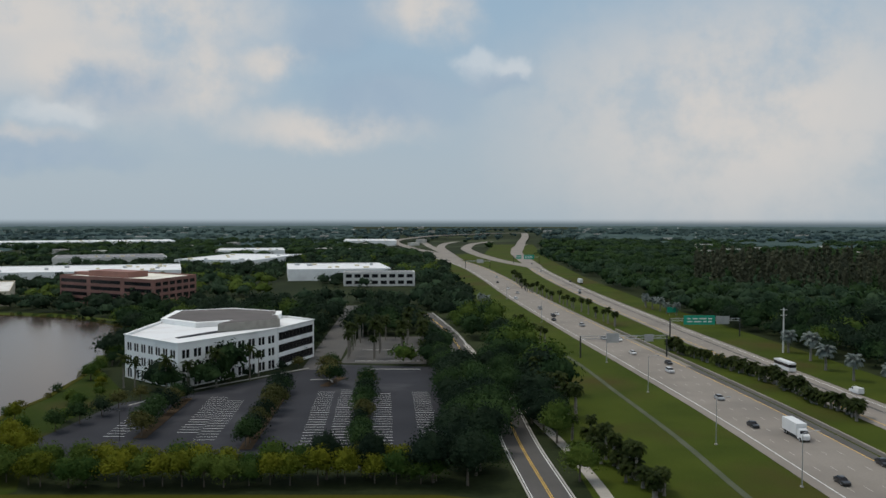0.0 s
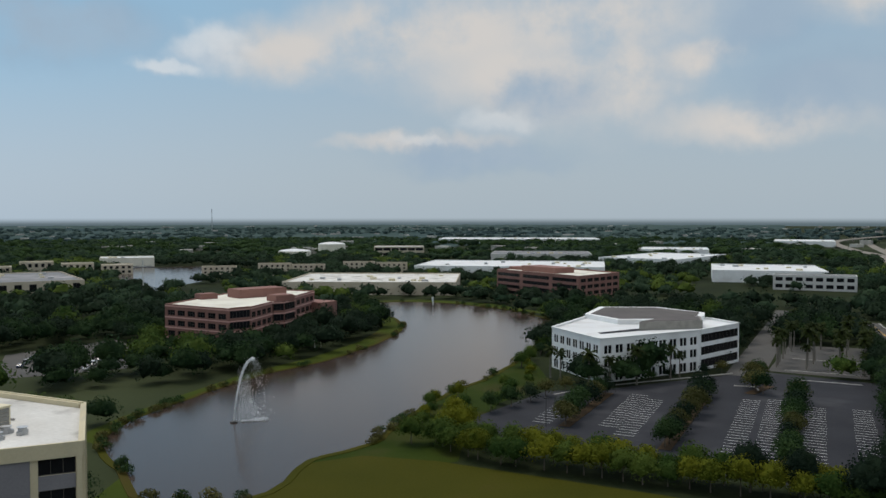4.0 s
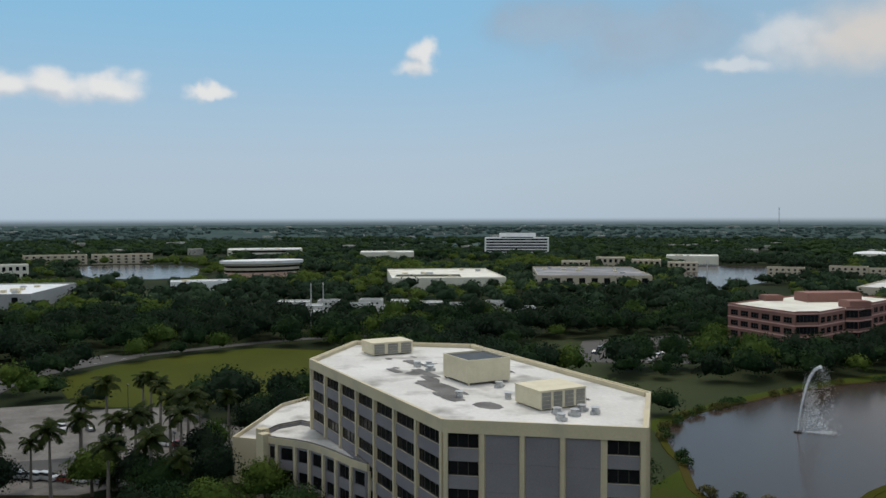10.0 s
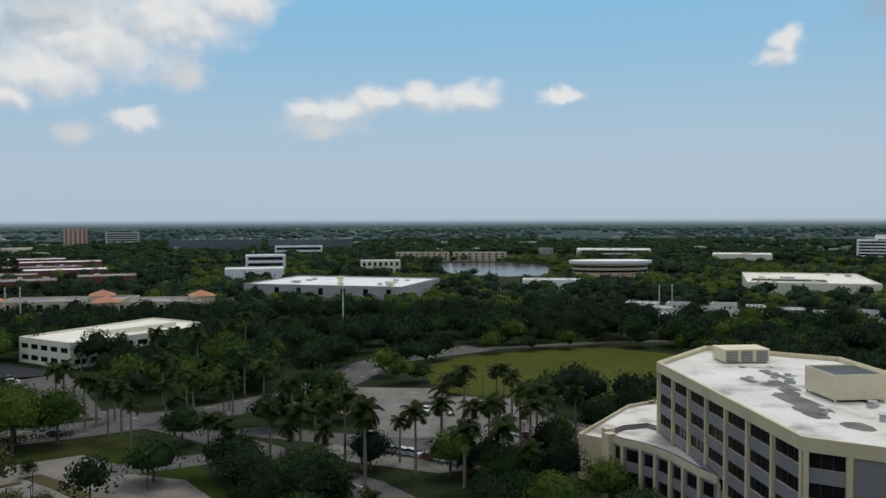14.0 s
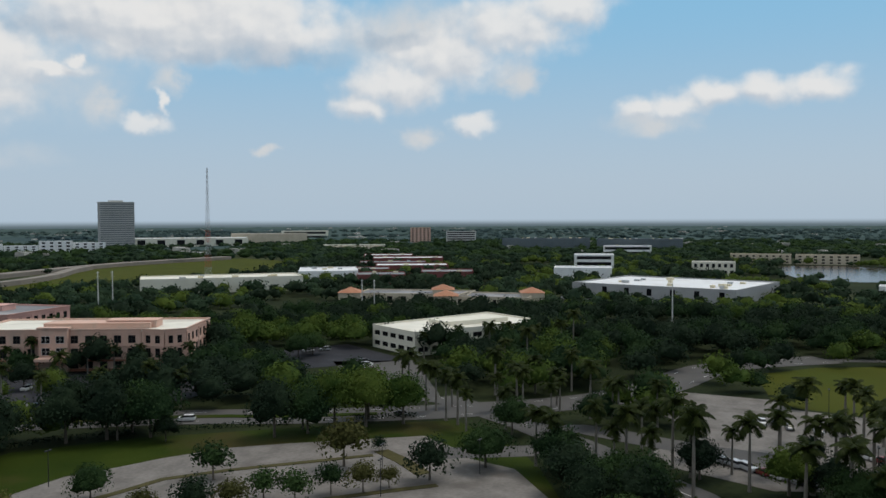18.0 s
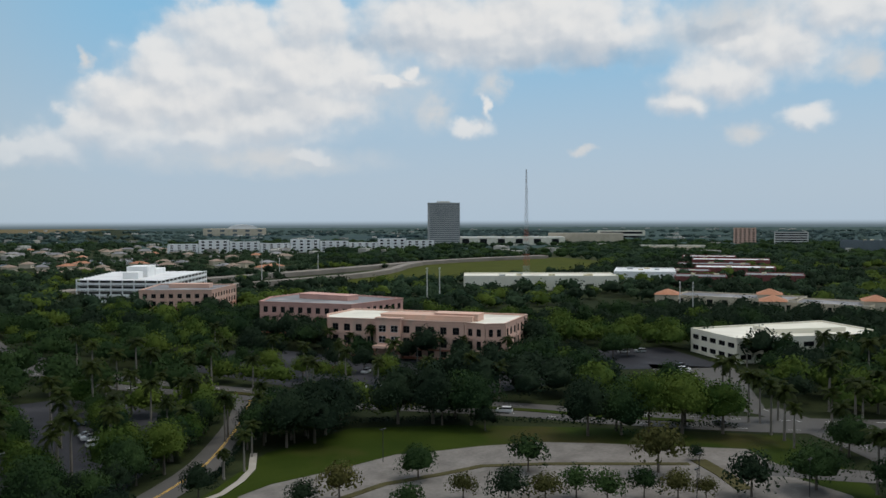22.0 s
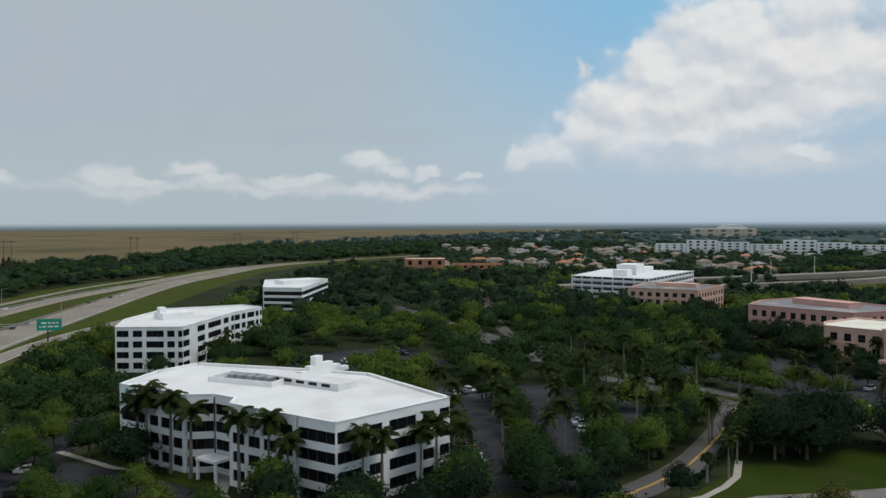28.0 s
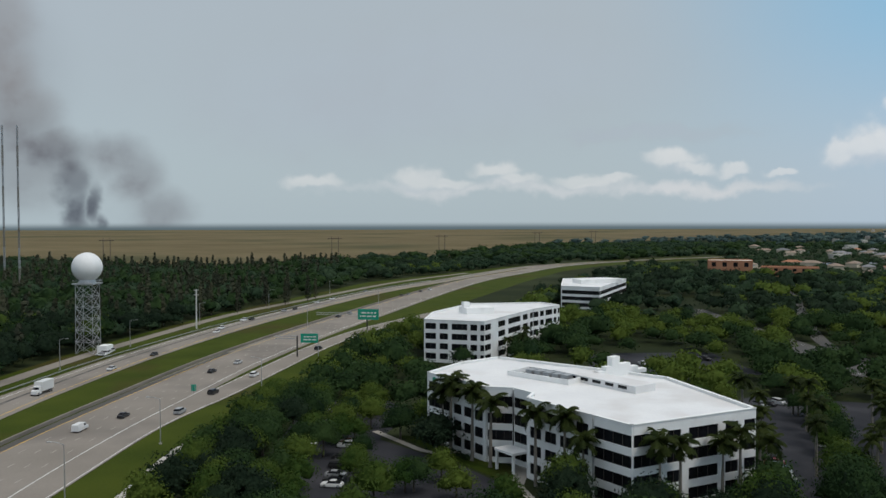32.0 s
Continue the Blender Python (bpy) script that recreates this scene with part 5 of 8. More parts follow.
for i in range(6):
    a, b = P[i], P[(i + 1) % 6]
    L = length(a, b)
    if i == 2:
        facade(nw, wall, a, b, [(1.0 + 4.4 * k, 3.9 + 4.4 * k) for k in range(3)], [(0.8, L - 0.8)], 14.3, pane=2.5)
        continue
    n = max(3, round(L / 4.7))
    bays = []
    for x0, x1 in even(L, n, 0.64, 0.8):
        mid = (x0 + x1) / 2
        bays += [(x0, mid - 0.15), (mid + 0.15, x1)]
    facade(nw, wall, a, b, [(0.4, 3.4), (5.1, 7.8), (9.4, 12.1)], bays, 14.3, pane=1.2, rows=2)
part("wall", wall, M["white"], nw)
Q = inset(P, 0.5)
bm = bmesh.new()
prism(bm, Q, 13.3, 13.8)
part("roof", bm, M["roof_white"], nw, "bright white membrane roof")
for i in range(6):
    m, L = run_of(P[i], P[(i + 1) % 6])
    bm = bmesh.new()
    box(bm, -0.25, L + 0.25, -0.25, 0.5, 14.3, 14.6, m)
    part("cornice", bm, M["white"], nw)
# thin dark slab on the roof, rear block and grey penthouse
for nm, mat, pts, z0, z1 in (("roof_court", "asphalt", [(-89.5, 283.5), (-81.5, 298), (-70, 312), (-68, 309), (-79, 294), (-87.5, 281)], 13.8, 13.9),
                             ("rear_block", "white", [(-107, 322), (-90, 309), (-74, 318), (-64, 336), (-66, 348), (-88, 360), (-110, 350)], 0, 15.6),
                             ("rear_roof", "roof_brown", [(-105, 323), (-90, 311.5), (-76, 320), (-66.5, 336), (-68, 347), (-88, 357), (-107, 349)], 15.2, 15.7),
                             ("penthouse", "louvre", [(-78.5, 296), (-59.8, 311.5), (-63, 324), (-74, 316)], 13.8, 16.8),
                             ("penthouse_roof", "roof_brown", [(-78.2, 297), (-60.6, 311.6), (-63.6, 323.4), (-74, 315.6)], 16.8, 16.95)):
    bm = bmesh.new()
    prism(bm, [(x - C3[0], y - C3[1]) for x, y in pts], z0, z1)
    part(nm, bm, M[mat], nw)
clear([(-110, 322), (-92, 304), (-66, 345), (-88, 362), (-112, 352)], 4)

# brick office by the lake, with a glazed bow
BR = [(-264, 255), (-228, 253), (-225, 262), (-231, 283), (-228, 287), (-230, 297), (-237, 303), (-247, 334), (-282, 330)]
if sum(BR[i][0] * BR[(i + 1) % 9][1] - BR[(i + 1) % 9][0] * BR[i][1] for i in range(9)) < 0:
    BR.reverse()
br, P, C4 = shell("office_building", "red brick four-storey office with a pale roof", BR)
wall = bmesh.new()
for i in range(9):
    a, b = P[i], P[(i + 1) % 9]
    L = length(a, b)
    if L < 12:
        facade(br, wall, a, b, [(1.0 + 4.4 * k, 3.9 + 4.4 * k) for k in range(4)], [(0.5, L - 0.1)], 18.4, pane=1.6)
    else:
        facade(br, wall, a, b, [(1.1 + 4.2 * k, 3.3 + 4.2 * k) for k in range(4)], even(L, max(2, round(L / 6.0)), 0.74, 0.8), 18.2, pane=1.4, rows=2)
    m, _ = run_of(a, b)
    for z in (0.0, 4.4, 8.6, 12.8, 17.3):
        bm = bmesh.new()
        box(bm, 0, L, -0.14, 0.01, z - 0.12 if z else 0.02, z + 0.42, m)
        part("string_course", bm, M["rose"], br)
part("wall", wall, M["brick"], br)
bm = bmesh.new()
prism(bm, inset(P, 0.5), 17.2, 17.7)
part("roof", bm, M["roof_ivory"], br, "pale membrane roof")
for nm, x, y, w, d, h, yaw in (("roof_house", -256, 303, 24, 11, 3.6, 70), ("roof_house", -268, 283, 8, 6, 2.2, 70), ("stair_tower", -233, 291, 9, 8, 2.6, 70)):
    bm = bmesh.new()
    box(bm, -w / 2, w / 2, -d / 2, d / 2, 17.6, 17.7 + h)
    box(bm, -w / 2 + 0.4, w / 2 - 0.4, -d / 2 + 0.4, d / 2 - 0.4, 17.7 + h, 17.9 + h)
    ob = part(nm, bm, M["brick"], br)
    ob.matrix_basis = pose(x - C4[0], y - C4[1], 0, 0, 0, yaw)
for x, y, w, d, h in ((-247, 336, 15, 12, 13.0),):
    bm = bmesh.new()
    box(bm, -w / 2, w / 2, -d / 2, d / 2, 0, h)
    ob = part("low_wing", bm, M["brick"], br)
    ob.matrix_basis = pose(x - C4[0], y - C4[1], 0, 0, 0, -2)
    for k in range(3):
        for j in range(3):
            place("window", pane_mesh(3.6, 2.2, 2, "glass", "frame_dark"), ob, pose(w / 2 + 0.03, -d / 2 + 2.4 + 4.3 * j, 2.2 + 4.0 * k - (1.2 if h < 12 else 0), 0, 0, 90))

BR2 = [(-244, 542), (-170, 500), (-158, 545), (-226, 590)]
br2, P, c = shell("office_building", "red brick office half hidden by trees", BR2)
wall = bmesh.new()
for i in range(4):
    a, b = P[i], P[(i + 1) % 4]
    L = length(a, b)
    facade(br2, wall, a, b, [(1.1 + 4.0 * k, 3.3 + 4.0 * k) for k in range(4)], even(L, max(3, round(L / 8)), 0.76, 1.0) if i != 0 else [(1, L * 0.3), (L * 0.34, L * 0.66), (L * 0.70, L * 0.97)], 17.4, pane=2.0)
part("wall", wall, M["brick"], br2)
bm = bmesh.new()
prism(bm, inset(P, 0.5), 16.0, 16.6)
part("roof", bm, M["roof_ivory"], br2)
for x, y, w, d, h in ((-206, 540, 36, 16, 3.6), (-232, 556, 14, 10, 2.0)):
    bm = bmesh.new()
    box(bm, -w / 2, w / 2, -d / 2, d / 2, 16.4, 16.6 + h)
    ob = part("roof_house", bm, M["brick"], br2)
    ob.matrix_basis = pose(x - c[0], y - c[1], 0, 0, 0, -30)


# peach stucco offices with a terracotta base
def peach(name, label, poly, top, front, mat="pink", roof="roof_ivory", house=None):
    if sum(poly[i][0] * poly[(i + 1) % len(poly)][1] - poly[(i + 1) % len(poly)][0] * poly[i][1] for i in range(len(poly))) < 0:
        poly = poly[::-1]
    ob, P, c = shell(name, label, poly)
    wall = bmesh.new()
    n = len(P)
    fh = (top - 1.9) / 3
    for i in range(n):
        a, b = P[i], P[(i + 1) % n]
        L = length(a, b)
        k = max(2, round(L / 5.0))
        facade(ob, wall, a, b, [(1.0, fh - 0.9), (fh + 0.5, 2 * fh - 0.6), (2 * fh + 1.2, 3 * fh - 0.4)], even(L, k, 0.52, 0.8), top, pane=1.1, rows=2)
        m, _ = run_of(a, b)
        for z, h, d, mt in ((0.05, fh - 0.3, 0.0, "terracotta"), (2 * fh + 0.1, 0.35, 0.18, mat), (top - 1.35, 0.3, 0.22, mat), (top - 0.3, 0.35, 0.3, mat)):
            bm = bmesh.new()
            if d:
                box(bm, -d, L + d, -d, 0.01, z, z + h, m)
                part("moulding", bm, M[mt], ob)
            else:
                box(bm, 0, L, -0.12, 0.012, z, 0.95, m)
                box(bm, 0, L, -0.12, 0.012, fh - 0.85, z + h, m)
                part("base_course", bm, M[mt], ob)
        for s in range(0, k + 1, 3):
            bm = bmesh.new()
            x = min(max(0.8 + (L - 1.6) * s / k, 0.5), L - 0.5)
            box(bm, x - 0.45, x + 0.45, -0.28, 0.011, fh, top - 1.4, m)
            part("pilaster", bm, M[mat], ob)
    part("wall", wall, M[mat], ob)
    bm = bmesh.new()
    prism(bm, inset(P, 0.5), top - 1.0, top - 0.6)
    part("roof", bm, M[roof], ob)
    for x, y, w, d, h, yaw in house or ():
        bm = bmesh.new()
        box(bm, -w / 2, w / 2, -d / 2, d / 2, top - 0.7, top + h)
        box(bm, -w / 2 - 0.2, w / 2 + 0.2, -d / 2 - 0.2, d / 2 + 0.2, top + h, top + h + 0.25)
        q = part("roof_house", bm, M[mat], ob)
        q.matrix_basis = pose(x - c[0], y - c[1], 0, 0, 0, yaw)
    return ob, P, c


p1, P, c = peach("office_building", "peach stucco three-storey office, terracotta base", [(-228, -255), (-249, -202), (-250, -193), (-256, -188), (-286, -199), (-258, -271), (-236, -264)], 15.0, 0, house=[(-252, -222, 38, 9, 1.2, 111.5), (-258, -212, 18, 8, 1.9, 111.5)])
bm = bmesh.new()  # entrance bay with canopy
box(bm, -5, 5, -2.2, 0.4, 0, 15.4)
box(bm, -5.5, 5.5, -2.7, 0.4, 15.4, 15.9)
box(bm, -4.5, 4.5, -7.5, -2.2, 4.6, 5.6)
ob = part("entrance_bay", bm, M["pink"], p1)
ob.matrix_basis = pose(-238 - c[0], -230 - c[1], 0, 0, 0, 111.6)
for sx in (-2.5, 2.5):
    for z in (7.4, 11.6):
        place("window", pane_mesh(3.0, 2.6, 2, "glass", "frame_white", 2), ob, pose(sx, -2.26, z))
bm = bmesh.new()
for sx in (-3.8, 3.8):
    box(bm, sx - 0.4, sx + 0.4, -7.2, -6.4, 0, 4.6)
part("canopy_posts", bm, M["terracotta"], ob)
peach("office_building", "rose stucco office with a low flat roof", [(-252, -330), (-269, -285), (-307, -288), (-302, -351), (-270, -345)], 15.0, 0, "rose", "roof_grey", [(-285, -318, 30, 9, 1.6, 100)])
peach("office_building", "peach stucco three-storey office behind trees", [(-256, -446), (-283, -415), (-318, -440), (-290, -480)], 14.0, 0, "pink", "roof_grey", [(-290, -446, 24, 8, 1.6, 130)])

# long white two-storey office
WO = [(-327, -147), (-309, -121), (-361, -80), (-386, -114)]
wo, P, c = banded("office_building", "ivory two-storey office with dark window bays", WO[::-1] if sum(WO[i][0] * WO[(i + 1) % 4][1] - WO[(i + 1) % 4][0] * WO[i][1] for i in range(4)) < 0 else WO, 9.4, 2, ["wide"], "roof_ivory", wallmat="ivory", fh=4.2, sill=1.3, head=3.2)
bm = bmesh.new()
box(bm, -16, 16, -7, 7, 8.6, 10.8)
ob = part("roof_house", bm, M["ivory"], wo)
ob.matrix_basis = pose(-350 - c[0], -112 - c[1], 0, 0, 0, -38)

# stepped white parking structure with open decks
ob, P, c = shell("parking_structure", "white stepped four-level office and parking deck", [(-300, -495), (-268, -545), (-330, -610), (-378, -560)], "parking structure")
for k in range(4):
    for i in range(4):
        m, L = run_of(P[i], P[(i + 1) % 4])
        bm = bmesh.new()
        box(bm, 0, L, 0, 0.4, 3.7 * k + 0.4 + (0 if k else -0.4), 3.7 * k + 1.9, m)
        for j in range(int(L / 8) + 1):
            box(bm, min(j * 8.0, L - 0.8), min(j * 8.0, L - 0.8) + 0.7, -0.06, 0.5, 3.7 * k + 1.9, 3.7 * k + 4.1, m)
        part("deck_wall", bm, M["white"], ob)
    bm = bmesh.new()
    prism(bm, inset(P, 0.4), 3.7 * k + 3.3, 3.7 * k + 3.6)
    part("deck_slab", bm, M["pole"] if k < 3 else M["roof_white"], ob)
    # solid dark block in place of the shade inside the open deck
    bm = bmesh.new()
    prism(bm, inset(P, 2.2), 3.7 * k, 3.7 * k + 3.3)
    part("deck_void", bm, M["dark_metal"], ob)
for x, y, w, d, h in ((-315, -545, 22, 14, 22), (-300, -530, 12, 10, 19), (-335, -565, 30, 12, 18.5)):
    bm = bmesh.new()
    box(bm, -w / 2, w / 2, -d / 2, d / 2, 14.7, h)
    q = part("stair_house", bm, M["white"], ob)
    q.matrix_basis = pose(x - c[0], y - c[1], 0, 0, 0, 45)

# ---- buildings farther off ----
APRONS = []


def far_block(name, label, x, y, w, d, h, mat="white", roof="roof_white", turn=0.0, floors=0, bays=1, frac=0.9, units=0, category="building", parapet=0.8, glass="glass", front=True, apron=9.0):
    """A plain block whose long front stands at (x, y); its front looks back to the west side of the plan's middle."""
    yaw = math.degrees(math.atan2(-x, y)) + turn
    a = radians(yaw)
    cx, cy = x - math.sin(a) * d / 2, y + math.cos(a) * d / 2
    ob = thing(name, label, category, cx, cy, 0, yaw)
    P = [(-w / 2, -d / 2), (w / 2, -d / 2), (w / 2, d / 2), (-w / 2, d / 2)]
    wall = bmesh.new()
    fh = (h - parapet) / max(floors, 1)
    for i in range(4):
        L = length(P[i], P[(i + 1) % 4])
        lv = [(fh * k + fh * 0.32, fh * k + fh * 0.86) for k in range(floors)] if front and (i == 0 or (bays == 1 and i != 2)) else []
        n = bays if i == 0 else max(1, round(bays * d / w))
        facade(ob, wall, P[i], P[(i + 1) % 4], lv, even(L, n, frac, 0.8), h, th=0.5, pane=3.0, glass=glass)
    part("wall", wall, M[mat], ob)
    bm = bmesh.new()
    prism(bm, inset(P, 0.52), h - parapet - 0.3, h - parapet)
    part("roof", bm, M[roof], ob)
    r = random.Random(int(abs(x * 7 + y)))
    for k in range(units):
        bm = bmesh.new()
        u, v = r.uniform(-w * 0.42, w * 0.42), r.uniform(-d * 0.38, d * 0.38)
        s, t = r.uniform(1.2, 2.6), r.uniform(1.0, 1.8)
        box(bm, u - s, u + s, v - t, v + t, h - parapet, h - parapet + r.uniform(1.0, 1.9))
        part("rooftop_unit", bm, M["unit" if k % 3 else "steel"], ob)
    c, s = math.cos(a), math.sin(a)
    if apron > 20:
        APRONS.append((cx, cy, yaw, w, d))
    clear([(cx + c * u - s * v, cy + s * u + c * v) for u, v in ((-w / 2 - 5, -d / 2 - apron), (w / 2 + 5, -d / 2 - apron), (w / 2 + 5, d / 2 + 5), (-w / 2 - 5, d / 2 + 5))])
    return ob


WH = "large low warehouse with a white flat roof"
far_block("warehouse", WH, -303, 696, 170, 100, 9.5, units=14, turn=-6)
far_block("warehouse", WH, -243, 902, 90, 150, 9, units=8, turn=-25)
far_block("warehouse", WH, -262, 1166, 90, 90, 9, units=4)
far_block("warehouse", WH, -88, 729, 88, 95, 10, units=8, turn=4)
far_block("warehouse", "grey office front of a warehouse among trees", -50, 668, 56, 22, 11, "pole", "roof_grey", floors=2, bays=8, frac=0.7)
far_block("warehouse", "grey flat-roofed warehouse among trees", -371, 951, 120, 90, 9, "pole", "roof_grey", units=6)
far_block("warehouse", WH, -657, 1564, 320, 120, 9, units=8)
far_block("warehouse", WH, -138, 1615, 100, 120, 10, units=3)
far_block("warehouse", WH, -578, 969, 66, 40, 14, "beige", floors=2, bays=6)
far_block("warehouse", "grey-roofed warehouse beside the lake", -318, 492, 120, 95, 9, "beige", "roof_cream", units=12, turn=-8)
far_block("warehouse", "long flat-roofed distribution building, half white half grey", -520, 372, 84, 110, 10, "beige", "roof_grey", units=9, turn=6, floors=1, bays=9, frac=0.5)
far_block("warehouse", WH, -560, 272, 84, 110, 9, "ivory", "roof_ivory", units=8, turn=6)
for k in range(5):
    far_block("townhouse_row", "beige stucco row of townhouses behind trees", -420 - 26 * k, 690 - 30 * k + 14 * (k % 2), 30, 14, 10 + (k % 2), "beige", "tan_roof", floors=3, bays=6, frac=0.4, category="house")
for k in range(4):
    far_block("low_office", "beige low commercial block behind trees", -640 - 22 * k, 560 - 26 * k, 28, 20, 9 + 2 * (k % 3), "beige", "roof_ivory", floors=2, bays=5, frac=0.5)
far_block("low_office", "pale low commercial block with a white roof", -723, 646, 55, 40, 10, "ivory", units=3, apron=36.0)
far_block("office_building", "white six-storey hospital with stepped roof", -1012, 594, 88, 40, 24, "white", floors=6, bays=1, frac=0.96, units=5)
far_block("office_building", "white stepped roof block of a hospital", -1020, 600, 50, 24, 30, "white", floors=1, bays=1)
far_block("low_office", WH, -972, 387, 66, 50, 10, "ivory", "roof_white", units=3)
far_block("low_office", "long white low office among trees", -1105, 269, 96, 60, 11, "ivory", "roof_white", units=3, floors=2, bays=1)
far_block("low_office", "white flat-roofed block with dark windows", -580, 264, 50, 22, 9, "ivory", "roof_grey", floors=2, bays=10, frac=0.5)
far_block("low_office", "low white pavilion among dark trees", -621, 105, 42, 18, 8, "white", units=2)
far_block("low_office", "beige lakeside apartments with pale roofs", -1040, 88, 66, 18, 11, "beige", "roof_ivory", floors=3, bays=8, frac=0.4)
far_block("low_office", "beige lakeside apartments with pale roofs", -1046, 18, 66, 18, 11, "beige", "roof_ivory", floors=3, bays=9, frac=0.4)
far_block("office_building", "white stepped office block behind trees", -827, -137, 38, 30, 18, "white", floors=3, bays=1)
far_block("low_office", "white low wing of an office", -711, -127, 48, 30, 12, "white")
far_block("office_building", "long glazed office bar with a white roof screen", -1381, -308, 144, 30, 20, "blue_glass", "roof_white", floors=4, bays=1, frac=0.98, units=9, glass="blue_glass")
far_block("office_building", "long glazed office bar with a white roof screen", -1366, -155, 132, 30, 20, "blue_glass", "roof_white", floors=4, bays=1, frac=0.98, units=9, glass="blue_glass")
far_block("office_building", "white office with dark window bands", -1211, -154, 66, 30, 14, "white", floors=2, bays=1, frac=0.96, units=2)
far_block("store", "large white-roofed store with a grey front", -566, -58, 114, 84, 9.5, "tower_grey", "roof_white", units=14, turn=-25, floors=1, bays=7, frac=0.22, apron=22.0)
far_block("low_office", "white two-storey block with many windows", -814, -26, 38, 20, 13, "ivory", floors=2, bays=7, frac=0.5)
far_block("office_building", "pink mid-rise apartment block", -1655, -634, 42, 22, 34, "pink", "roof_ivory", floors=9, bays=5, frac=0.5)
far_block("office_building", "grey stepped office block far off", -1645, -542, 60, 30, 27, "pole", "roof_grey", floors=6, bays=1, frac=0.95)
far_block("low_office", "low pale commercial strip far off", -1315, -627, 110, 30, 9, "ivory")
far_block("low_office", "low pale commercial strip far off", -1242, -589, 82, 30, 9, "beige", "roof_ivory")
far_block("warehouse", "long white warehouse beside a meadow", -534, -359, 116, 40, 11, "ivory", "roof_ivory", turn=4, units=6)
far_block("warehouse", "white warehouse wing with a flat roof", -642, -329, 50, 60, 10, "white", "roof_white", units=4)
for k, (x, y, w) in enumerate(((-700, -330, 60), (-760, -300, 70), (-820, -345, 70), (-900, -360, 80), (-640, -280, 40), (-960, -410, 60), (-690, -240, 45))):
    far_block("low_office", "low office with a dark red roof edge and white top", x, y, w, 40, 8 + k % 2, "red_roof", "roof_white" if k % 2 else "roof_grey", units=3)
far_block("shopping_centre", "sprawling pale shopping centre far off", -1342, -973, 210, 80, 18, "ivory", "roof_white", floors=1, bays=6, frac=0.4, units=6)
far_block("shopping_centre", "pale stepped hall of a shopping centre", -1500, -900, 150, 60, 24, "beige", "roof_white", units=4)
far_block("low_office", "far white block on the horizon", -1964, -1073, 120, 50, 22, "ivory", "roof_white", floors=2, bays=1)
for k in range(9):
    far_block("apartment_block", "white stepped waterside apartment block", -760 - 38 * k, -1190 + 29 * k, 47, 18, 15 + 3 * ((k * 5) % 3), "white", "roof_white", floors=4, bays=4, frac=0.4, category="apartments")
ar = far_block("arena", "tan arena with a white arched roof", -1587, -2198, 190, 120, 25, "beige", "roof_ivory", floors=2, bays=5, frac=0.35, glass="blue_glass", category="arena")
bm = bmesh.new()
for k in range(12):
    a0, a1 = math.pi * k / 12, math.pi * (k + 1) / 12
    q = [bm.verts.new(v) for v in ((24 - 46 * math.cos(a0), -55, 23 + 15 * math.sin(a0)), (24 - 46 * math.cos(a1), -55, 23 + 15 * math.sin(a1)), (24 - 46 * math.cos(a1), 55, 23 + 15 * math.sin(a1)), (24 - 46 * math.cos(a0), 55, 23 + 15 * math.sin(a0)))]
    bm.faces.new(q)
for y in (-55, 55):
    bm.faces.new([bm.verts.new((24 - 46 * math.cos(math.pi * k / 12), y, 23 + 15 * math.sin(math.pi * k / 12))) for k in range(13)])
part("arched_roof", bm, M["roof_white"], ar)
rb = far_block("low_office", "brick-red low building with an orange roof", -237, -806, 40, 30, 16, "orange_tile", "roof_ivory", floors=2, bays=4, frac=0.4)
far_block("low_office", "brick-red wing with an orange tiled roof", -290, -800, 50, 22, 10, "orange_tile", "orange_tile", floors=2, bays=6, frac=0.4)
# slim grey high-rise with a grid of balconies
tw = far_block("high_rise", "grey concrete high-rise with gridded facade", -1252, -1064, 58, 30, 84, "tower_grey", "roof_grey", turn=8, category="high-rise")
for i, (a, b) in enumerate((((-29, -15), (29, -15)), ((29, -15), (29, 15)))):
    m, L = run_of(a, b)
    for k in range(13 if i == 0 else 7):
        bm = bmesh.new()
        box(bm, (L - 1.2) * k / (12 if i == 0 else 6), (L - 1.2) * k / (12 if i == 0 else 6) + 1.2, -1.0, 0.012, 2, 83, m)
        part("fin", bm, M["tower_grey"], tw)
    for k in range(20):
        bm = bmesh.new()
        box(bm, 0.8, L - 0.8, -0.3, 0.02, 5.6 + 3.9 * k, 7.2 + 3.9 * k, m)
        part("window_strip", bm, M["blue_glass"], tw)
        bm = bmesh.new()
        box(bm, 0, L, -0.9, 0.01, 4.2 + 3.9 * k, 5.5 + 3.9 * k, m)
        part("floor_band", bm, M["pole"], tw)
bm = bmesh.new()
box(bm, -30, 30, -16, 16, 84, 85.2)
box(bm, -12, 12, -8, 8, 85.2, 88)
part("crown", bm, M["pole"], tw)


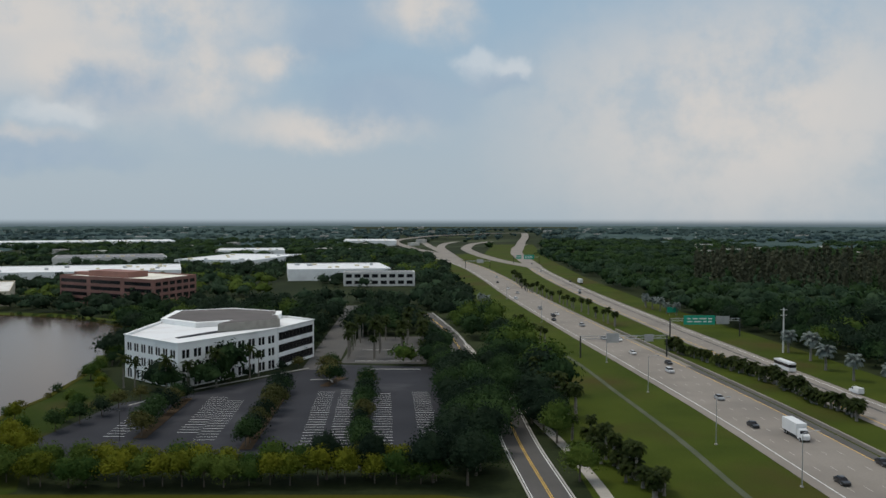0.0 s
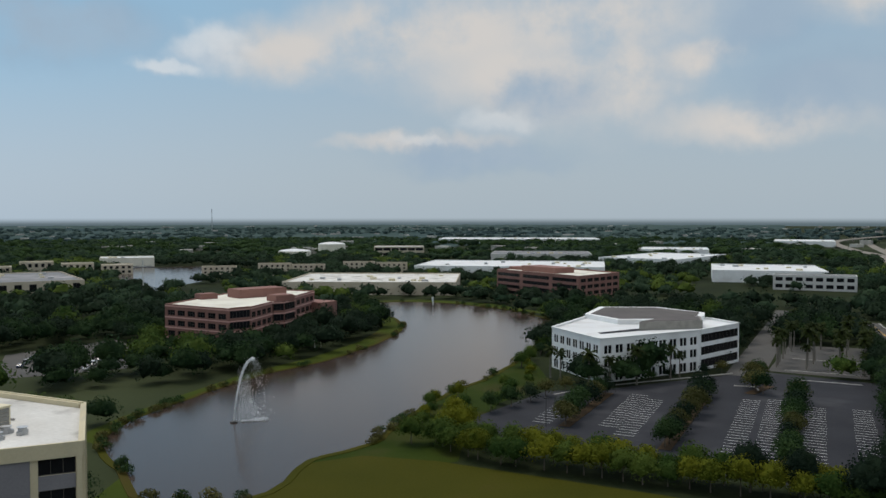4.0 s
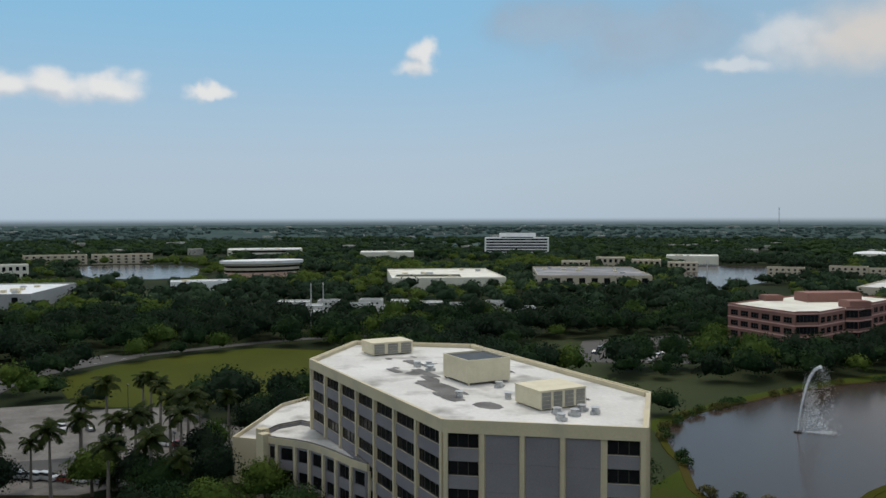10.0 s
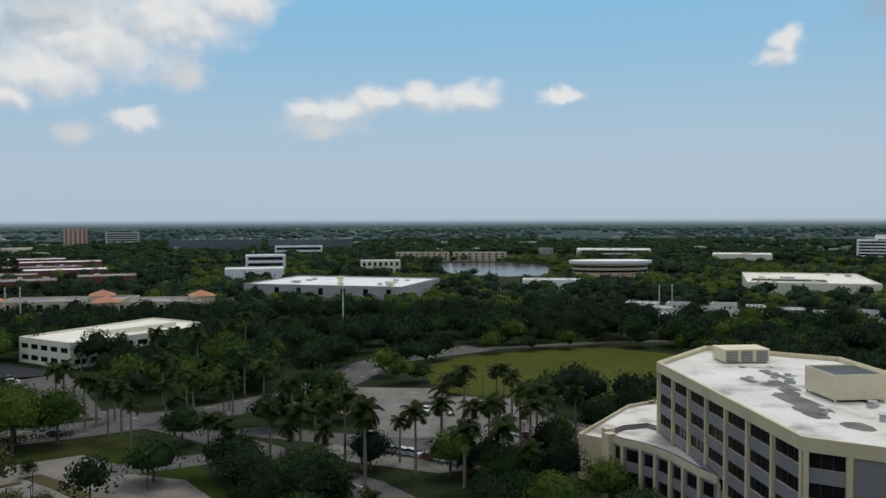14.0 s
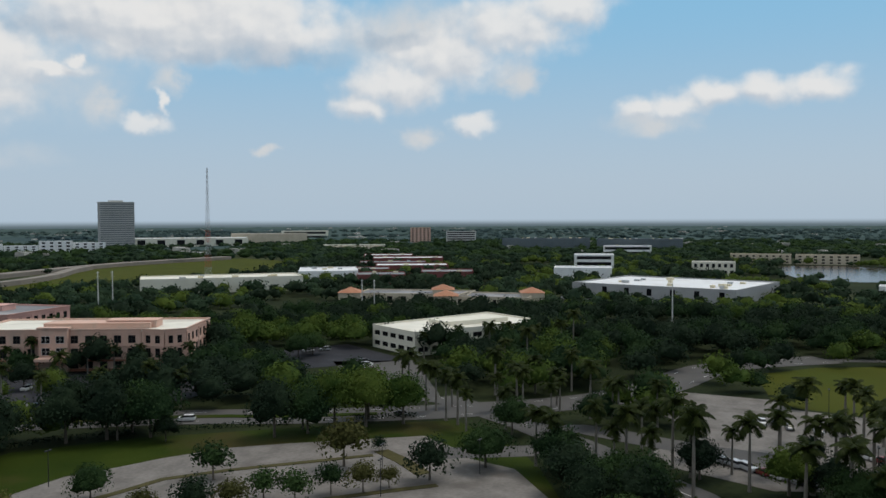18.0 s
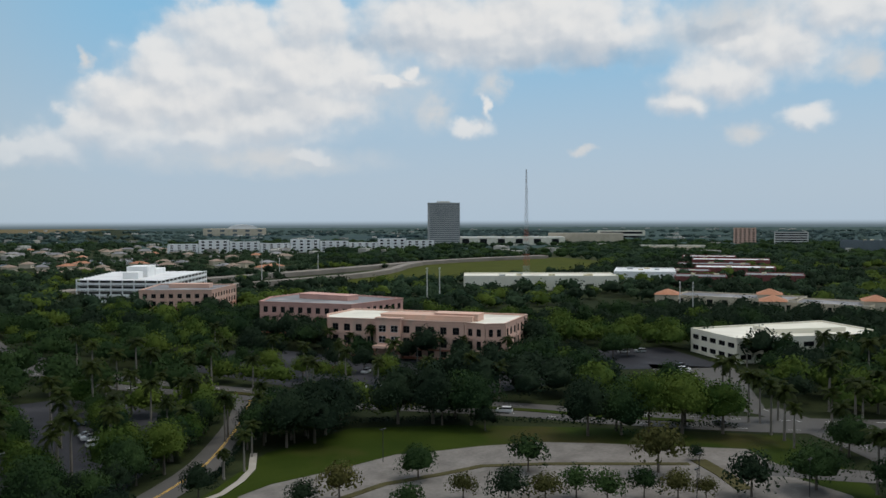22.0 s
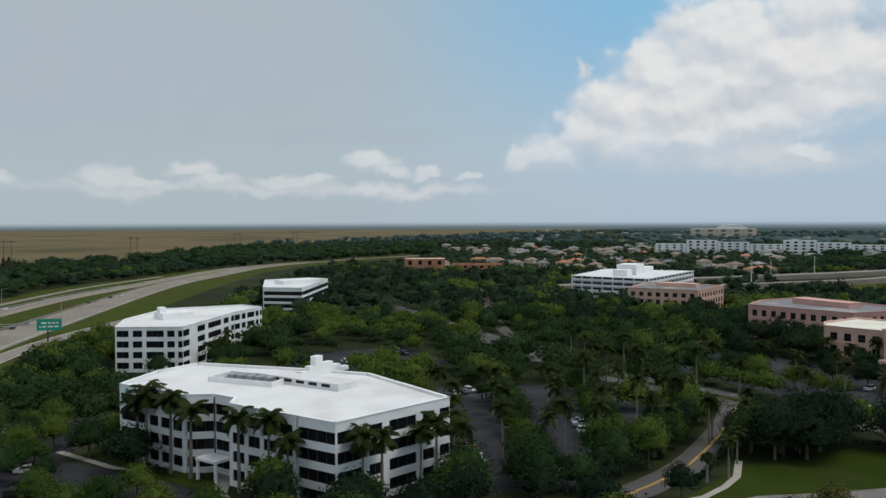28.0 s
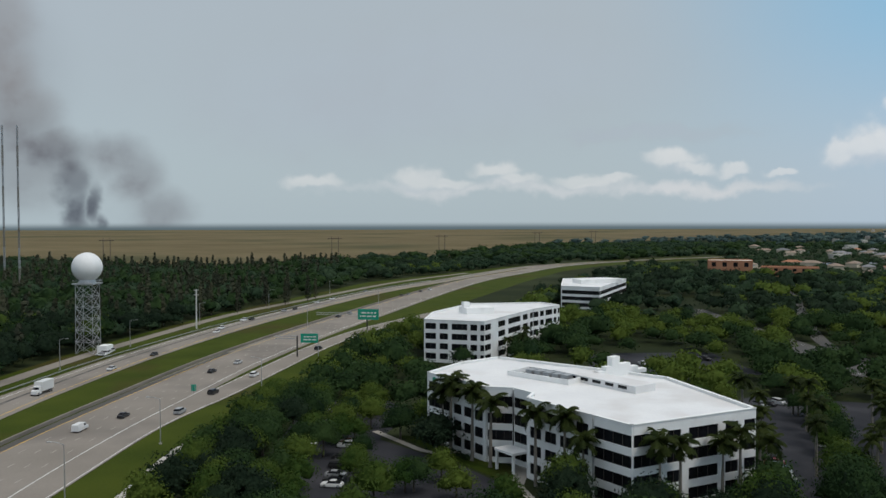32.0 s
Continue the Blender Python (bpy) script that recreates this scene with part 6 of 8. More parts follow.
def hip_house(name, label, x, y, w, d, h, wallmat, roofmat, yaw, category="house", rise=None):
    ob = thing(name, label, category, x, y, 0, yaw)
    bm = bmesh.new()
    box(bm, -w / 2, w / 2, -d / 2, d / 2, 0, h)
    part("wall", bm, M[wallmat], ob)
    bm = bmesh.new()
    rise = rise or d * 0.3
    o = 0.7
    e = max(0.3, w / 2 - d / 2)
    v = [bm.verts.new(q) for q in ((-w / 2 - o, -d / 2 - o, h), (w / 2 + o, -d / 2 - o, h), (w / 2 + o, d / 2 + o, h), (-w / 2 - o, d / 2 + o, h), (-e, 0, h + rise), (e, 0, h + rise))]
    for f in ((0, 1, 5, 4), (1, 2, 5), (2, 3, 4, 5), (3, 0, 4), (3, 2, 1, 0)):
        bm.faces.new([v[i] for i in f])
    part("roof", bm, M[roofmat], ob)
    return ob


# long grey store roofs with orange-tiled corner towers
for x, y, L, yaw in ((-478, -190, 70, 20), (-472, -138, 44, 28)):
    ob = far_block("store", "grey-roofed shop row with cream walls", x, y, L, 30, 8.5, "beige", "roof_grey", turn=-14, floors=1, bays=8, frac=0.4)
for x, y in ((-462, -222), (-498, -176), (-458, -160), (-492, -118)):
    hip_house("corner_pavilion", "cream corner pavilion with an orange tiled roof", x, y, 15, 13, 10, "beige", "orange_tile", 20, "pavilion", 3.0)
    clear([(x - 12, y - 12), (x + 12, y - 12), (x + 12, y + 12), (x - 12, y + 12)], 4)
# white low villas with arcades
rng = random.Random(11)
for k in range(16):
    u, v = k % 6, k // 6
    x, y = -420 - 26 * v + 6 * u - rng.uniform(0, 6), 132 + 21 * u + rng.uniform(-4, 4)
    ob = far_block("villa", "white low office villa with arched windows", x, y, rng.uniform(12, 18), 12, rng.uniform(4.2, 6.0), "pole", "roof_grey" if k % 3 else "roof_white", floors=1 + k % 2, bays=4, frac=0.4, turn=rng.uniform(-10, 10), category="villa")
# disc-shaped office with overhanging roof
ob = thing("office_building", "low oval office with a wide white roof", "office building", -768, 184)
for z0, z1, k, mt in ((0, 4.2, 0.9, "pink"), (4.2, 6.2, 0.88, "glass"), (6.2, 8.4, 0.9, "beige"), (8.4, 10.2, 0.88, "glass"), (10.2, 12.0, 0.92, "beige"), (12.0, 14.5, 1.0, "roof_white")):
    bm = bmesh.new()
    prism(bm, [(20 * k * math.cos(i * math.pi / 16), 38 * k * math.sin(i * math.pi / 16)) for i in range(32)], z0, z1 - 0.004)
    part("storey" if mt != "roof_white" else "roof", bm, M[mt], ob)
clear([(-690, 130), (-690, 225), (-800, 235), (-800, 140)])
# storage tank and small dome roof
for x, y, r, h in ((-701, 990, 19, 15), (-720, 930, 22, 7)):
    ob = thing("storage_tank", "white cylindrical storage tank with a domed top", "tank", x, y)
    bm = bmesh.new()
    prism(bm, [(r * math.cos(i * math.pi / 20), r * math.sin(i * math.pi / 20)) for i in range(40)], 0, h)
    part("shell", bm, M["ivory"], ob)
    bm = bmesh.new()
    tube(bm, [(0, 0, h), (0, 0, h + 1.4), (0, 0, h + 2.4), (0, 0, h + 3.0)], [r * 1.01, r * 0.8, r * 0.45, 0.3], 40)
    part("dome", bm, M["roof_white"], ob)
    clear([(x - r - 4, y - r - 25), (x + r + 20, y - r - 25), (x + r, y + r), (x - r, y + r)])
# suburban houses to the south-west
rng = random.Random(21)
HOMES = []
made = 0
while made < 85:
    az, r = radians(rng.uniform(140, 163)), 880 + 820 * rng.random() ** 1.1
    x, y = -r * math.sin(az), r * math.cos(az)
    if not free(np.array([[x, y]]))[0]:
        continue
    made += 1
    mt = rng.choice(("tan_roof", "tan_roof", "tan_roof", "tan_roof", "roof_grey", "roof_grey", "orange_tile"))
    hip_house("house", {"tan_roof": "cream house with a tan tiled roof", "orange_tile": "cream house with an orange tiled roof", "roof_grey": "pale house with a grey roof", "roof_ivory": "pale house with a white roof"}[mt], x, y, rng.uniform(14, 22), rng.uniform(10, 13), rng.uniform(3.2, 5.5), "beige", mt, rng.uniform(0, 180), rise=2.6)
    HOMES.append((x, y))
    clear([(x - 9, y - 9), (x + 22, y - 9), (x + 22, y + 26), (x - 9, y + 26)])
# scattered pale roofs towards the horizon
bm = bmesh.new()
for k in range(420):
    az, r = radians(rng.uniform(-26, 158)), 1250 + 3200 * rng.random() ** 1.3
    x, y = -r * math.sin(az), r * math.cos(az)
    if (-40 < x < 300 and y > 0):
        continue
    w, d, h = rng.uniform(9, 34), rng.uniform(8, 20), rng.uniform(5.5, 9.0)
    box(bm, -w / 2, w / 2, -d / 2, d / 2, 0, h, pose(x, y, 0, 0, 0, rng.uniform(0, 90)))
tagged(new("far_buildings", mesh_of("far_buildings", bm, M["far_wall"])), "scattered pale low roofs among far trees", "buildings", kind="stuff")

# car parks before the far buildings, with rows of parked cars
lots, far_cars = bmesh.new(), bmesh.new()
rng = random.Random(5)
for cx, cy, yaw, w, d in APRONS:
    m = pose(cx, cy, 0, 0, 0, yaw)
    box(lots, -w / 2, w / 2, -d / 2 - 24, -d / 2 - 2, -0.2, 0.05, m)
    for y in (-d / 2 - 6, -d / 2 - 19):
        x = -w / 2 + 3
        while x < w / 2 - 3:
            if rng.random() < 0.6:
                box(far_cars, x - 0.9, x + 0.9, y - 2.2, y + 2.2, 0.25, 0.95, m)
                box(far_cars, x - 0.8, x + 0.8, y - 1.2, y + 1.0, 0.95, 1.5, m, 1)
            x += 2.8
tagged(new("far_car_parks", mesh_of("far_car_parks", lots, M["asphalt"])), "asphalt car parks before far buildings", "car park", kind="stuff")
tagged(new("far_parked_cars", mesh_of("far_parked_cars", far_cars, [CAR_PAINTS[4], M["glass"]])), "rows of small parked cars before far buildings", "cars", kind="stuff")
SUBURB = [(-r * math.sin(radians(a)), r * math.cos(radians(a))) for r, a in ((870, 139), (870, 150), (870, 163), (1720, 163), (1720, 150), (1720, 139))]
clear(SUBURB)

# ---- trees ----
rs = np.random.RandomState(3)


def leaf_quads(centres, radii, per, size, flat=1.0, lift=0.25, up=0.3):
    """Small leafy quads over the surface of clumps; returns vertices and quads."""
    centres, radii = np.repeat(np.asarray(centres, float), per, 0), np.repeat(np.asarray(radii, float), per, 0)
    n = len(centres)
    d = rs.normal(size=(n, 3))
    d[:, 2] += lift
    d /= np.linalg.norm(d, axis=1, keepdims=True)
    if radii.ndim == 1:
        radii = radii[:, None] * np.array([1.0, 1.0, flat])
    p = centres + d * radii * rs.uniform(0.70, 1.10, (n, 1))
    nrm = d + 0.30 * rs.normal(size=(n, 3))
    nrm /= np.linalg.norm(nrm, axis=1, keepdims=True)
    t = np.cross(nrm, rs.normal(size=(n, 3)))
    t /= np.maximum(np.linalg.norm(t, axis=1, keepdims=True), 1e-6)
    b = np.cross(nrm, t)
    s = size * rs.uniform(0.6, 1.35, (n, 1))
    k = rs.uniform(0.45, 0.9, (n, 1))
    v = np.stack([p - t * s, p - b * s * k + nrm * s * 0.15, p + t * s, p + b * s * k + nrm * s * 0.1], 1).reshape(-1, 3)
    soft = 0.6 * d + 0.5 * nrm + np.array([0, 0, up])
    soft /= np.linalg.norm(soft, axis=1, keepdims=True)
    return v, np.arange(n * 4).reshape(n, 4), np.repeat(soft, 4, 0)


def crown_shape(h, w, clumps, base=0.35, kind="dome"):
    """Clump centres and sizes of a crown."""
    c, r = [], []
    for k in range(clumps):
        a = 2.399 * k + rs.uniform(-0.4, 0.4)
        f = math.sqrt((k + 0.5) / clumps)
        if kind == "dome":
            z = h * (base + (1 - base) * (0.86 - 0.55 * f * f)) + rs.uniform(-0.06, 0.06) * h
            q = w / 2 * 0.70 * f
            size = w * rs.uniform(0.19, 0.28)
        else:
            z = h * (base + (1 - base) * (k + 0.5) / clumps)
            q = w / 2 * 0.6 * (1.05 - (k + 0.5) / clumps) * rs.uniform(0.3, 1.0)
            size = w * rs.uniform(0.16, 0.26) * (1.2 - 0.7 * k / clumps)
        c.append((q * math.cos(a), q * math.sin(a), z))
        r.append(size)
    return c, r


def core_quads(centres, radii, flat=0.75, na=12, ne=5, fill=0.74):
    """The dense inside of a crown: a lumpy shell that follows its clumps, under the outer leaves."""
    C, Rr = np.asarray(centres, float), np.asarray(radii, float)
    mid = np.array([0.0, 0.0, C[:, 2].mean() - 0.25 * Rr.mean()])
    el = np.radians(np.linspace(-38, 86, ne + 1))
    az = np.arange(na + 1) * 2 * math.pi / na
    d = np.stack([np.cos(el)[:, None] * np.cos(az)[None], np.cos(el)[:, None] * np.sin(az)[None], np.repeat(np.sin(el)[:, None], na + 1, 1)], -1)
    k = np.array([1.0, 1.0, 1.0 / flat])
    o, w = (mid - C) * k, d * k
    a = (w * w).sum(-1)[..., None]
    b = (w[:, :, None, :] * o[None, None]).sum(-1)
    q = b * b - a * ((o * o).sum(-1) - Rr ** 2)[None, None]
    far = np.where(q > 0, (-b + np.sqrt(np.maximum(q, 0))) / a, 0.0).max(-1)
    far = np.maximum(far, 0.45 * Rr.mean()) * fill * rs.uniform(0.72, 1.12, far.shape)
    far[:, -1] = far[:, 0]
    p = mid + d * far[..., None]
    nrm = d + np.array([0, 0, 0.15]) + 0.42 * rs.normal(size=d.shape)
    nrm[:, -1] = nrm[:, 0]
    nrm /= np.linalg.norm(nrm, axis=-1, keepdims=True)
    pick = lambda g: np.stack([g[:-1, :-1], g[:-1, 1:], g[1:, 1:], g[1:, :-1]], 2).reshape(-1, 3)
    return pick(p), pick(nrm)


def trunk_bm(h, r, centres, limbs=5, lean=0.0):
    bm = bmesh.new()
    top = h * 0.5
    tube(bm, [(0, 0, -0.1), (lean * 0.3, 0, top * 0.5), (lean, 0, top)], [r * 1.25, r * 0.9, r * 0.65], 7)
    step = max(1, len(centres) // limbs)
    for c in centres[::step]:
        tube(bm, [(lean * 0.7, 0, top * 0.8), (c[0] * 0.5, c[1] * 0.5, (top + c[2]) / 2), (c[0] * 0.9, c[1] * 0.9, c[2])], [r * 0.5, r * 0.33, r * 0.12], 5, False)
    return bm


def tree_kind(name, label, h, w, clumps, per, size, leaf, base=0.3, kind="dome", bark="bark", r=0.28, flat=0.75, fill=0.72):
    c, rad = crown_shape(h, w, clumps, base, kind)
    v, q, nv = leaf_quads(c, rad, per, size, flat)
    if kind == "dome":
        cv, cn = core_quads(c, rad, flat, 12, 6, fill)
        v, nv = np.concatenate([v, cv]), np.concatenate([nv, cn])
        q = np.arange(len(v)).reshape(-1, 4)
    ob = thing(name, label, "tree")
    part("trunk", trunk_bm(h, r, c), M[bark], ob)
    cr = new("crown", raw_mesh("crown", v, q, [M[leaf]], None, nv))
    cr.parent = ob
    return ob


KINDS = dict(
    oak=[tree_kind("oak_tree", "dark green broad-crowned oak on grass", 10.6, 13.5, 20, 105, 0.28, "leaf_dark", 0.18, flat=0.66), tree_kind("oak_tree", "dark green low spreading oak", 9.8, 14.5, 22, 100, 0.28, "leaf", 0.18, flat=0.62), tree_kind("oak_tree", "rounded dark oak among others", 11.4, 12.5, 18, 108, 0.28, "leaf_dark", 0.2, flat=0.7)],
    green=[tree_kind("shade_tree", "fresh green rounded shade tree", 8.8, 10.5, 14, 105, 0.25, "leaf_bright", 0.2, flat=0.68), tree_kind("shade_tree", "green shade tree with an open crown", 9.2, 11.5, 15, 105, 0.25, "leaf", 0.22, flat=0.68), tree_kind("shade_tree", "bright green broad shade tree", 10.6, 12.5, 16, 105, 0.27, "leaf_bright", 0.2)],
    small=[tree_kind("small_tree", "small olive-green car park tree", 4.6, 6.2, 15, 60, 0.21, "leaf_rust", 0.28, r=0.13, flat=0.8, fill=0.5), tree_kind("small_tree", "small green bushy car park tree", 4.8, 6.2, 16, 60, 0.21, "leaf", 0.24, r=0.13, flat=0.8, fill=0.5), tree_kind("small_tree", "small dark bushy car park tree", 4.5, 6.4, 16, 60, 0.21, "leaf_dark", 0.22, r=0.13, flat=0.8, fill=0.5)],
    hedge=[tree_kind("hedge_tree", "dense yellow-green ficus in a hedge row", 6.8, 8.0, 14, 85, 0.22, "leaf_yellow", 0.22, r=0.12), tree_kind("hedge_tree", "dense green ficus in a hedge row", 6.4, 7.8, 14, 85, 0.22, "leaf_bright", 0.22, r=0.12)],
    pine=[tree_kind("casuarina", "tall feathery dark casuarina", 17, 6, 16, 30, 0.6, "leaf_pine", 0.15, "cone", r=0.25, flat=1.3)],
)
TREES = dict((k, 0) for k in KINDS)
USED = set()


def plant(kind, x, y, scale=1.0, variant=None):
    """One tree as a thing; the first of a kind takes the place of its model."""
    pool = KINDS[kind]
    if x < -99 and 100 < y < 171:
        return None
    i = rs.randint(len(pool)) if variant is None else variant
    ob = pool[i]
    m = pose(x, y, 0, 0, 0, rs.uniform(0, 360)) @ Matrix.Diagonal((scale * rs.uniform(0.9, 1.1), scale * rs.uniform(0.9, 1.1), scale * rs.uniform(0.88, 1.12), 1))
    if ob not in USED:
        USED.add(ob)
        ob.matrix_basis = m
        TREES[kind] += 1
        return ob
    made = copy_thing(ob, Matrix.Identity(4))
    made.matrix_basis = m
    TREES[kind] += 1
    return made


def palm_kind(name, label, h, fronds, length_f, mat="frond", droop=1.0, split=False, trunk_r=0.28, shaft=True, leaflets=14, up=0.5):
    ob = thing(name, label, "palm tree")
    bm = bmesh.new()
    tube(bm, [(0, 0, -0.1), (0.02, 0, 0.6), (0.05, 0, h * 0.45), (0.1, 0, h * 0.8), (0.1, 0, h)], [trunk_r * 1.5, trunk_r * 1.15, trunk_r * 1.1, trunk_r * 0.8, trunk_r * 0.7], 8)
    part("trunk", bm, M["palm_bark"], ob)
    z = h
    if shaft:
        bm = bmesh.new()
        tube(bm, [(0.1, 0, h), (0.1, 0, h + 0.9), (0.1, 0, h + 1.7)], [trunk_r * 0.8, trunk_r * 0.7, trunk_r * 0.3], 8)
        part("crownshaft", bm, M["palm_green"], ob)
        z = h + 1.5
    allv, allq, count = [], [], 0
    for k in range(fronds):
        a = 2.399 * k + rs.uniform(-0.25, 0.25)
        e = up + 0.95 * (1 - k / fronds) - 0.75 * (k / fronds) + rs.uniform(-0.1, 0.1)
        L = length_f * rs.uniform(0.88, 1.08)
        pts, p, ang = [], np.array([0.1, 0.0, z]), e
        for s in range(7):
            pts.append(p.copy())
            p = p + L / 6 * np.array([math.cos(ang) * math.cos(a), math.cos(ang) * math.sin(a), math.sin(ang)])
            ang -= 0.30 * droop
        pts = np.array(pts)
        side = np.array([-math.sin(a), math.cos(a), 0.0])
        v, q, n = [], [], 0
        for j in range(leaflets):
            t = 0.10 + 0.88 * j / (leaflets - 1)
            i = min(int(t * 6), 5)
            c = pts[i] + (pts[i + 1] - pts[i]) * (t * 6 - i)
            along = (pts[i + 1] - pts[i]) / np.linalg.norm(pts[i + 1] - pts[i])
            ll = L * 0.31 * math.sin(math.pi * (0.12 + 0.80 * t)) + 0.1
            for sg in (-1, 1):
                tip = c + side * sg * ll * 0.86 + along * ll * 0.55 - np.array([0, 0, ll * (0.35 + 0.35 * rs.rand())])
                w = along * L * 0.058
                v += [c - w, c + w, tip + w * 0.25, tip - w * 0.25]
                q.append((n, n + 1, n + 2, n + 3))
                n += 4
        for i in range(6):
            w = side * 0.05
            v += [pts[i] - w, pts[i] + w, pts[i + 1] + w * 0.8, pts[i + 1] - w * 0.8]
            q.append((n, n + 1, n + 2, n + 3))
            n += 4
        if split:
            f = new("frond", raw_mesh("frond", v, q, [M[mat]]))
            f.parent = ob
        else:
            allv += v
            allq += [tuple(c + count for c in r) for r in q]
            count += n
    if not split:
        f = new("crown", raw_mesh("crown", allv, allq, [M[mat]]))
        f.parent = ob
    return ob


KINDS["royal"] = [palm_kind("royal_palm", "tall royal palm with a pale trunk", 11.5, 15, 3.9, split=True), palm_kind("royal_palm", "tall royal palm with a pale trunk", 10.0, 14, 3.7, split=True)]
KINDS["royal_far"] = [palm_kind("royal_palm", "tall royal palm with a pale trunk", 10.5, 14, 3.7), palm_kind("royal_palm", "slender royal palm with thin trunk", 9.0, 13, 3.4)]
KINDS["sabal"] = [palm_kind("cabbage_palm", "short cabbage palm with a round crown", 4.6, 18, 2.0, droop=1.3, shaft=False, up=0.7), palm_kind("cabbage_palm", "cabbage palm with a dark crown", 5.6, 18, 2.1, droop=1.3, shaft=False, up=0.7)]
KINDS["sabal_low"] = [palm_kind("cabbage_palm", "low bushy cabbage palm with a round crown", 2.2, 20, 2.3, droop=1.2, shaft=False, up=0.8), palm_kind("cabbage_palm", "low dark cabbage palm on grass", 3.0, 20, 2.2, droop=1.2, shaft=False, up=0.7)]
KINDS["silver"] = [palm_kind("silver_palm", "silver-green palm with a round crown", 5.0, 20, 3.0, "frond_silver", 1.1, shaft=False, up=0.8)]
KINDS["date"] = [palm_kind("date_palm", "bushy date palm with arching fronds", 3.2, 22, 3.6, droop=0.8, trunk_r=0.4, shaft=False, up=0.6, leaflets=13)]
TREES.update((k, 0) for k in KINDS)


def row(kind, pts, gap, jitter=1.0, scale=1.0, spread=0.15):
    for p in smooth_line([(x, y, 0) for x, y in pts], gap):
        plant(kind, p.x + rs.uniform(-jitter, jitter), p.y + rs.uniform(-jitter, jitter), scale * rs.uniform(1 - spread, 1 + spread))


# hedge before the north-west car park, and trees in its islands
row("hedge", [(-96, 176), (-84, 170), (-60, 169), (-30, 170), (-2, 172)], 4.2, 0.9, 1.0, 0.12)
row("hedge", [(-95, 183), (-70, 175), (-40, 175.5), (-8, 177)], 5.0, 1.0, 0.95, 0.15)
row("hedge", [(-104, 168), (-97, 178), (-94, 190), (-102, 196)], 6.0, 2.0, 0.9)
for x, y, z in ((-24, 174, 0.8), (-15, 175, 0.75), (-2, 172, 0.95), (5, 170, 0.9), (8, 180, 0.8)):
    plant("oak", x, y, z)
row("small", [(-75, 208), (-77, 250)], 6.0, 0.8, 1.25)
row("small", [(-46, 198), (-49, 262)], 6.0, 1.0, 1.3)
row("small", [(-19, 192), (-24, 268)], 6.0, 0.8, 1.2)
row("small", [(-36, 270), (-40, 300)], 6.0, 2.0, 1.3)
row("small", [(-96, 214), (-92, 238), (-88, 248)], 7.0, 1.5, 1.1)
row("oak", [(3, 182), (4, 210), (3, 240), (1, 280), (-2, 320), (-4, 360)], 9.0, 1.5, 0.8)
row("green", [(9, 190), (9, 218), (7, 250), (4, 290)], 11.0, 1.5, 0.7)
row("royal_far", [(-36, 322), (-36, 378)], 8.0, 1.0, 0.9)
row("royal_far", [(-26, 322), (-26, 378)], 8.0, 1.0, 0.9)
row("royal_far", [(-16, 322), (-16, 378)], 8.0, 1.0, 0.9)
row("royal_far", [(-8, 318), (-9, 380)], 8.0, 1.0, 0.9)
row("small", [(-56, 318), (-58, 420)], 7.0, 2.0, 1.5)
row("small", [(-36, 392), (-40, 470)], 7.0, 2.0, 1.5)
for x, y, k in ((-84, 257, 1.0), (-101, 268, 0.9), (-72, 269, 0.95), (-64, 281, 0.8), (-96, 264, 0.8)):
    plant("royal_far", x, y, k)
row("royal_far", [(-78, 262), (-62, 288)], 16.0, 1.0, 0.7)
row("small", [(-70, 276), (-52, 304)], 9.0, 1.0, 0.8)
row("green", [(-116, 282), (-119, 298), (-122, 316)], 7.0, 1.5, 0.6)
row("hedge", [(-104, 256), (-110, 268), (-113, 280)], 6.0, 1.5, 0.5)
row("hedge", [(-107, 190), (-113, 208), (-114, 226)], 6.0, 2.0, 0.62)
row("hedge", [(-99, 192), (-103, 212), (-100, 230), (-106, 244)], 7.0, 2.0, 0.6)
# trees along the local road and verge
row("sabal", [(28, 262), (31, 248), (33, 236), (35, 226)], 4.0, 1.5, 1.35)
row("sabal", [(36, 410), (38, 385), (43, 368)], 5.0, 1.5, 1.2)
row("sabal", [(33, 206), (36, 196), (38, 184), (40, 172), (42, 160)], 4.5, 2.0, 1.1)
row("sabal_low", [(36, 200), (38, 188), (41, 176), (44, 164)], 3.0, 2.2, 1.1)
row("sabal_low", [(33, 198), (36, 186), (39, 174), (41, 162)], 3.4, 1.8, 1.0)
row("oak", [(30, 226), (27, 252), (23, 272), (20, 300)], 10.0, 2.0, 0.7)
row("oak", [(12, 208), (11.5, 226), (10, 250), (6, 280)], 8.0, 0.8, 1.05, 0.08)
row("oak", [(24, 212), (23, 236), (20, 262), (16, 292)], 9.5, 1.5, 0.85)
row("silver", [(20, 430), (26, 480), (22, 520)], 10.0, 2.0, 1.0)
# palms in the median and on the far verge
row("sabal_low", [(93, 346), (99, 315), (105, 292), (108, 262), (110, 238), (111, 226)], 2.5, 1.5, 1.25)
row("sabal", [(62, 620), (78, 500), (86, 420)], 9.0, 1.5, 1.1)
row("sabal", [(64, 760), (60, 690), (62, 620)], 9.0, 2.0, 1.2)
row("silver", [(139, 340), (138, 320), (137, 300), (137, 280), (138, 264)], 11.0, 1.5, 1.25)
row("silver", [(122, 520), (124, 490), (128, 470)], 8.0, 1.5, 1.1)
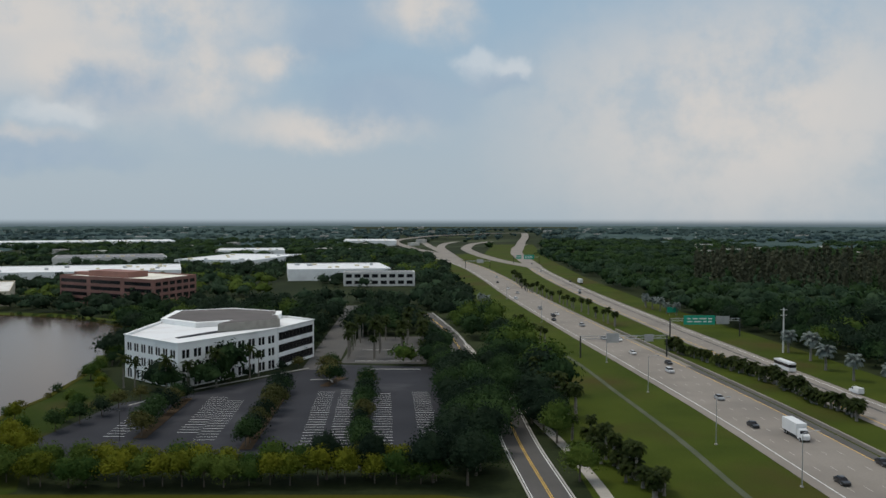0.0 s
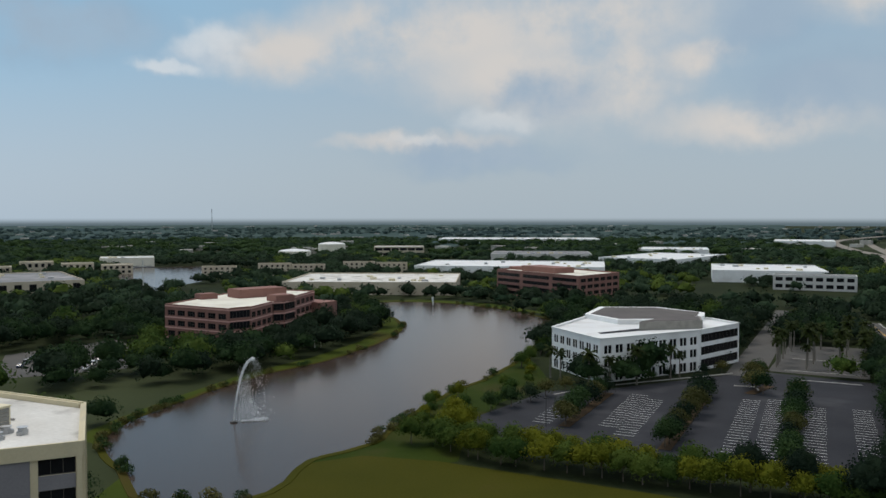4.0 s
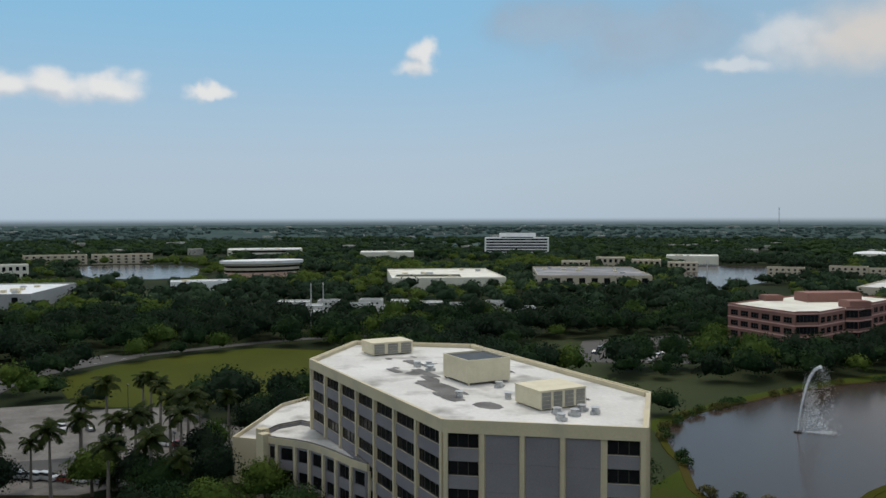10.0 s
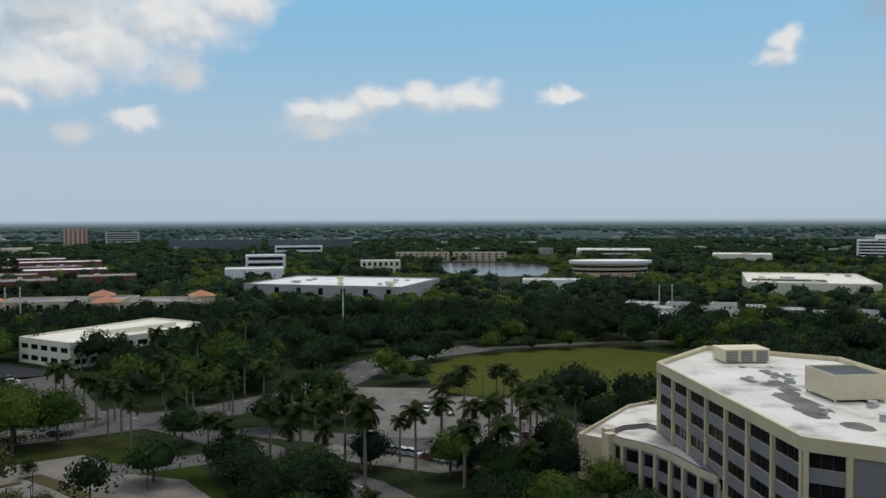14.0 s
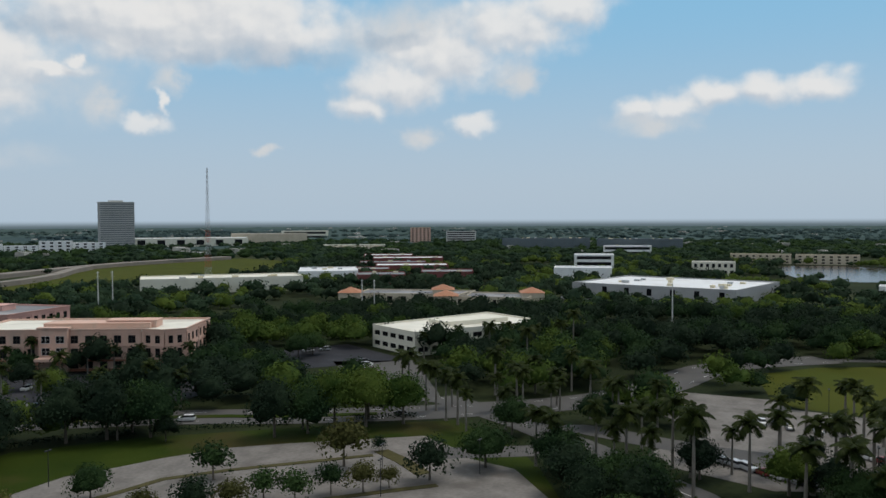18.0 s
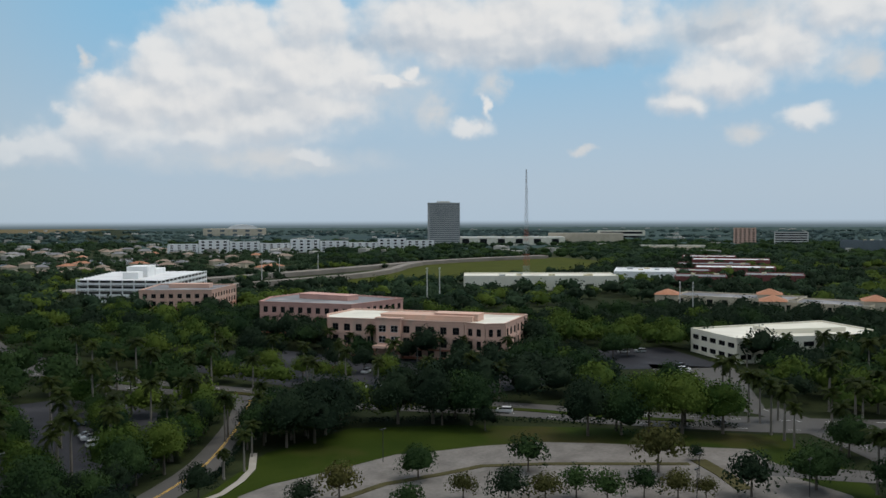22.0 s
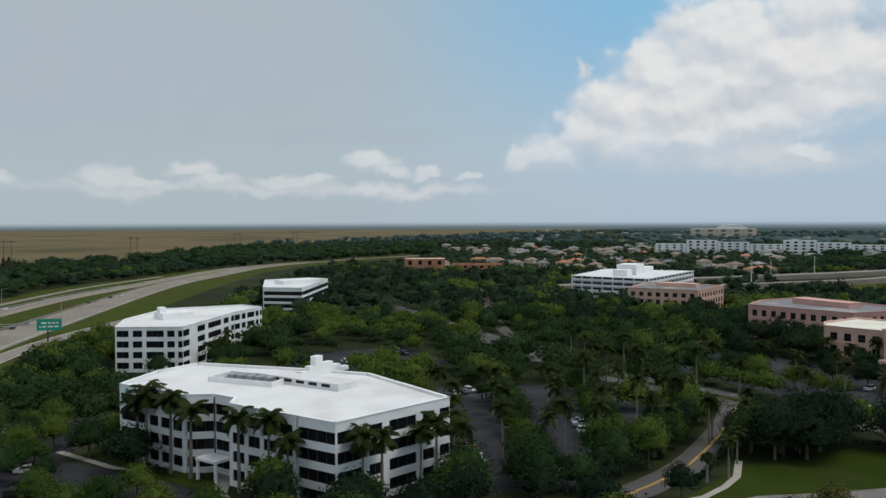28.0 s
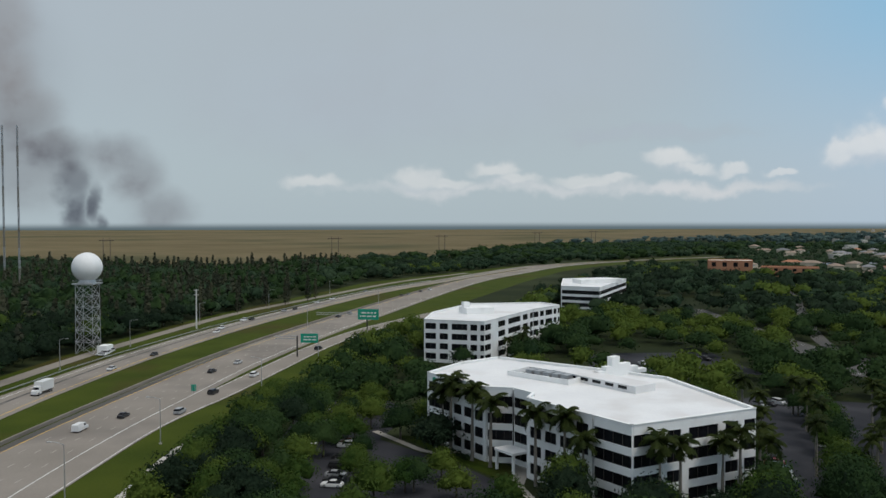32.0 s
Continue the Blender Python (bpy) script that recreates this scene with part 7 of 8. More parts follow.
# royal palms round the entrance drive and west car park
for pts in ([(-172, 20), (-180, 26), (-190, 30)], 
            [(-196, 20), (-204, 40)], [(-222, 30), (-240, 24)], [(-176, 2), (-170, -8)], [(-184, -8), (-190, 6), (-188, 18)], [(-160, 24), (-168, 12)], [(-210, 8), (-220, 14)]):
    row("royal" if pts[0][0] > -182 else "royal_far", pts, 6.0, 1.5, 1.05, 0.12)
for pts in ([(-236, -98), (-224, -84)], [(-250, -70), (-262, -52)], [(-240, -52), (-228, -40), (-222, -22)], [(-290, -70), (-300, -90)], [(-316, -92), (-332, -78), (-346, -66)]):
    row("royal_far", pts, 8.0, 2.0, 1.0)
for x, y, z in ((-179.8, -42.3, 0.95), (-177.7, -38.1, 0.9), (-184, -29.9, 1.0), (-177.1, -25, 0.95), (-176.8, -22.5, 1.05), (-192.4, -18.7, 0.95), (-187.2, -14.1, 1.0), (-170.2, -17.1, 0.95), (-182, -10, 1.0)):
    plant("royal", x, y, z)
for x, y, z in ((-208.9, -57, 1.0), (-225.5, -56.7, 1.0), (-229.3, -78.4, 0.95), (-212.9, -74.5, 1.05), (-209.5, -70.1, 1.0), (-228.5, -64.7, 0.9), (-222.8, -80.9, 1.0), (-232, -60, 1.0), (-204, -66, 0.9), (-200, -22, 1.0), (-222, -48, 0.95), (-219, -30, 1.0), (-198, -10, 0.95)):
    plant("royal_far", x, y, z)
plant("date", -187.1, -36.5, 1.0)
row("date", [(-165, -22), (-160, -14), (-150, -8)], 6.0, 1.5)
row("date", [(-180, 14), (-166, 22)], 7.0, 2.0)
for x, y, s in ((-166, -30, 0.8), (-196, 14, 0.9), (-150, 14, 1.0)):
    plant("oak", x, y, s * 0.7)
# bleached car park
for x, y, k, z in ((-148.8, -103.2, 1, 1.3), (-165.8, -81.6, 1, 1.6), (-179.8, -79.4, 2, 0.6), (-125.7, -102.3, 1, 0.9), (-129.2, -94.1, 2, 1.1), (-134.4, -89.3, 0, 1.05), (-140.5, -86.2, 1, 1.05), (-140.6, -79.5, 1, 1.15), (-148, -75.7, 1, 0.95), (-151.2, -70.3, 1, 1.05), (-155.6, -66.6, 0, 0.75), (-162.8, -60.6, 2, 1.4), (-102.7, -122.4, 2, 0.9), (-109.3, -119.4, 0, 1.2), (-112, -104, 1, 1.0)):
    plant("small", x, y, z * 1.2, 0 if k == 1 and int(x) % 2 else k)
for x, y, z in ((-175.1, -52.3, 0.95), (-129.9, -117.8, 0.66)):
    plant("oak", x, y, z, 1)
for x, y, z in ((-200, -92, 1.35), (-206, -84, 1.25), (-196, -99, 1.3), (-208, -95, 1.4), (-192, -106, 1.1)):
    plant("green", x, y, z, 2)
for x, y, z in ((-183, -109, 1.15), (-189, -103, 1.2), (-162, -154, 1.3), (-168, -147, 1.35), (-173, -138, 1.2), (-176, -146, 1.3), (-128, -158, 1.1), (-135, -156, 1.2), (-142, -160, 1.25), (-150, -163, 1.2), (-146, -172, 1.0), (-138, -176, 0.9), (-128, -170, 0.9)):
    plant("oak", x, y, z)
plant("oak", -171, -132, 0.6, 0)
# trees along the side road
SIDE_TREES = ((-72, -160, "oak", 0.85), (-84, -156, "oak", 0.6), (-90, -159, "small", 1.4), (-104, -169, "date", 1.3), (-126, -164, "oak", 0.95), (-132, -160, "oak", 0.9), (-138, -163, "oak", 0.95), (-122, -174, "royal_far", 0.9), (-125, -177, "royal_far", 0.8), (-66, -147, "oak", 0.7), (-56, -128, "green", 0.7), (-78, -170, "royal_far", 0.9), (-74, -152, "oak", 0.6), (-112, -176, "royal_far", 0.85))
for x, y, k, z in ((-76, -152, "oak", 0.8), (-88, -160, "oak", 0.9), (-98, -166, "green", 0.8), (-106, -172, "oak", 0.85), (-116, -180, "oak", 0.8), (-126, -188, "green", 0.85), (-92, -140, "oak", 0.6), (-118, -158, "royal_far", 0.7), (-110, -150, "royal_far", 0.75), (-104, -149, "sabal", 1.0), (-128, -166, "royal_far", 0.8), (-132, -174, "royal_far", 0.8), (-142, -186, "royal_far", 0.9)):
    plant(k, x, y, z)
for x, y, k, z in SIDE_TREES:
    plant(k, x, y, z)
# palms round the white office
for x, y, s in ((6, -196, 1.0), (1, -190, 1.02), (-3, -185, 1.0), (-12, -172, 0.98), (-17, -165, 0.95), (-20, -160, 0.9), (-33, -153, 0.8), (-37, -155, 0.85), (-46, -160, 0.8), (-50, -162, 0.85), (-56, -163, 0.8), (8, -199, 0.95)):
    plant("royal", x, y, s * 1.25)
for x, y in ((16, -330), (10, -325), (-12, -328), (-18, -334), (-20, -342)):
    plant("royal_far", x, y, 0.75)
for x, y in ((-242, -208), (-246, -200), (-238, -216), (-233, -236), (-230, -244), (-226, -252), (-252, -184), (-260, -280), (-268, -282)):
    plant("royal_far", x, y, 0.85)
for x, y in ((-306, -116), (-318, -106), (-334, -92), (-340, -88)):
    plant("royal_far", x, y, 0.8)
for pts in ([(-60, -172), (-66, -200), (-72, -226)], [(-82, -170), (-92, -196), (-104, -222)], [(-112, -186), (-120, -216)], [(-148, -300), (-150, -270), (-160, -236)]):
    row("royal_far", pts, 11.0, 2.5, 0.95)
for pts in ([(-70, -165), (-80, -200), (-92, -235)], [(-100, -180), (-112, -215)], [(-60, -215), (-64, -245)], [(-52, -146), (-66, -156)]):
    row("green", pts, 10.0, 2.5, 0.85)
for pts in ([(34, -150), (36, -180), (34, -210), (32, -240)], [(22, -150), (14, -166), (6, -174)], [(48, -150), (52, -190), (52, -230), (44, -262)], [(-18, -146), (-30, -143), (-44, -146)]):
    row("green", pts, 8.5, 2.0, 0.8)
# casuarinas behind the radar tower: a few as things
row("pine", [(176, -400), (150, -480), (110, -580)], 14.0, 6.0, 1.0)

# clipped hedges
def hedge_row(pts, w=1.1, h=1.3, leaf="leaf_dark"):
    line = smooth_line([(x, y, 0) for x, y in pts], 1.1)
    c = [(p.x - line[0].x, p.y - line[0].y, h * 0.5) for p in line]
    v, q, nv = leaf_quads(c, [(w, w, h * 0.62)] * len(c), 22, 0.26)
    ob = thing("clipped_hedge", "low dark clipped hedge beside the road", "hedge", line[0].x, line[0].y)
    f = new("foliage", raw_mesh("foliage", v, q, [M[leaf]], None, nv))
    f.parent = ob


for pts in ([(-150, -164), (-162, -158), (-174, -144)], [(-178, -138), (-186, -128), (-196, -112)], [(-206, -98), (-214, -84)], [(-152, -196), (-166, -178), (-184, -148)], [(-100, -148), (-112, -158), (-122, -168)],
            [(2, -190), (10, -202), (16, -212)], [(-24, -152), (-40, -156), (-56, -164)], [(-240, -186), (-232, -206), (-224, -228)]):
    hedge_row(pts)
# shade trees in the islands of the office car parks
for kind, pts, gap, z in (("green", [(-204, -166), (-190, -202), (-184, -252)], 10.0, 0.8), ("oak", [(-222, -172), (-207, -216), (-200, -272)], 11.0, 0.75), ("green", [(-238, -164), (-228, -188)], 10.0, 0.75), ("oak", [(-268, -172), (-300, -160)], 11.0, 0.75),
                           ("green", [(-76, -172), (-90, -236)], 11.0, 0.75), ("green", [(-104, -196), (-118, -242)], 11.0, 0.8), ("green", [(-64, -192), (-66, -236)], 11.0, 0.7),
                           ("green", [(41, -158), (43, -242)], 9.0, 0.8), ("green", [(27, -172), (29, -238)], 11.0, 0.7), ("green", [(12, -168), (-6, -154)], 9.0, 0.75), ("green", [(60, -150), (58, -250)], 9.0, 0.8)):
    row(kind, pts, gap, 1.8, z)
# more palms over the office car parks
for pts in ([(-74, -178), (-90, -240)], [(-96, -176), (-122, -240)], [(-132, -200), (-140, -262)], [(-150, -226), (-168, -200)], [(-200, -150), (-178, -206)], [(-206, -170), (-192, -240)], [(-176, -250), (-200, -290)]):
    row("royal_far", pts, 12.0, 3.0, 0.9)

# the rest of the woods: jittered grid over all land left free
def scatter(r0, r1, gap, az0=-34, az1=216):
    n = int(2 * r1 / gap)
    g = np.stack(np.meshgrid(np.arange(n), np.arange(n)), -1).reshape(-1, 2) * gap - r1
    g = g + rs.uniform(-0.42, 0.42, g.shape) * gap
    r = np.hypot(g[:, 0], g[:, 1])
    az = np.degrees(np.arctan2(g[:, 1] * -1, -g[:, 0])) + 90
    g = g[(r >= r0) & (r < r1) & (az > az0) & (az < az1)]
    return g[free(g)]


near = scatter(118, 330, 10.5)
# within reach single trees are things, the rest of the wood is one mesh
order = np.argsort(np.hypot(near[:, 0], near[:, 1]))
singles, rest = near[order[:150]], near[order[150:]]
for x, y in singles:
    south = y < -150 and x > -140
    plant("green" if (south and rs.rand() < 0.7) or rs.rand() < 0.18 else "oak", float(x), float(y), rs.uniform(0.72, 1.05))


def wood(name, label, P, h, w, clumps, per, size, leaf, base=0.25, kind="dome", variants=5, flat=0.8, up=0.5, core=None):
    """Many crowns in one mesh, from a few models."""
    models = []
    for _ in range(variants):
        c, r = crown_shape(h, w, clumps, base, kind)
        mv, _, mn = leaf_quads(c, r, per, size, flat, 0.25, up)
        if kind == "dome" and core:
            cv, cn = core_quads(c, r, flat, *core)
            mv, mn = np.concatenate([mv, cv]), np.concatenate([mn, cn])
        models.append((mv, mn))
    which = rs.randint(variants, size=len(P))
    vs, ns = [], []
    for k in range(variants):
        Q = P[which == k]
        if not len(Q):
            continue
        a = rs.uniform(0, 2 * math.pi, len(Q))
        s = rs.uniform(0.72, 1.22, len(Q))
        sz = s * rs.uniform(0.8, 1.2, len(Q))
        mv, mn = models[k]
        ca, sa = np.cos(a)[:, None], np.sin(a)[:, None]
        ns.append(np.stack([mn[None, :, 0] * ca - mn[None, :, 1] * sa, mn[None, :, 0] * sa + mn[None, :, 1] * ca, np.repeat(mn[None, :, 2], len(Q), 0)], -1).reshape(-1, 3))
        x = (mv[None, :, 0] * np.cos(a)[:, None] - mv[None, :, 1] * np.sin(a)[:, None]) * s[:, None] + Q[:, 0:1]
        y = (mv[None, :, 0] * np.sin(a)[:, None] + mv[None, :, 1] * np.cos(a)[:, None]) * s[:, None] + Q[:, 1:2]
        z = mv[None, :, 2] * sz[:, None]
        vs.append(np.stack([x, y, z], -1).reshape(-1, 3))
    v = np.concatenate(vs)
    ob = new(name, raw_mesh(name, v, np.arange(len(v)).reshape(-1, 4), [M[leaf]], None, np.concatenate(ns)))
    return tagged(ob, label, "woods", kind="stuff")


def split(P, shares):
    pick = rs.rand(len(P))
    out, lo = [], 0.0
    for s in shares:
        out.append(P[(pick >= lo) & (pick < lo + s)])
        lo += s
    return out


def cluster(P, shares, lean=None):
    """Sorts trees into kinds that keep together in patches."""
    v = np.array([noise.noise((x * 0.011, y * 0.011, 4.0)) + 0.6 * noise.noise((x * 0.05, y * 0.05, 9.0)) for x, y in P]) + rs.uniform(-0.45, 0.45, len(P))
    if lean is not None:
        v = v + lean
    order, out, lo = np.argsort(v), [], 0
    for k, share in enumerate(shares):
        hi = len(P) if k == len(shares) - 1 else lo + int(share * len(P))
        out.append(P[order[lo:hi]])
        lo = hi
    return out


near2 = np.concatenate([rest, scatter(330, 470, 10.5)])
gaps = np.array([noise.noise((x * 0.012, y * 0.012, 6.0)) for x, y in near2])
near2 = near2[gaps < 0.40]
thin = (near2[:, 1] < -150) & (near2[:, 0] > -200) & (near2[:, 0] < 30) & (near2[:, 1] > -420) & (rs.rand(len(near2)) < 0.3)
near2 = near2[~thin]
sw = (near2[:, 1] < -150) & (near2[:, 0] > -190) & (near2[:, 0] < 60)
a, b, c = cluster(near2[~sw], (0.48, 0.36, 0.16))
wood("near_wood", "dense dark oak wood between the offices", a, 9.6, 13.5, 13, 34, 0.50, "leaf_dark", core=(9, 4))
wood("near_wood", "mixed green wood between the offices", b, 9.0, 13.0, 13, 34, 0.50, "leaf", core=(9, 4))
wood("near_wood", "scattered fresh green crowns in the wood", c, 8.4, 12.5, 13, 34, 0.50, "leaf_bright", core=(9, 4))
a, b = cluster(near2[sw], (0.5, 0.5))
wood("near_wood", "green trees round the white offices", a, 8.2, 12.4, 13, 34, 0.50, "leaf", core=(9, 4))
wood("near_wood", "fresh green trees round the white offices", b, 7.8, 12.0, 13, 34, 0.50, "leaf_bright", core=(9, 4))
mid = scatter(470, 1050, 14.0)
# clearings of their own shape
gaps = np.array([noise.noise((x * 0.006, y * 0.006, 2.0)) + 0.5 * noise.noise((x * 0.02, y * 0.02, 5.0)) for x, y in mid])
mid = mid[gaps < 0.34]
east = (mid[:, 0] > 100)
# extra fresh green in this sector stands in for a patch of sunlight
bearing = np.degrees(np.arctan2(-mid[:, 0], mid[:, 1]))
lean = 0.35 * ((bearing > 48) & (bearing < 104) & (np.hypot(mid[:, 0], mid[:, 1]) > 640))
a, b, c = cluster(mid[~east], (0.34, 0.44, 0.22), lean[~east])
wood("mid_wood", "dark canopy of mixed trees between far buildings", a, 7.4, 14.5, 10, 7, 0.95, "leaf_dark", core=(8, 3, 0.8))
wood("mid_wood", "green canopy of mixed trees between far buildings", b, 6.8, 14.5, 10, 7, 0.95, "leaf_grey_haze", core=(8, 3, 0.8))
wood("mid_wood", "fresh green crowns between far buildings, some coloured as sunlit", c, 6.4, 14.0, 10, 7, 0.95, "leaf_bright", core=(8, 3, 0.8))
a, b = cluster(mid[east], (0.5, 0.5))
wood("mid_wood", "dense green wood beside the highway", a, 8.6, 15.0, 10, 7, 0.95, "leaf", core=(8, 3, 0.8))
wood("mid_wood", "haze-tinted green crowns in the highway wood", b, 8.0, 14.5, 10, 7, 0.95, "leaf_grey_haze", core=(8, 3, 0.8))
# small garden trees of the suburb
n = 1100
az, r = np.radians(rs.uniform(139, 163, n)), rs.uniform(870, 1720, n)
G = np.stack([-r * np.sin(az), r * np.cos(az)], 1)
H = np.array(HOMES)
G = G[np.min(np.hypot(G[:, None, 0] - H[None, :, 0] - 6, G[:, None, 1] - H[None, :, 1] - 8), 1) > 15]
wood("garden_trees", "small garden trees between suburban houses", G, 5.6, 10.0, 8, 6, 0.9, "leaf_grey_haze", core=(9, 4))
outer = scatter(1050, 1900, 23.0)
gaps = np.array([noise.noise((x * 0.004, y * 0.004, 2.0)) + 0.5 * noise.noise((x * 0.012, y * 0.012, 5.0)) for x, y in outer])
outer = outer[gaps < 0.36]
a, b = cluster(outer, (0.4, 0.6))
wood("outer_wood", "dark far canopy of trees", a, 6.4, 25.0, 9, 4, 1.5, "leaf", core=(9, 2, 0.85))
wood("outer_wood", "green far canopy of trees", b, 5.6, 25.0, 9, 4, 1.5, "leaf_grey_haze", core=(9, 2, 0.85))
belt = scatter(300, 1100, 11.0, 178, 216)
belt = belt[(belt[:, 0] > 150) & (belt[:, 1] < -200)]
thin = rs.rand(len(belt)) < 0.32
wood("casuarina_belt", "belt of tall dark casuarinas beyond the highway", belt[thin], 13, 5.5, 9, 7, 1.3, "leaf_pine", 0.1, "cone", flat=1.4)
wood("casuarina_belt", "low grey-green brush under the casuarinas", belt[~thin], 5.6, 9.5, 9, 6, 0.8, "leaf_grey_haze", 0.1, core=(9, 4))
tall = scatter(640, 980, 14.0, -34, -16.5)
wood("casuarina_wood", "stand of tall dark casuarinas", tall, 19, 6.5, 10, 9, 1.5, "leaf_pine", 0.1, "cone", flat=1.4)
far = scatter(1800, 3600, 52.0)
far = far[np.array([noise.noise((x * 0.003, y * 0.003, 7.0)) for x, y in far]) < 0.15]
# these crowns carry the haze in their pale colour
wood("far_wood", "haze-tinted crowns standing out of the far canopy", far, 7.0, 26.0, 9, 2, 1.8, "leaf_hazed", 0.4, core=(8, 2, 0.9))
# reeds and low shrubs on the bank of the lake
bank = np.array([(x + rs.uniform(-1.2, 1.2), y + rs.uniform(-1.2, 1.2)) for x, y in lake_line for _ in range(2) if noise.noise((x * 0.05, y * 0.05, 3.0)) > -0.08 and (y < 200 or rs.rand() < 0.4)])
a, b = split(bank, (0.55, 0.45))
wood("shore_shrubs", "low olive shrubs on the lake bank", a, 1.5, 3.4, 6, 30, 0.22, "leaf_rust", 0.05)
wood("shore_shrubs", "low green shrubs on the lake bank", b, 1.8, 3.6, 6, 30, 0.22, "leaf", 0.05)
# closed, gently rolling canopy that reaches the horizon, haze painted in as pale blue
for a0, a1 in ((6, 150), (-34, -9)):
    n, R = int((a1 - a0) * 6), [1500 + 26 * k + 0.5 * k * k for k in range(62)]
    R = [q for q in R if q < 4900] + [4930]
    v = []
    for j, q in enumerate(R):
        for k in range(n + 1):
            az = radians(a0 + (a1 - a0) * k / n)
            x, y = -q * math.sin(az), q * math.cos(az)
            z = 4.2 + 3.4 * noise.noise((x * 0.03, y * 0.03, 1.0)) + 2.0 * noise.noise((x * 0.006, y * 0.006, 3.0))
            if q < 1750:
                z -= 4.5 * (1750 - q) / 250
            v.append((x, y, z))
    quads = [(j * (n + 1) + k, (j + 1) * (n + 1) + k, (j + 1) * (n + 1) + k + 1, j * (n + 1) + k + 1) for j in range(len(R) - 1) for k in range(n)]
    tagged(new("far_canopy", raw_mesh("far_canopy", v, quads, [M["leaf_hazed"]])), "closed low canopy of the far woods, haze-tinted", "woods", kind="stuff")

# ---- vehicles ----
def wheel_mesh(r=0.34, w=0.24):
    bm = bmesh.new()
    tube(bm, [(-w / 2, 0, 0), (-w / 2 + 0.03, 0, 0), (w / 2 - 0.03, 0, 0), (w / 2, 0, 0)], [r * 0.88, r, r, r * 0.88], 10)
    tube(bm, [(-w / 2 - 0.015, 0, 0), (w / 2 + 0.015, 0, 0)], [r * 0.55, r * 0.55], 8, mi=1)
    return mesh_of("wheel", bm, [M["rubber"], M["steel"]])


WHEEL, BIG_WHEEL = wheel_mesh(), wheel_mesh(0.5, 0.32)


def loft(bm, sections, mi=0):
    """Closed skin through sections of (y, half width, z low, z high, half width on top)."""
    rings = []
    for y, w, z0, z1, wt in sections:
        rings.append([bm.verts.new(v) for v in ((-w, y, z0), (w, y, z0), (w * 1.01, y, (z0 + z1) * 0.5), (wt, y, z1), (-wt, y, z1), (-w * 1.01, y, (z0 + z1) * 0.5))])
    for a, b in zip(rings, rings[1:]):
        for k in range(6):
            bm.faces.new((a[k], b[k], b[(k + 1) % 6], a[(k + 1) % 6])).material_index = mi
    bm.faces.new(rings[0]).material_index = mi
    bm.faces.new(list(reversed(rings[-1]))).material_index = mi


def car_meshes(style):
    body, glass = bmesh.new(), bmesh.new()
    if style == "sedan":
        loft(body, [(-2.3, 0.70, 0.32, 0.68, 0.62), (-2.15, 0.86, 0.24, 0.80, 0.80), (-1.0, 0.91, 0.22, 0.92, 0.84), (0.9, 0.91, 0.22, 0.95, 0.84), (2.05, 0.88, 0.24, 0.93, 0.80), (2.3, 0.76, 0.34, 0.80, 0.66)])
        loft(glass, [(-1.05, 0.82, 0.90, 0.93, 0.78), (-0.35, 0.80, 0.90, 1.38, 0.60), (0.9, 0.80, 0.90, 1.40, 0.60), (1.75, 0.80, 0.90, 0.96, 0.74)])
        loft(body, [(-0.32, 0.60, 1.36, 1.43, 0.55), (0.3, 0.61, 1.385, 1.47, 0.57), (0.95, 0.60, 1.385, 1.43, 0.54)])
    elif style == "suv":
        loft(body, [(-2.35, 0.76, 0.36, 0.86, 0.68), (-2.2, 0.92, 0.28, 1.02, 0.86), (-1.1, 0.95, 0.26, 1.10, 0.88), (2.1, 0.95, 0.26, 1.12, 0.88), (2.35, 0.86, 0.36, 1.05, 0.80)])
        loft(glass, [(-1.1, 0.86, 1.05, 1.12, 0.82), (-0.5, 0.85, 1.06, 1.62, 0.68), (1.9, 0.85, 1.06, 1.62, 0.68), (2.28, 0.84, 1.06, 1.14, 0.76)])
        loft(body, [(-0.5, 0.68, 1.60, 1.68, 0.62), (0.6, 0.70, 1.62, 1.74, 0.66), (2.0, 0.68, 1.60, 1.69, 0.62)])
    else:
        loft(body, [(-2.75, 0.78, 0.38, 0.90, 0.70), (-2.6, 0.94, 0.30, 1.05, 0.90), (-1.7, 0.98, 0.28, 1.20, 0.92), (-1.15, 0.98, 0.28, 1.95, 0.82), (2.6, 0.98, 0.28, 2.05, 0.84), (2.75, 0.92, 0.36, 1.9, 0.78)])
        loft(glass, [(-1.72, 0.90, 1.16, 1.22, 0.86), (-1.18, 0.93, 1.16, 1.86, 0.80), (-0.4, 0.995, 1.22, 1.80, 0.90), (-0.3, 0.90, 1.25, 1.75, 0.86)])
    return body, glass


CARS = []
for style, label in (("sedan", "saloon car on asphalt"), ("suv", "tall estate car on asphalt"), ("van", "delivery van on the road")):
    for paint, colour in ((CAR_PAINTS[0], "white"), (CAR_PAINTS[1], "black"), (CAR_PAINTS[2], "grey"), (CAR_PAINTS[4], "silver"), (CAR_PAINTS[5], "dark blue"), (CAR_PAINTS[6], "dark red")):
        if style == "van" and colour != "white":
            continue
        CARS.append((style, colour, label, paint))
CAR_MODELS = {}


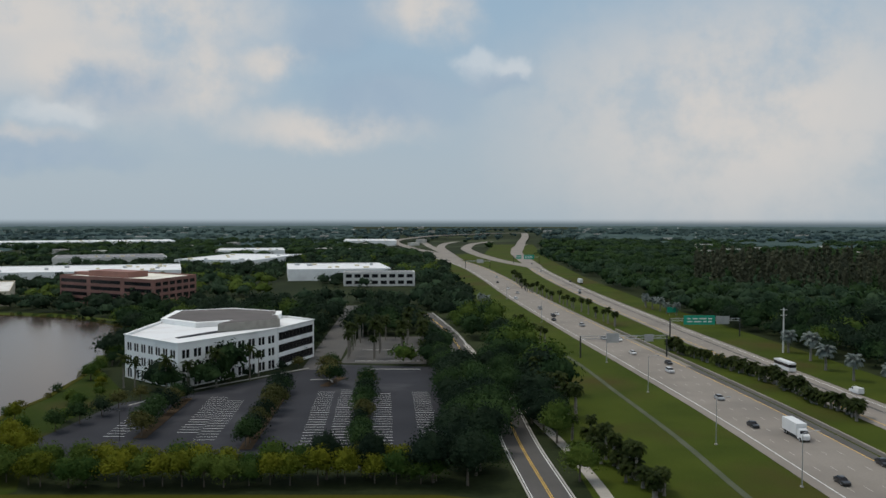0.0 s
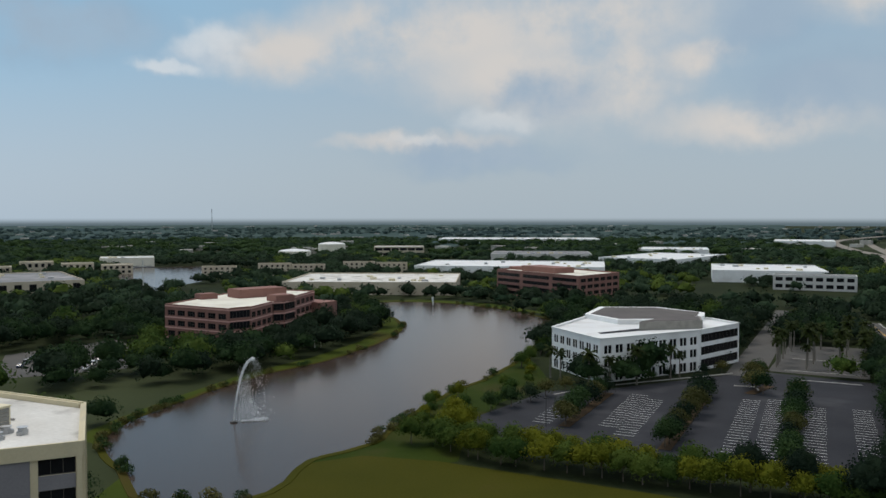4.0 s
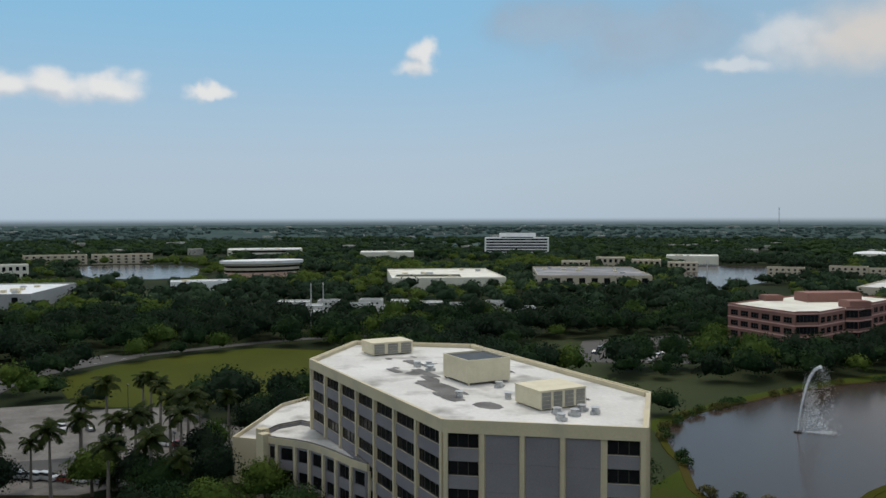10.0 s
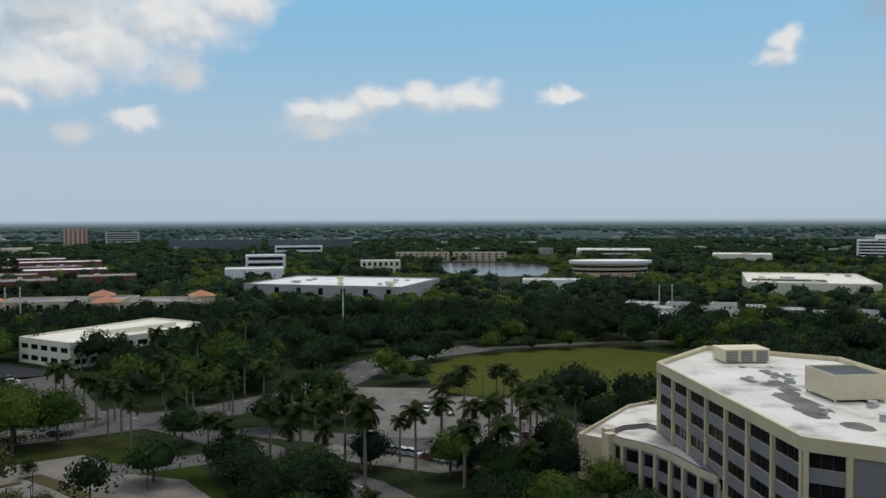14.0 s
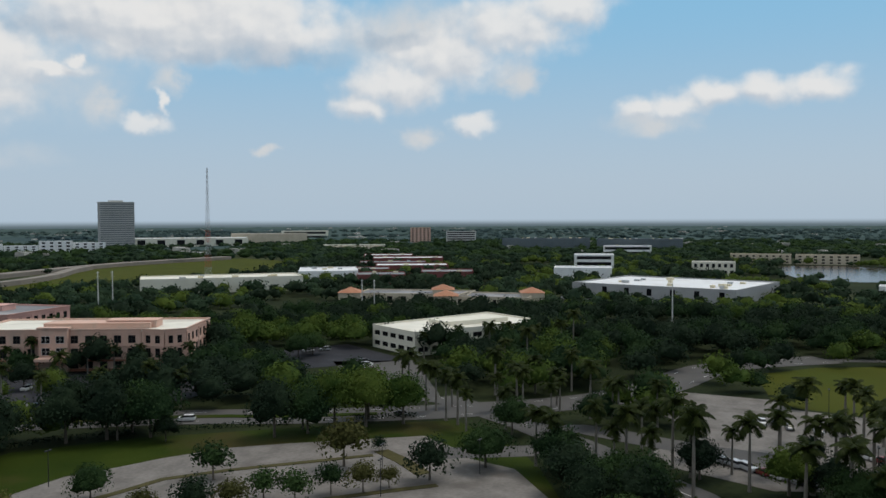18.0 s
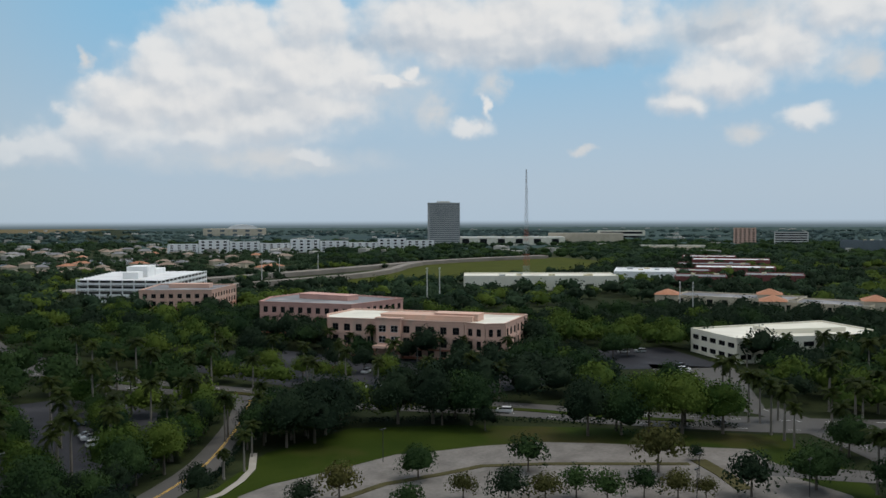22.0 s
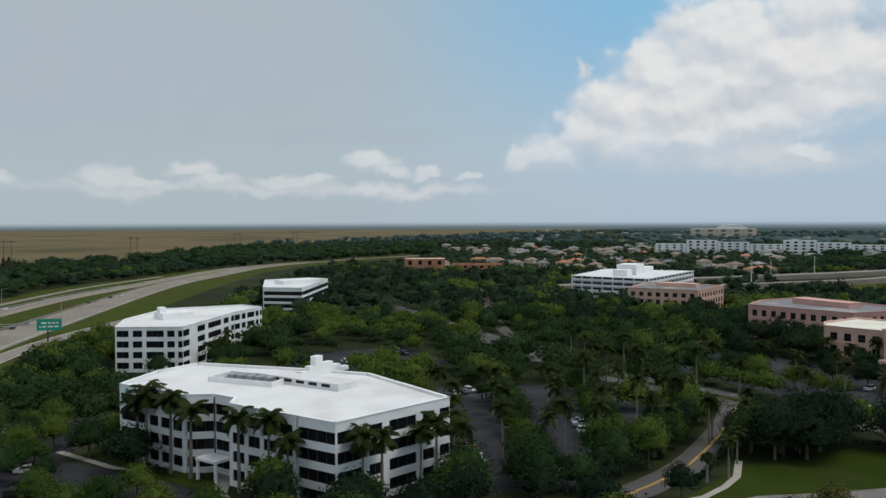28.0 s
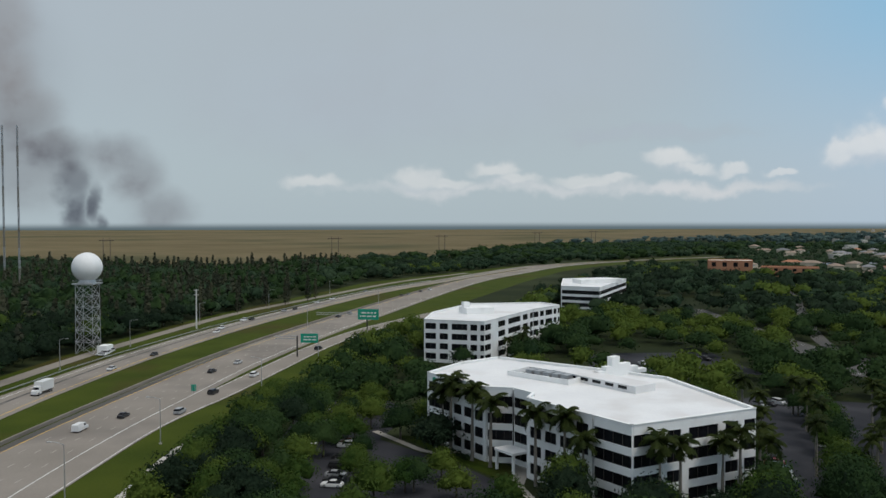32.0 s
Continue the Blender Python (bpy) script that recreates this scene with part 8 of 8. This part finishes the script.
def car(style, colour, x, y, yaw):
    """yaw: degrees, 0 heads towards -y."""
    key = (style, colour)
    if key in CAR_MODELS:
        return copy_thing(CAR_MODELS[key], pose(x, y, 0.13, 0, 0, yaw))
    label, paint = next((c[2], c[3]) for c in CARS if c[:2] == key)
    ob = thing("car" if style != "van" else "van", colour + " " + label, "car" if style != "van" else "van", x, y, 0.13, yaw)
    body, glass = car_meshes(style)
    part("body", body, paint, ob)
    part("glazing", glass, M["glass"], ob)
    for sx in (-0.80, 0.80):
        for sy in (-1.42, 1.40):
            place("wheel", WHEEL, ob, pose(sx, sy, 0.33))
    CAR_MODELS[key] = ob
    return ob


def truck(x, y, yaw, box_len=8.0, name="box_truck", label="white box truck with a square cargo body", colour=None):
    ob = thing(name, label, "truck", x, y, 0.13, yaw)
    bm = bmesh.new()
    box(bm, -1.28, 1.28, 0.0, box_len, 1.05, 3.95)
    part("cargo_body", bm, CAR_PAINTS[0], ob)
    bm = bmesh.new()
    loft(bm, [(-2.6, 0.85, 0.55, 1.35, 0.75), (-2.4, 1.05, 0.5, 1.65, 0.95), (-1.5, 1.12, 0.5, 1.8, 1.05), (-1.15, 1.15, 0.5, 2.75, 0.98), (-0.1, 1.15, 0.5, 2.85, 1.0)])
    part("cab", bm, colour or CAR_PAINTS[0], ob)
    bm = bmesh.new()
    loft(bm, [(-1.52, 1.02, 1.78, 1.84, 1.0), (-1.2, 1.0, 1.8, 2.6, 0.92), (-1.1, 0.9, 1.85, 2.6, 0.85)])
    part("windscreen", bm, M["glass"], ob)
    bm = bmesh.new()
    box(bm, -0.5, 0.5, -2.2, box_len - 0.2, 0.6, 1.04)
    part("chassis", bm, M["dark_metal"], ob)
    for sx in (-1.05, 1.05):
        for sy in (-1.7, box_len - 2.3, box_len - 1.2):
            place("wheel", BIG_WHEEL, ob, pose(sx, sy, 0.5))
    return ob


def bus(x, y, yaw):
    ob = thing("coach", "white coach with dark window band", "bus", x, y, 0.13, yaw)
    bm = bmesh.new()
    box(bm, -1.27, 1.27, -5.8, 5.8, 0.45, 1.7)
    box(bm, -1.25, 1.25, -5.7, 5.8, 2.8, 3.4)
    part("body", bm, CAR_PAINTS[0], ob)
    bm = bmesh.new()
    box(bm, -1.24, 1.24, -5.76, 5.74, 1.7, 2.8)
    part("window_band", bm, M["glass"], ob)
    for sx in (-1.1, 1.1):
        for sy in (-3.8, 3.6):
            place("wheel", BIG_WHEEL, ob, pose(sx, sy, 0.5))


for x, y, s, c, yaw in ((96, 184, "sedan", "black", 0), (81, 171, "sedan", "black", 0), (80, 218, "sedan", "black", 3), (82, 251, "sedan", "grey", 4), (79, 295, "suv", "silver", 5), (83, 312, "sedan", "black", 5),
                        (75, 335, "sedan", "white", 6), (77, 371, "sedan", "white", 6), (71, 375, "sedan", "grey", 6), (69, 421, "suv", "grey", 7), (58, 444, "sedan", "black", 7), (60, 462, "suv", "black", 7), (63, 470, "sedan", "white", 7), (57, 499, "suv", "grey", 7), (53, 603, "sedan", "grey", 5), (49, 640, "sedan", "white", 5),
                        (48, 560, "suv", "white", 5), (45, 700, "sedan", "black", 4), (127, 260, "van", "white", 184), (97, 603, "sedan", "black", 180), (100, 622, "sedan", "silver", 180), (106, 709, "sedan", "black", 180), (102, 980, "suv", "grey", 180), (98, 850, "sedan", "white", 180), (48, 760, "suv", "silver", 4),
                        (132, -302, "sedan", "silver", 177), (129, -335, "sedan", "black", 175), (125, -404, "sedan", "white", 172), (127, -418, "suv", "white", 172), (122, -457, "sedan", "black", 170), (125, -452, "suv", "white", 170), (114, -500, "sedan", "grey", 167), (110, -512, "sedan", "black", 167), (104, -552, "sedan", "white", 165), (98, -575, "suv", "white", 163), (84, -640, "sedan", "grey", 162),
                        (102, -214, "van", "white", -2), (97, -229, "sedan", "black", -3), (94, -298, "sedan", "black", -8), (90, -317, "sedan", "silver", -9), (83, -234, "suv", "grey", -6), (82, -261, "suv", "black", -9), (77, -291, "suv", "white", -9), (66, -352, "suv", "black", -14), (77, -471, "sedan", "black", -15), (73, -488, "sedan", "grey", -15), (53, -602, "suv", "black", -16), (49, -612, "sedan", "grey", -16), (42, -640, "sedan", "black", -17), (36, -652, "suv", "white", -17),
                        (-190, -140, "suv", "white", 25), (-214, -88, "sedan", "black", -28), (-141, -290, "sedan", "grey", 190)):
    car(s, c, x, y, yaw)
truck(87, 205, 2)
truck(136, -258, 178, 7.0)
truck(112, 700, 180, 11.0, "lorry", "white articulated lorry on the highway")
bus(121, 300, 184)

# parked cars in the car parks
rng = random.Random(31)


def parked(x0, y0, x1, y1, yaw, n, fill=0.7):
    for k in range(n):
        if rng.random() > fill:
            continue
        t = (k + 0.5) / n
        c = rng.choice((("sedan", "white"), ("sedan", "black"), ("sedan", "grey"), ("sedan", "silver"), ("suv", "white"), ("suv", "black"), ("suv", "grey"), ("suv", "silver"), ("sedan", "dark blue"), ("sedan", "dark red")))
        ob = car(c[0], c[1], x0 + (x1 - x0) * t, y0 + (y1 - y0) * t, yaw + rng.uniform(-2, 2) + 180 * rng.randint(0, 1))
        ob.location.z = 0.07


parked(39, -165, 42, -240, 85, 22, 0.75)
parked(29, -165, 31, -205, 85, 12, 0.6)
parked(16, -148, 4, -166, 40, 7, 0.7)
parked(-63, -172, -68, -205, 75, 9, 0.8)
parked(-74, -166, -84, -205, 75, 12, 0.6)
parked(-96, -182, -108, -222, 75, 12, 0.5)
parked(-60, -235, -90, -252, 20, 9, 0.5)
parked(-60, -318, -90, -330, 20, 8, 0.6)
parked(-198, -170, -180, -215, 115, 14, 0.6)
parked(-182, -235, -190, -282, 80, 14, 0.7)
parked(-215, -180, -204, -235, 110, 14, 0.6)
parked(-284, -186, -312, -160, 45, 11, 0.6)
parked(-264, -118, -290, -134, 60, 9, 0.7)
parked(-214, 20, -196, 40, 130, 8, 0.7)
parked(-196, -6, -182, 14, 130, 7, 0.7)
parked(-236, 0, -226, 26, 100, 8, 0.4)
parked(-250, 204, -276, 240, 40, 14, 0.8)
parked(-260, 196, -288, 234, 40, 14, 0.8)
parked(-270, 190, -298, 226, 40, 12, 0.7)

# ---- poles, signs, towers ----
def light_pole(x, y, yaw, h=11.0, arm=2.6, label="tall steel street lamp with a single arm"):
    ob = thing("street_lamp", label, "street lamp", x, y, 0, yaw)
    bm = bmesh.new()
    tube(bm, [(0, 0, 0), (0, 0, h * 0.6), (0, 0, h)], [0.13, 0.10, 0.07], 8)
    part("pole", bm, M["steel"], ob)
    bm = bmesh.new()
    box(bm, -0.3, 0.3, -0.3, 0.3, 0, 0.25)
    part("footing", bm, M["kerb"], ob)
    bm = bmesh.new()
    tube(bm, [(0, 0, h - 0.1), (arm * 0.5, 0, h + 0.35), (arm, 0, h + 0.45)], [0.06, 0.05, 0.045], 6)
    part("arm", bm, M["steel"], ob)
    bm = bmesh.new()
    box(bm, arm - 0.15, arm + 0.75, -0.18, 0.18, h + 0.36, h + 0.52)
    part("lamp_head", bm, M["steel"], ob)
    return ob


for x, y, yaw in ((65, 201, 0), (72, 169, 0), (63.5, 262, 5), (61, 316, 6), (51, 439, 7), (42, 560, 5), (79.5, -160, 0), (76.5, -202, 0), (67, -262, -8), (60, -320, -14), (151, -302, 180), (149, -360, 180), (144, -437, 180), (128, -520, 190), (104, -600, 195), (152, -250, 180), (153, -200, 180), (84, -420, -12), (60, -520, -15)):
    light_pole(x, y, yaw)
for x, y in ((-134, -132), (-160, -70), (-190, 26), (-250, 22), (-78, 204), (-150, -66), (-226, -60), (-170, -52)):
    ob = thing("lamp_post", "dark car park lamp post with twin heads", "lamp post", x, y)
    bm = bmesh.new()
    tube(bm, [(0, 0, 0), (0, 0, 7.4)], [0.10, 0.07], 8)
    part("pole", bm, M["dark_metal"], ob)
    for s in (-1, 1):
        bm = bmesh.new()
        box(bm, s * 0.15, s * 0.85, -0.2, 0.2, 7.3, 7.5)
        part("lamp_head", bm, M["dark_metal"], ob)
for x, y, h in ((136, 339, 18), (-405, -188, 22), (-407, -182, 22), (-420, -32, 22), (-395, -350, 24), (-400, -344, 24), (-430, -560, 22), (-480, -600, 20), (-560, -640, 20), (-395, 118, 22), (-398, 125, 22), (-455, 420, 24), (140, -420, 20)):
    ob = thing("power_pole", "tall pale concrete power pole", "power pole", x, y)
    bm = bmesh.new()
    tube(bm, [(0, 0, 0), (0, 0, h)], [0.42, 0.24], 8)
    part("pole", bm, M["pole"], ob)
    bm = bmesh.new()
    for z in (h - 0.8, h - 3.0):
        box(bm, -1.3, 1.3, -0.12, 0.12, z, z + 0.2)
    part("crossarm", bm, M["pole"], ob)


def sign_gantry(x, y, yaw, span, panels, h=7.2, both=True, label="steel sign gantry over the highway"):
    ob = thing("sign_gantry", label, "sign gantry", x, y, 0, yaw)
    for px in ((0, span) if both else (0,)):
        bm = bmesh.new()
        tube(bm, [(px, 0, 0), (px, 0, h + 1.2)], [0.32, 0.28], 10)
        part("post", bm, M["dark_metal"], ob)
    bm = bmesh.new()
    for dy in (-0.4, 0.4):
        for dz in (0, 1.1):
            box(bm, 0, span, dy - 0.06, dy + 0.06, h + dz - 0.06, h + dz + 0.06)
    n = max(2, int(span / 1.6))
    for k in range(n):
        x0, x1 = span * k / n, span * (k + 1) / n
        for dy in (-0.4, 0.4):
            tube(bm, [(x0, dy, h if k % 2 else h + 1.1), (x1, dy, h + 1.1 if k % 2 else h)], [0.045, 0.045], 4, False)
    part("truss", bm, M["steel"], ob)
    for px, w, hh, mat, side in panels:
        bm = bmesh.new()
        box(bm, px, px + w, side * 0.55 - 0.05, side * 0.55 + 0.05, h - hh * 0.4, h + hh * 0.6)
        sg = part("sign_panel", bm, M[mat], ob, "green highway sign with white lettering bars" if mat == "sign_green" else "bare grey back of a sign")
        if mat == "sign_green":
            bm = bmesh.new()
            for r in range(2):
                u = px + w * 0.12
                while u < px + w * 0.85:
                    l = w * (0.10 + 0.12 * ((int(u * 7) + r) % 3) / 2)
                    zz = h - hh * 0.4 + hh * (0.58 - 0.32 * r)
                    box(bm, u, min(u + l, px + w * 0.9), side * 0.61 - 0.012, side * 0.61 + 0.012, zz, zz + hh * 0.13)
                    u += l + w * 0.06
            part("lettering", bm, M["white_line"], sg)
    return ob


sign_gantry(53, 327, 4, 34, [(10, 5.0, 3.6, "steel", -1), (25, 3.5, 2.8, "steel", -1)])
sign_gantry(103, 385, 2, 32, [(6, 14.5, 4.2, "sign_green", -1), (21, 6, 3.6, "steel", -1)])
sign_gantry(71, -334, 0, 9, [(-8.5, 7.0, 3.6, "sign_green", 1)], both=False)
sign_gantry(54, -418, -6, 26, [(-6, 10.5, 5.2, "sign_green", 1)], both=False)
sign_gantry(83, 1000, 0, 30, [(3, 6, 4, "sign_green", -1), (12, 12, 5, "sign_green", -1)])
sign_gantry(24, 905, 0, 26, [(12, 7, 4, "steel", -1)])
for x, y, w, hh, z in ((127, 470, 6, 3.0, 1.5), (88.5, -262, 1.6, 2.0, 0.8)):
    ob = thing("road_sign", "green roadside sign on two posts", "road sign", x, y)
    bm = bmesh.new()
    box(bm, -w / 2, w / 2, -0.04, 0.04, z, z + hh)
    part("sign_panel", bm, M["sign_green"], ob)
    for sx in (-w * 0.3, w * 0.3):
        bm = bmesh.new()
        box(bm, sx - 0.06, sx + 0.06, 0.05, 0.15, 0, z + hh * 0.9)
        part("post", bm, M["steel"], ob)


def lattice(bm, base, top, z0, z1, sections, bar=0.12):
    """A square lattice tower."""
    for k in range(sections):
        t0, t1 = k / sections, (k + 1) / sections
        w0, w1 = base + (top - base) * t0, base + (top - base) * t1
        a, b = z0 + (z1 - z0) * t0, z0 + (z1 - z0) * t1
        c0 = [(-w0, -w0, a), (w0, -w0, a), (w0, w0, a), (-w0, w0, a)]
        c1 = [(-w1, -w1, b), (w1, -w1, b), (w1, w1, b), (-w1, w1, b)]
        for i in range(4):
            j = (i + 1) % 4
            for p, q in ((c0[i], c1[i]), (c0[i], c1[j]), (c0[j], c1[i]), (c1[i], c1[j])):
                tube(bm, [p, q], [bar, bar], 4, False)


# weather radar: white ball on a lattice tower
rd = thing("radar_tower", "white radar dome on a steel lattice tower", "radar tower", 159, -342)
bm = bmesh.new()
bmesh.ops.create_icosphere(bm, subdivisions=4, radius=6.0, matrix=Matrix.Translation((0, 0, 35.2)))
for f in bm.faces:
    f.smooth = True
part("radome", bm, M["radome"], rd)
bm = bmesh.new()
lattice(bm, 3.6, 3.4, 0, 28.2, 6, 0.13)
part("lattice", bm, M["steel"], rd)
bm = bmesh.new()
box(bm, -4.4, 4.4, -4.4, 4.4, 28.2, 28.8)
tube(bm, [(0, 0, 28.8), (0, 0, 30.0)], [3.4, 3.0], 20)
part("platform", bm, M["steel"], rd)
bm = bmesh.new()
for s in (-4.3, 4.3):
    for z in (29.4, 29.9):
        box(bm, -4.3, 4.3, s - 0.04, s + 0.04, z, z + 0.08)
        box(bm, s - 0.04, s + 0.04, -4.3, 4.3, z, z + 0.08)
part("railing", bm, M["steel"], rd)
bm = bmesh.new()
box(bm, -9, -5, -3, 3, 0, 3.2)
part("equipment_hut", bm, M["white"], rd)
for k in range(4):
    car("suv" if k % 2 else "sedan", "white" if k < 2 else "silver", 150 + 0.5 * k, -334 - 3.4 * k, 80)

# radio masts
for x, y, h in ((384, -679, 132), (365, -667, 130)):
    ob = thing("radio_mast", "slender guyed steel radio mast", "radio mast", x, y)
    for k in range(8):
        bm = bmesh.new()
        lattice(bm, 0.5, 0.5, h * k / 8, h * (k + 1) / 8, 10, 0.10)
        part("mast_section", bm, M["steel"] if k % 2 else M["louvre"], ob)
ob = thing("radio_mast", "tapering lattice radio mast, red and white", "radio mast", -640, -446)
for k in range(9):
    bm = bmesh.new()
    lattice(bm, 2.0 * (1 - k / 9) + 0.35, 2.0 * (1 - (k + 1) / 9) + 0.35, 11 * k, 11 * (k + 1), 2, 0.06)
    part("mast_section", bm, M["red_paint"] if k % 2 and k < 5 else M["steel"], ob)
ob = thing("radio_mast", "far thin radio mast on the horizon", "radio mast", -2100, 2250)
bm = bmesh.new()
lattice(bm, 0.8, 0.8, 0, 80, 10, 0.16)
part("mast", bm, M["steel"], ob)
# wooden frame towers of a power line across the marsh
for x, y in ((520, -1180), (215, -1290), (60, -1480), (-130, -1830), (-280, -2050)):
    ob = thing("power_tower", "timber frame power-line tower in the marsh", "power tower", x, y)
    for s in (-5, 5):
        bm = bmesh.new()
        tube(bm, [(s, 0, 0), (s, 0, 30)], [0.6, 0.45], 6)
        part("post", bm, M["bark"], ob)
    bm = bmesh.new()
    box(bm, -11, 11, -0.4, 0.4, 26, 27)
    part("crossarm", bm, M["bark"], ob)

# ---- fountain: an arching jet of droplets ----
ft = thing("fountain", "tall white fountain jet arching over the lake", "fountain", -149.5, 173)
bm = bmesh.new()
tube(bm, [(0, 0, -0.1), (0, 0, 0.35), (0, 0, 0.5)], [1.0, 1.0, 0.4], 14)
part("nozzle_float", bm, M["dark_metal"], ft)
ft.matrix_basis = pose(-152, 170.2, 0, 0, 0, 50)


def spray(n, path, spread, size, seed):
    r = np.random.RandomState(seed)
    t = r.rand(n)
    p = np.array([path(v, r) for v in t])
    p += r.normal(size=(n, 3)) * np.array([spread[0], spread[1], spread[2]]) * (0.35 + t[:, None])
    p[:, 2] = np.maximum(p[:, 2], 0.1)
    d, e = r.normal(size=(n, 3)), r.normal(size=(n, 3))
    s = size * r.uniform(0.4, 1.2, (n, 1))
    d *= s / np.linalg.norm(d, axis=1, keepdims=True)
    e *= s / np.linalg.norm(e, axis=1, keepdims=True)
    v = np.stack([p - d, p - e, p + d, p + e], 1).reshape(-1, 3)
    return v, np.arange(n * 4).reshape(n, 4)


ARCH = lambda v, r: (5.2 * v ** 1.3, 0.0, 16.6 * (1 - (1 - v) ** 2.0))
FALL = lambda v, r: (4.6 + 3.2 * v ** 0.8 + r.normal() * 0.6, 0.0, 16.4 * (1 - v ** 1.6))
MIST = lambda v, r: (1.2 + 6.0 * r.rand() * (0.4 + 0.6 * v), 0.0, 15.5 * (1 - v) * (0.5 + 0.5 * r.rand()))
RING = lambda v, r: (2.0 + 6.5 * v, 0.0, 0.25)
for nm, n, path, spread, size, seed in (("rising_jet", 2400, ARCH, (0.16, 0.16, 0.10), 0.15, 1), ("falling_sheet", 1300, FALL, (0.8, 0.8, 0.6), 0.07, 2), ("mist", 4200, MIST, (0.6, 0.8, 0.6), 0.085, 3), ("splash", 600, RING, (0.3, 0.8, 0.12), 0.14, 4)):
    v, q = spray(n, path, spread, size, seed)
    f = new(nm, raw_mesh(nm, v, q, [M["spray"]]))
    f.parent = ft
    tagged(f, kind="stuff")
ft2 = thing("fountain", "small far fountain jet in the lake", "fountain", -246, 452)
v, q = spray(500, lambda v, r: (0.0, 0.0, 5.0 * v), (0.25, 0.25, 0.1), 0.2, 5)
f = new("jet", raw_mesh("jet", v, q, [M["spray"]]))
f.parent = ft2
# lakeside shelter
ob = thing("garden_shelter", "small pale shelter on the lake lawn", "shelter", -212, 284)
bm = bmesh.new()
box(bm, -4, 4, -2.5, 2.5, 2.6, 2.9)
part("roof", bm, M["ivory"], ob)
for sx in (-3.6, 3.6):
    for sy in (-2.1, 2.1):
        bm = bmesh.new()
        box(bm, sx - 0.12, sx + 0.12, sy - 0.12, sy + 0.12, 0, 2.6)
        part("post", bm, M["ivory"], ob)

# ---- groups of repeats ----
GROUPS = dict(oak_tree="oaks between the offices", shade_tree="shade trees round the offices", small_tree="car park trees", hedge_tree="trees of the hedge row", casuarina="casuarinas beyond the highway", royal_palm="royal palms of the office park", cabbage_palm="cabbage palms along the roads", silver_palm="silver palms along the verge", date_palm="date palms by the drive", car="cars on roads and car parks", street_lamp="street lamps along the highway", lamp_post="car park lamp posts", power_pole="power poles", house="houses of the far suburb", villa="white villas", warehouse="far warehouses", townhouse_row="townhouse rows", apartment_block="waterside apartment blocks", corner_pavilion="corner pavilions of the shop row", sign_gantry="highway sign gantries", power_tower="power towers in the marsh", bridge_pier="piers of the flyover", radio_mast="radio masts", island_planting="planting islands")
for ob in list(scene.objects):
    if ob.parent is None and ob.name.split(".")[0] in GROUPS:
        tagged(ob, group=GROUPS[ob.name.split(".")[0]])
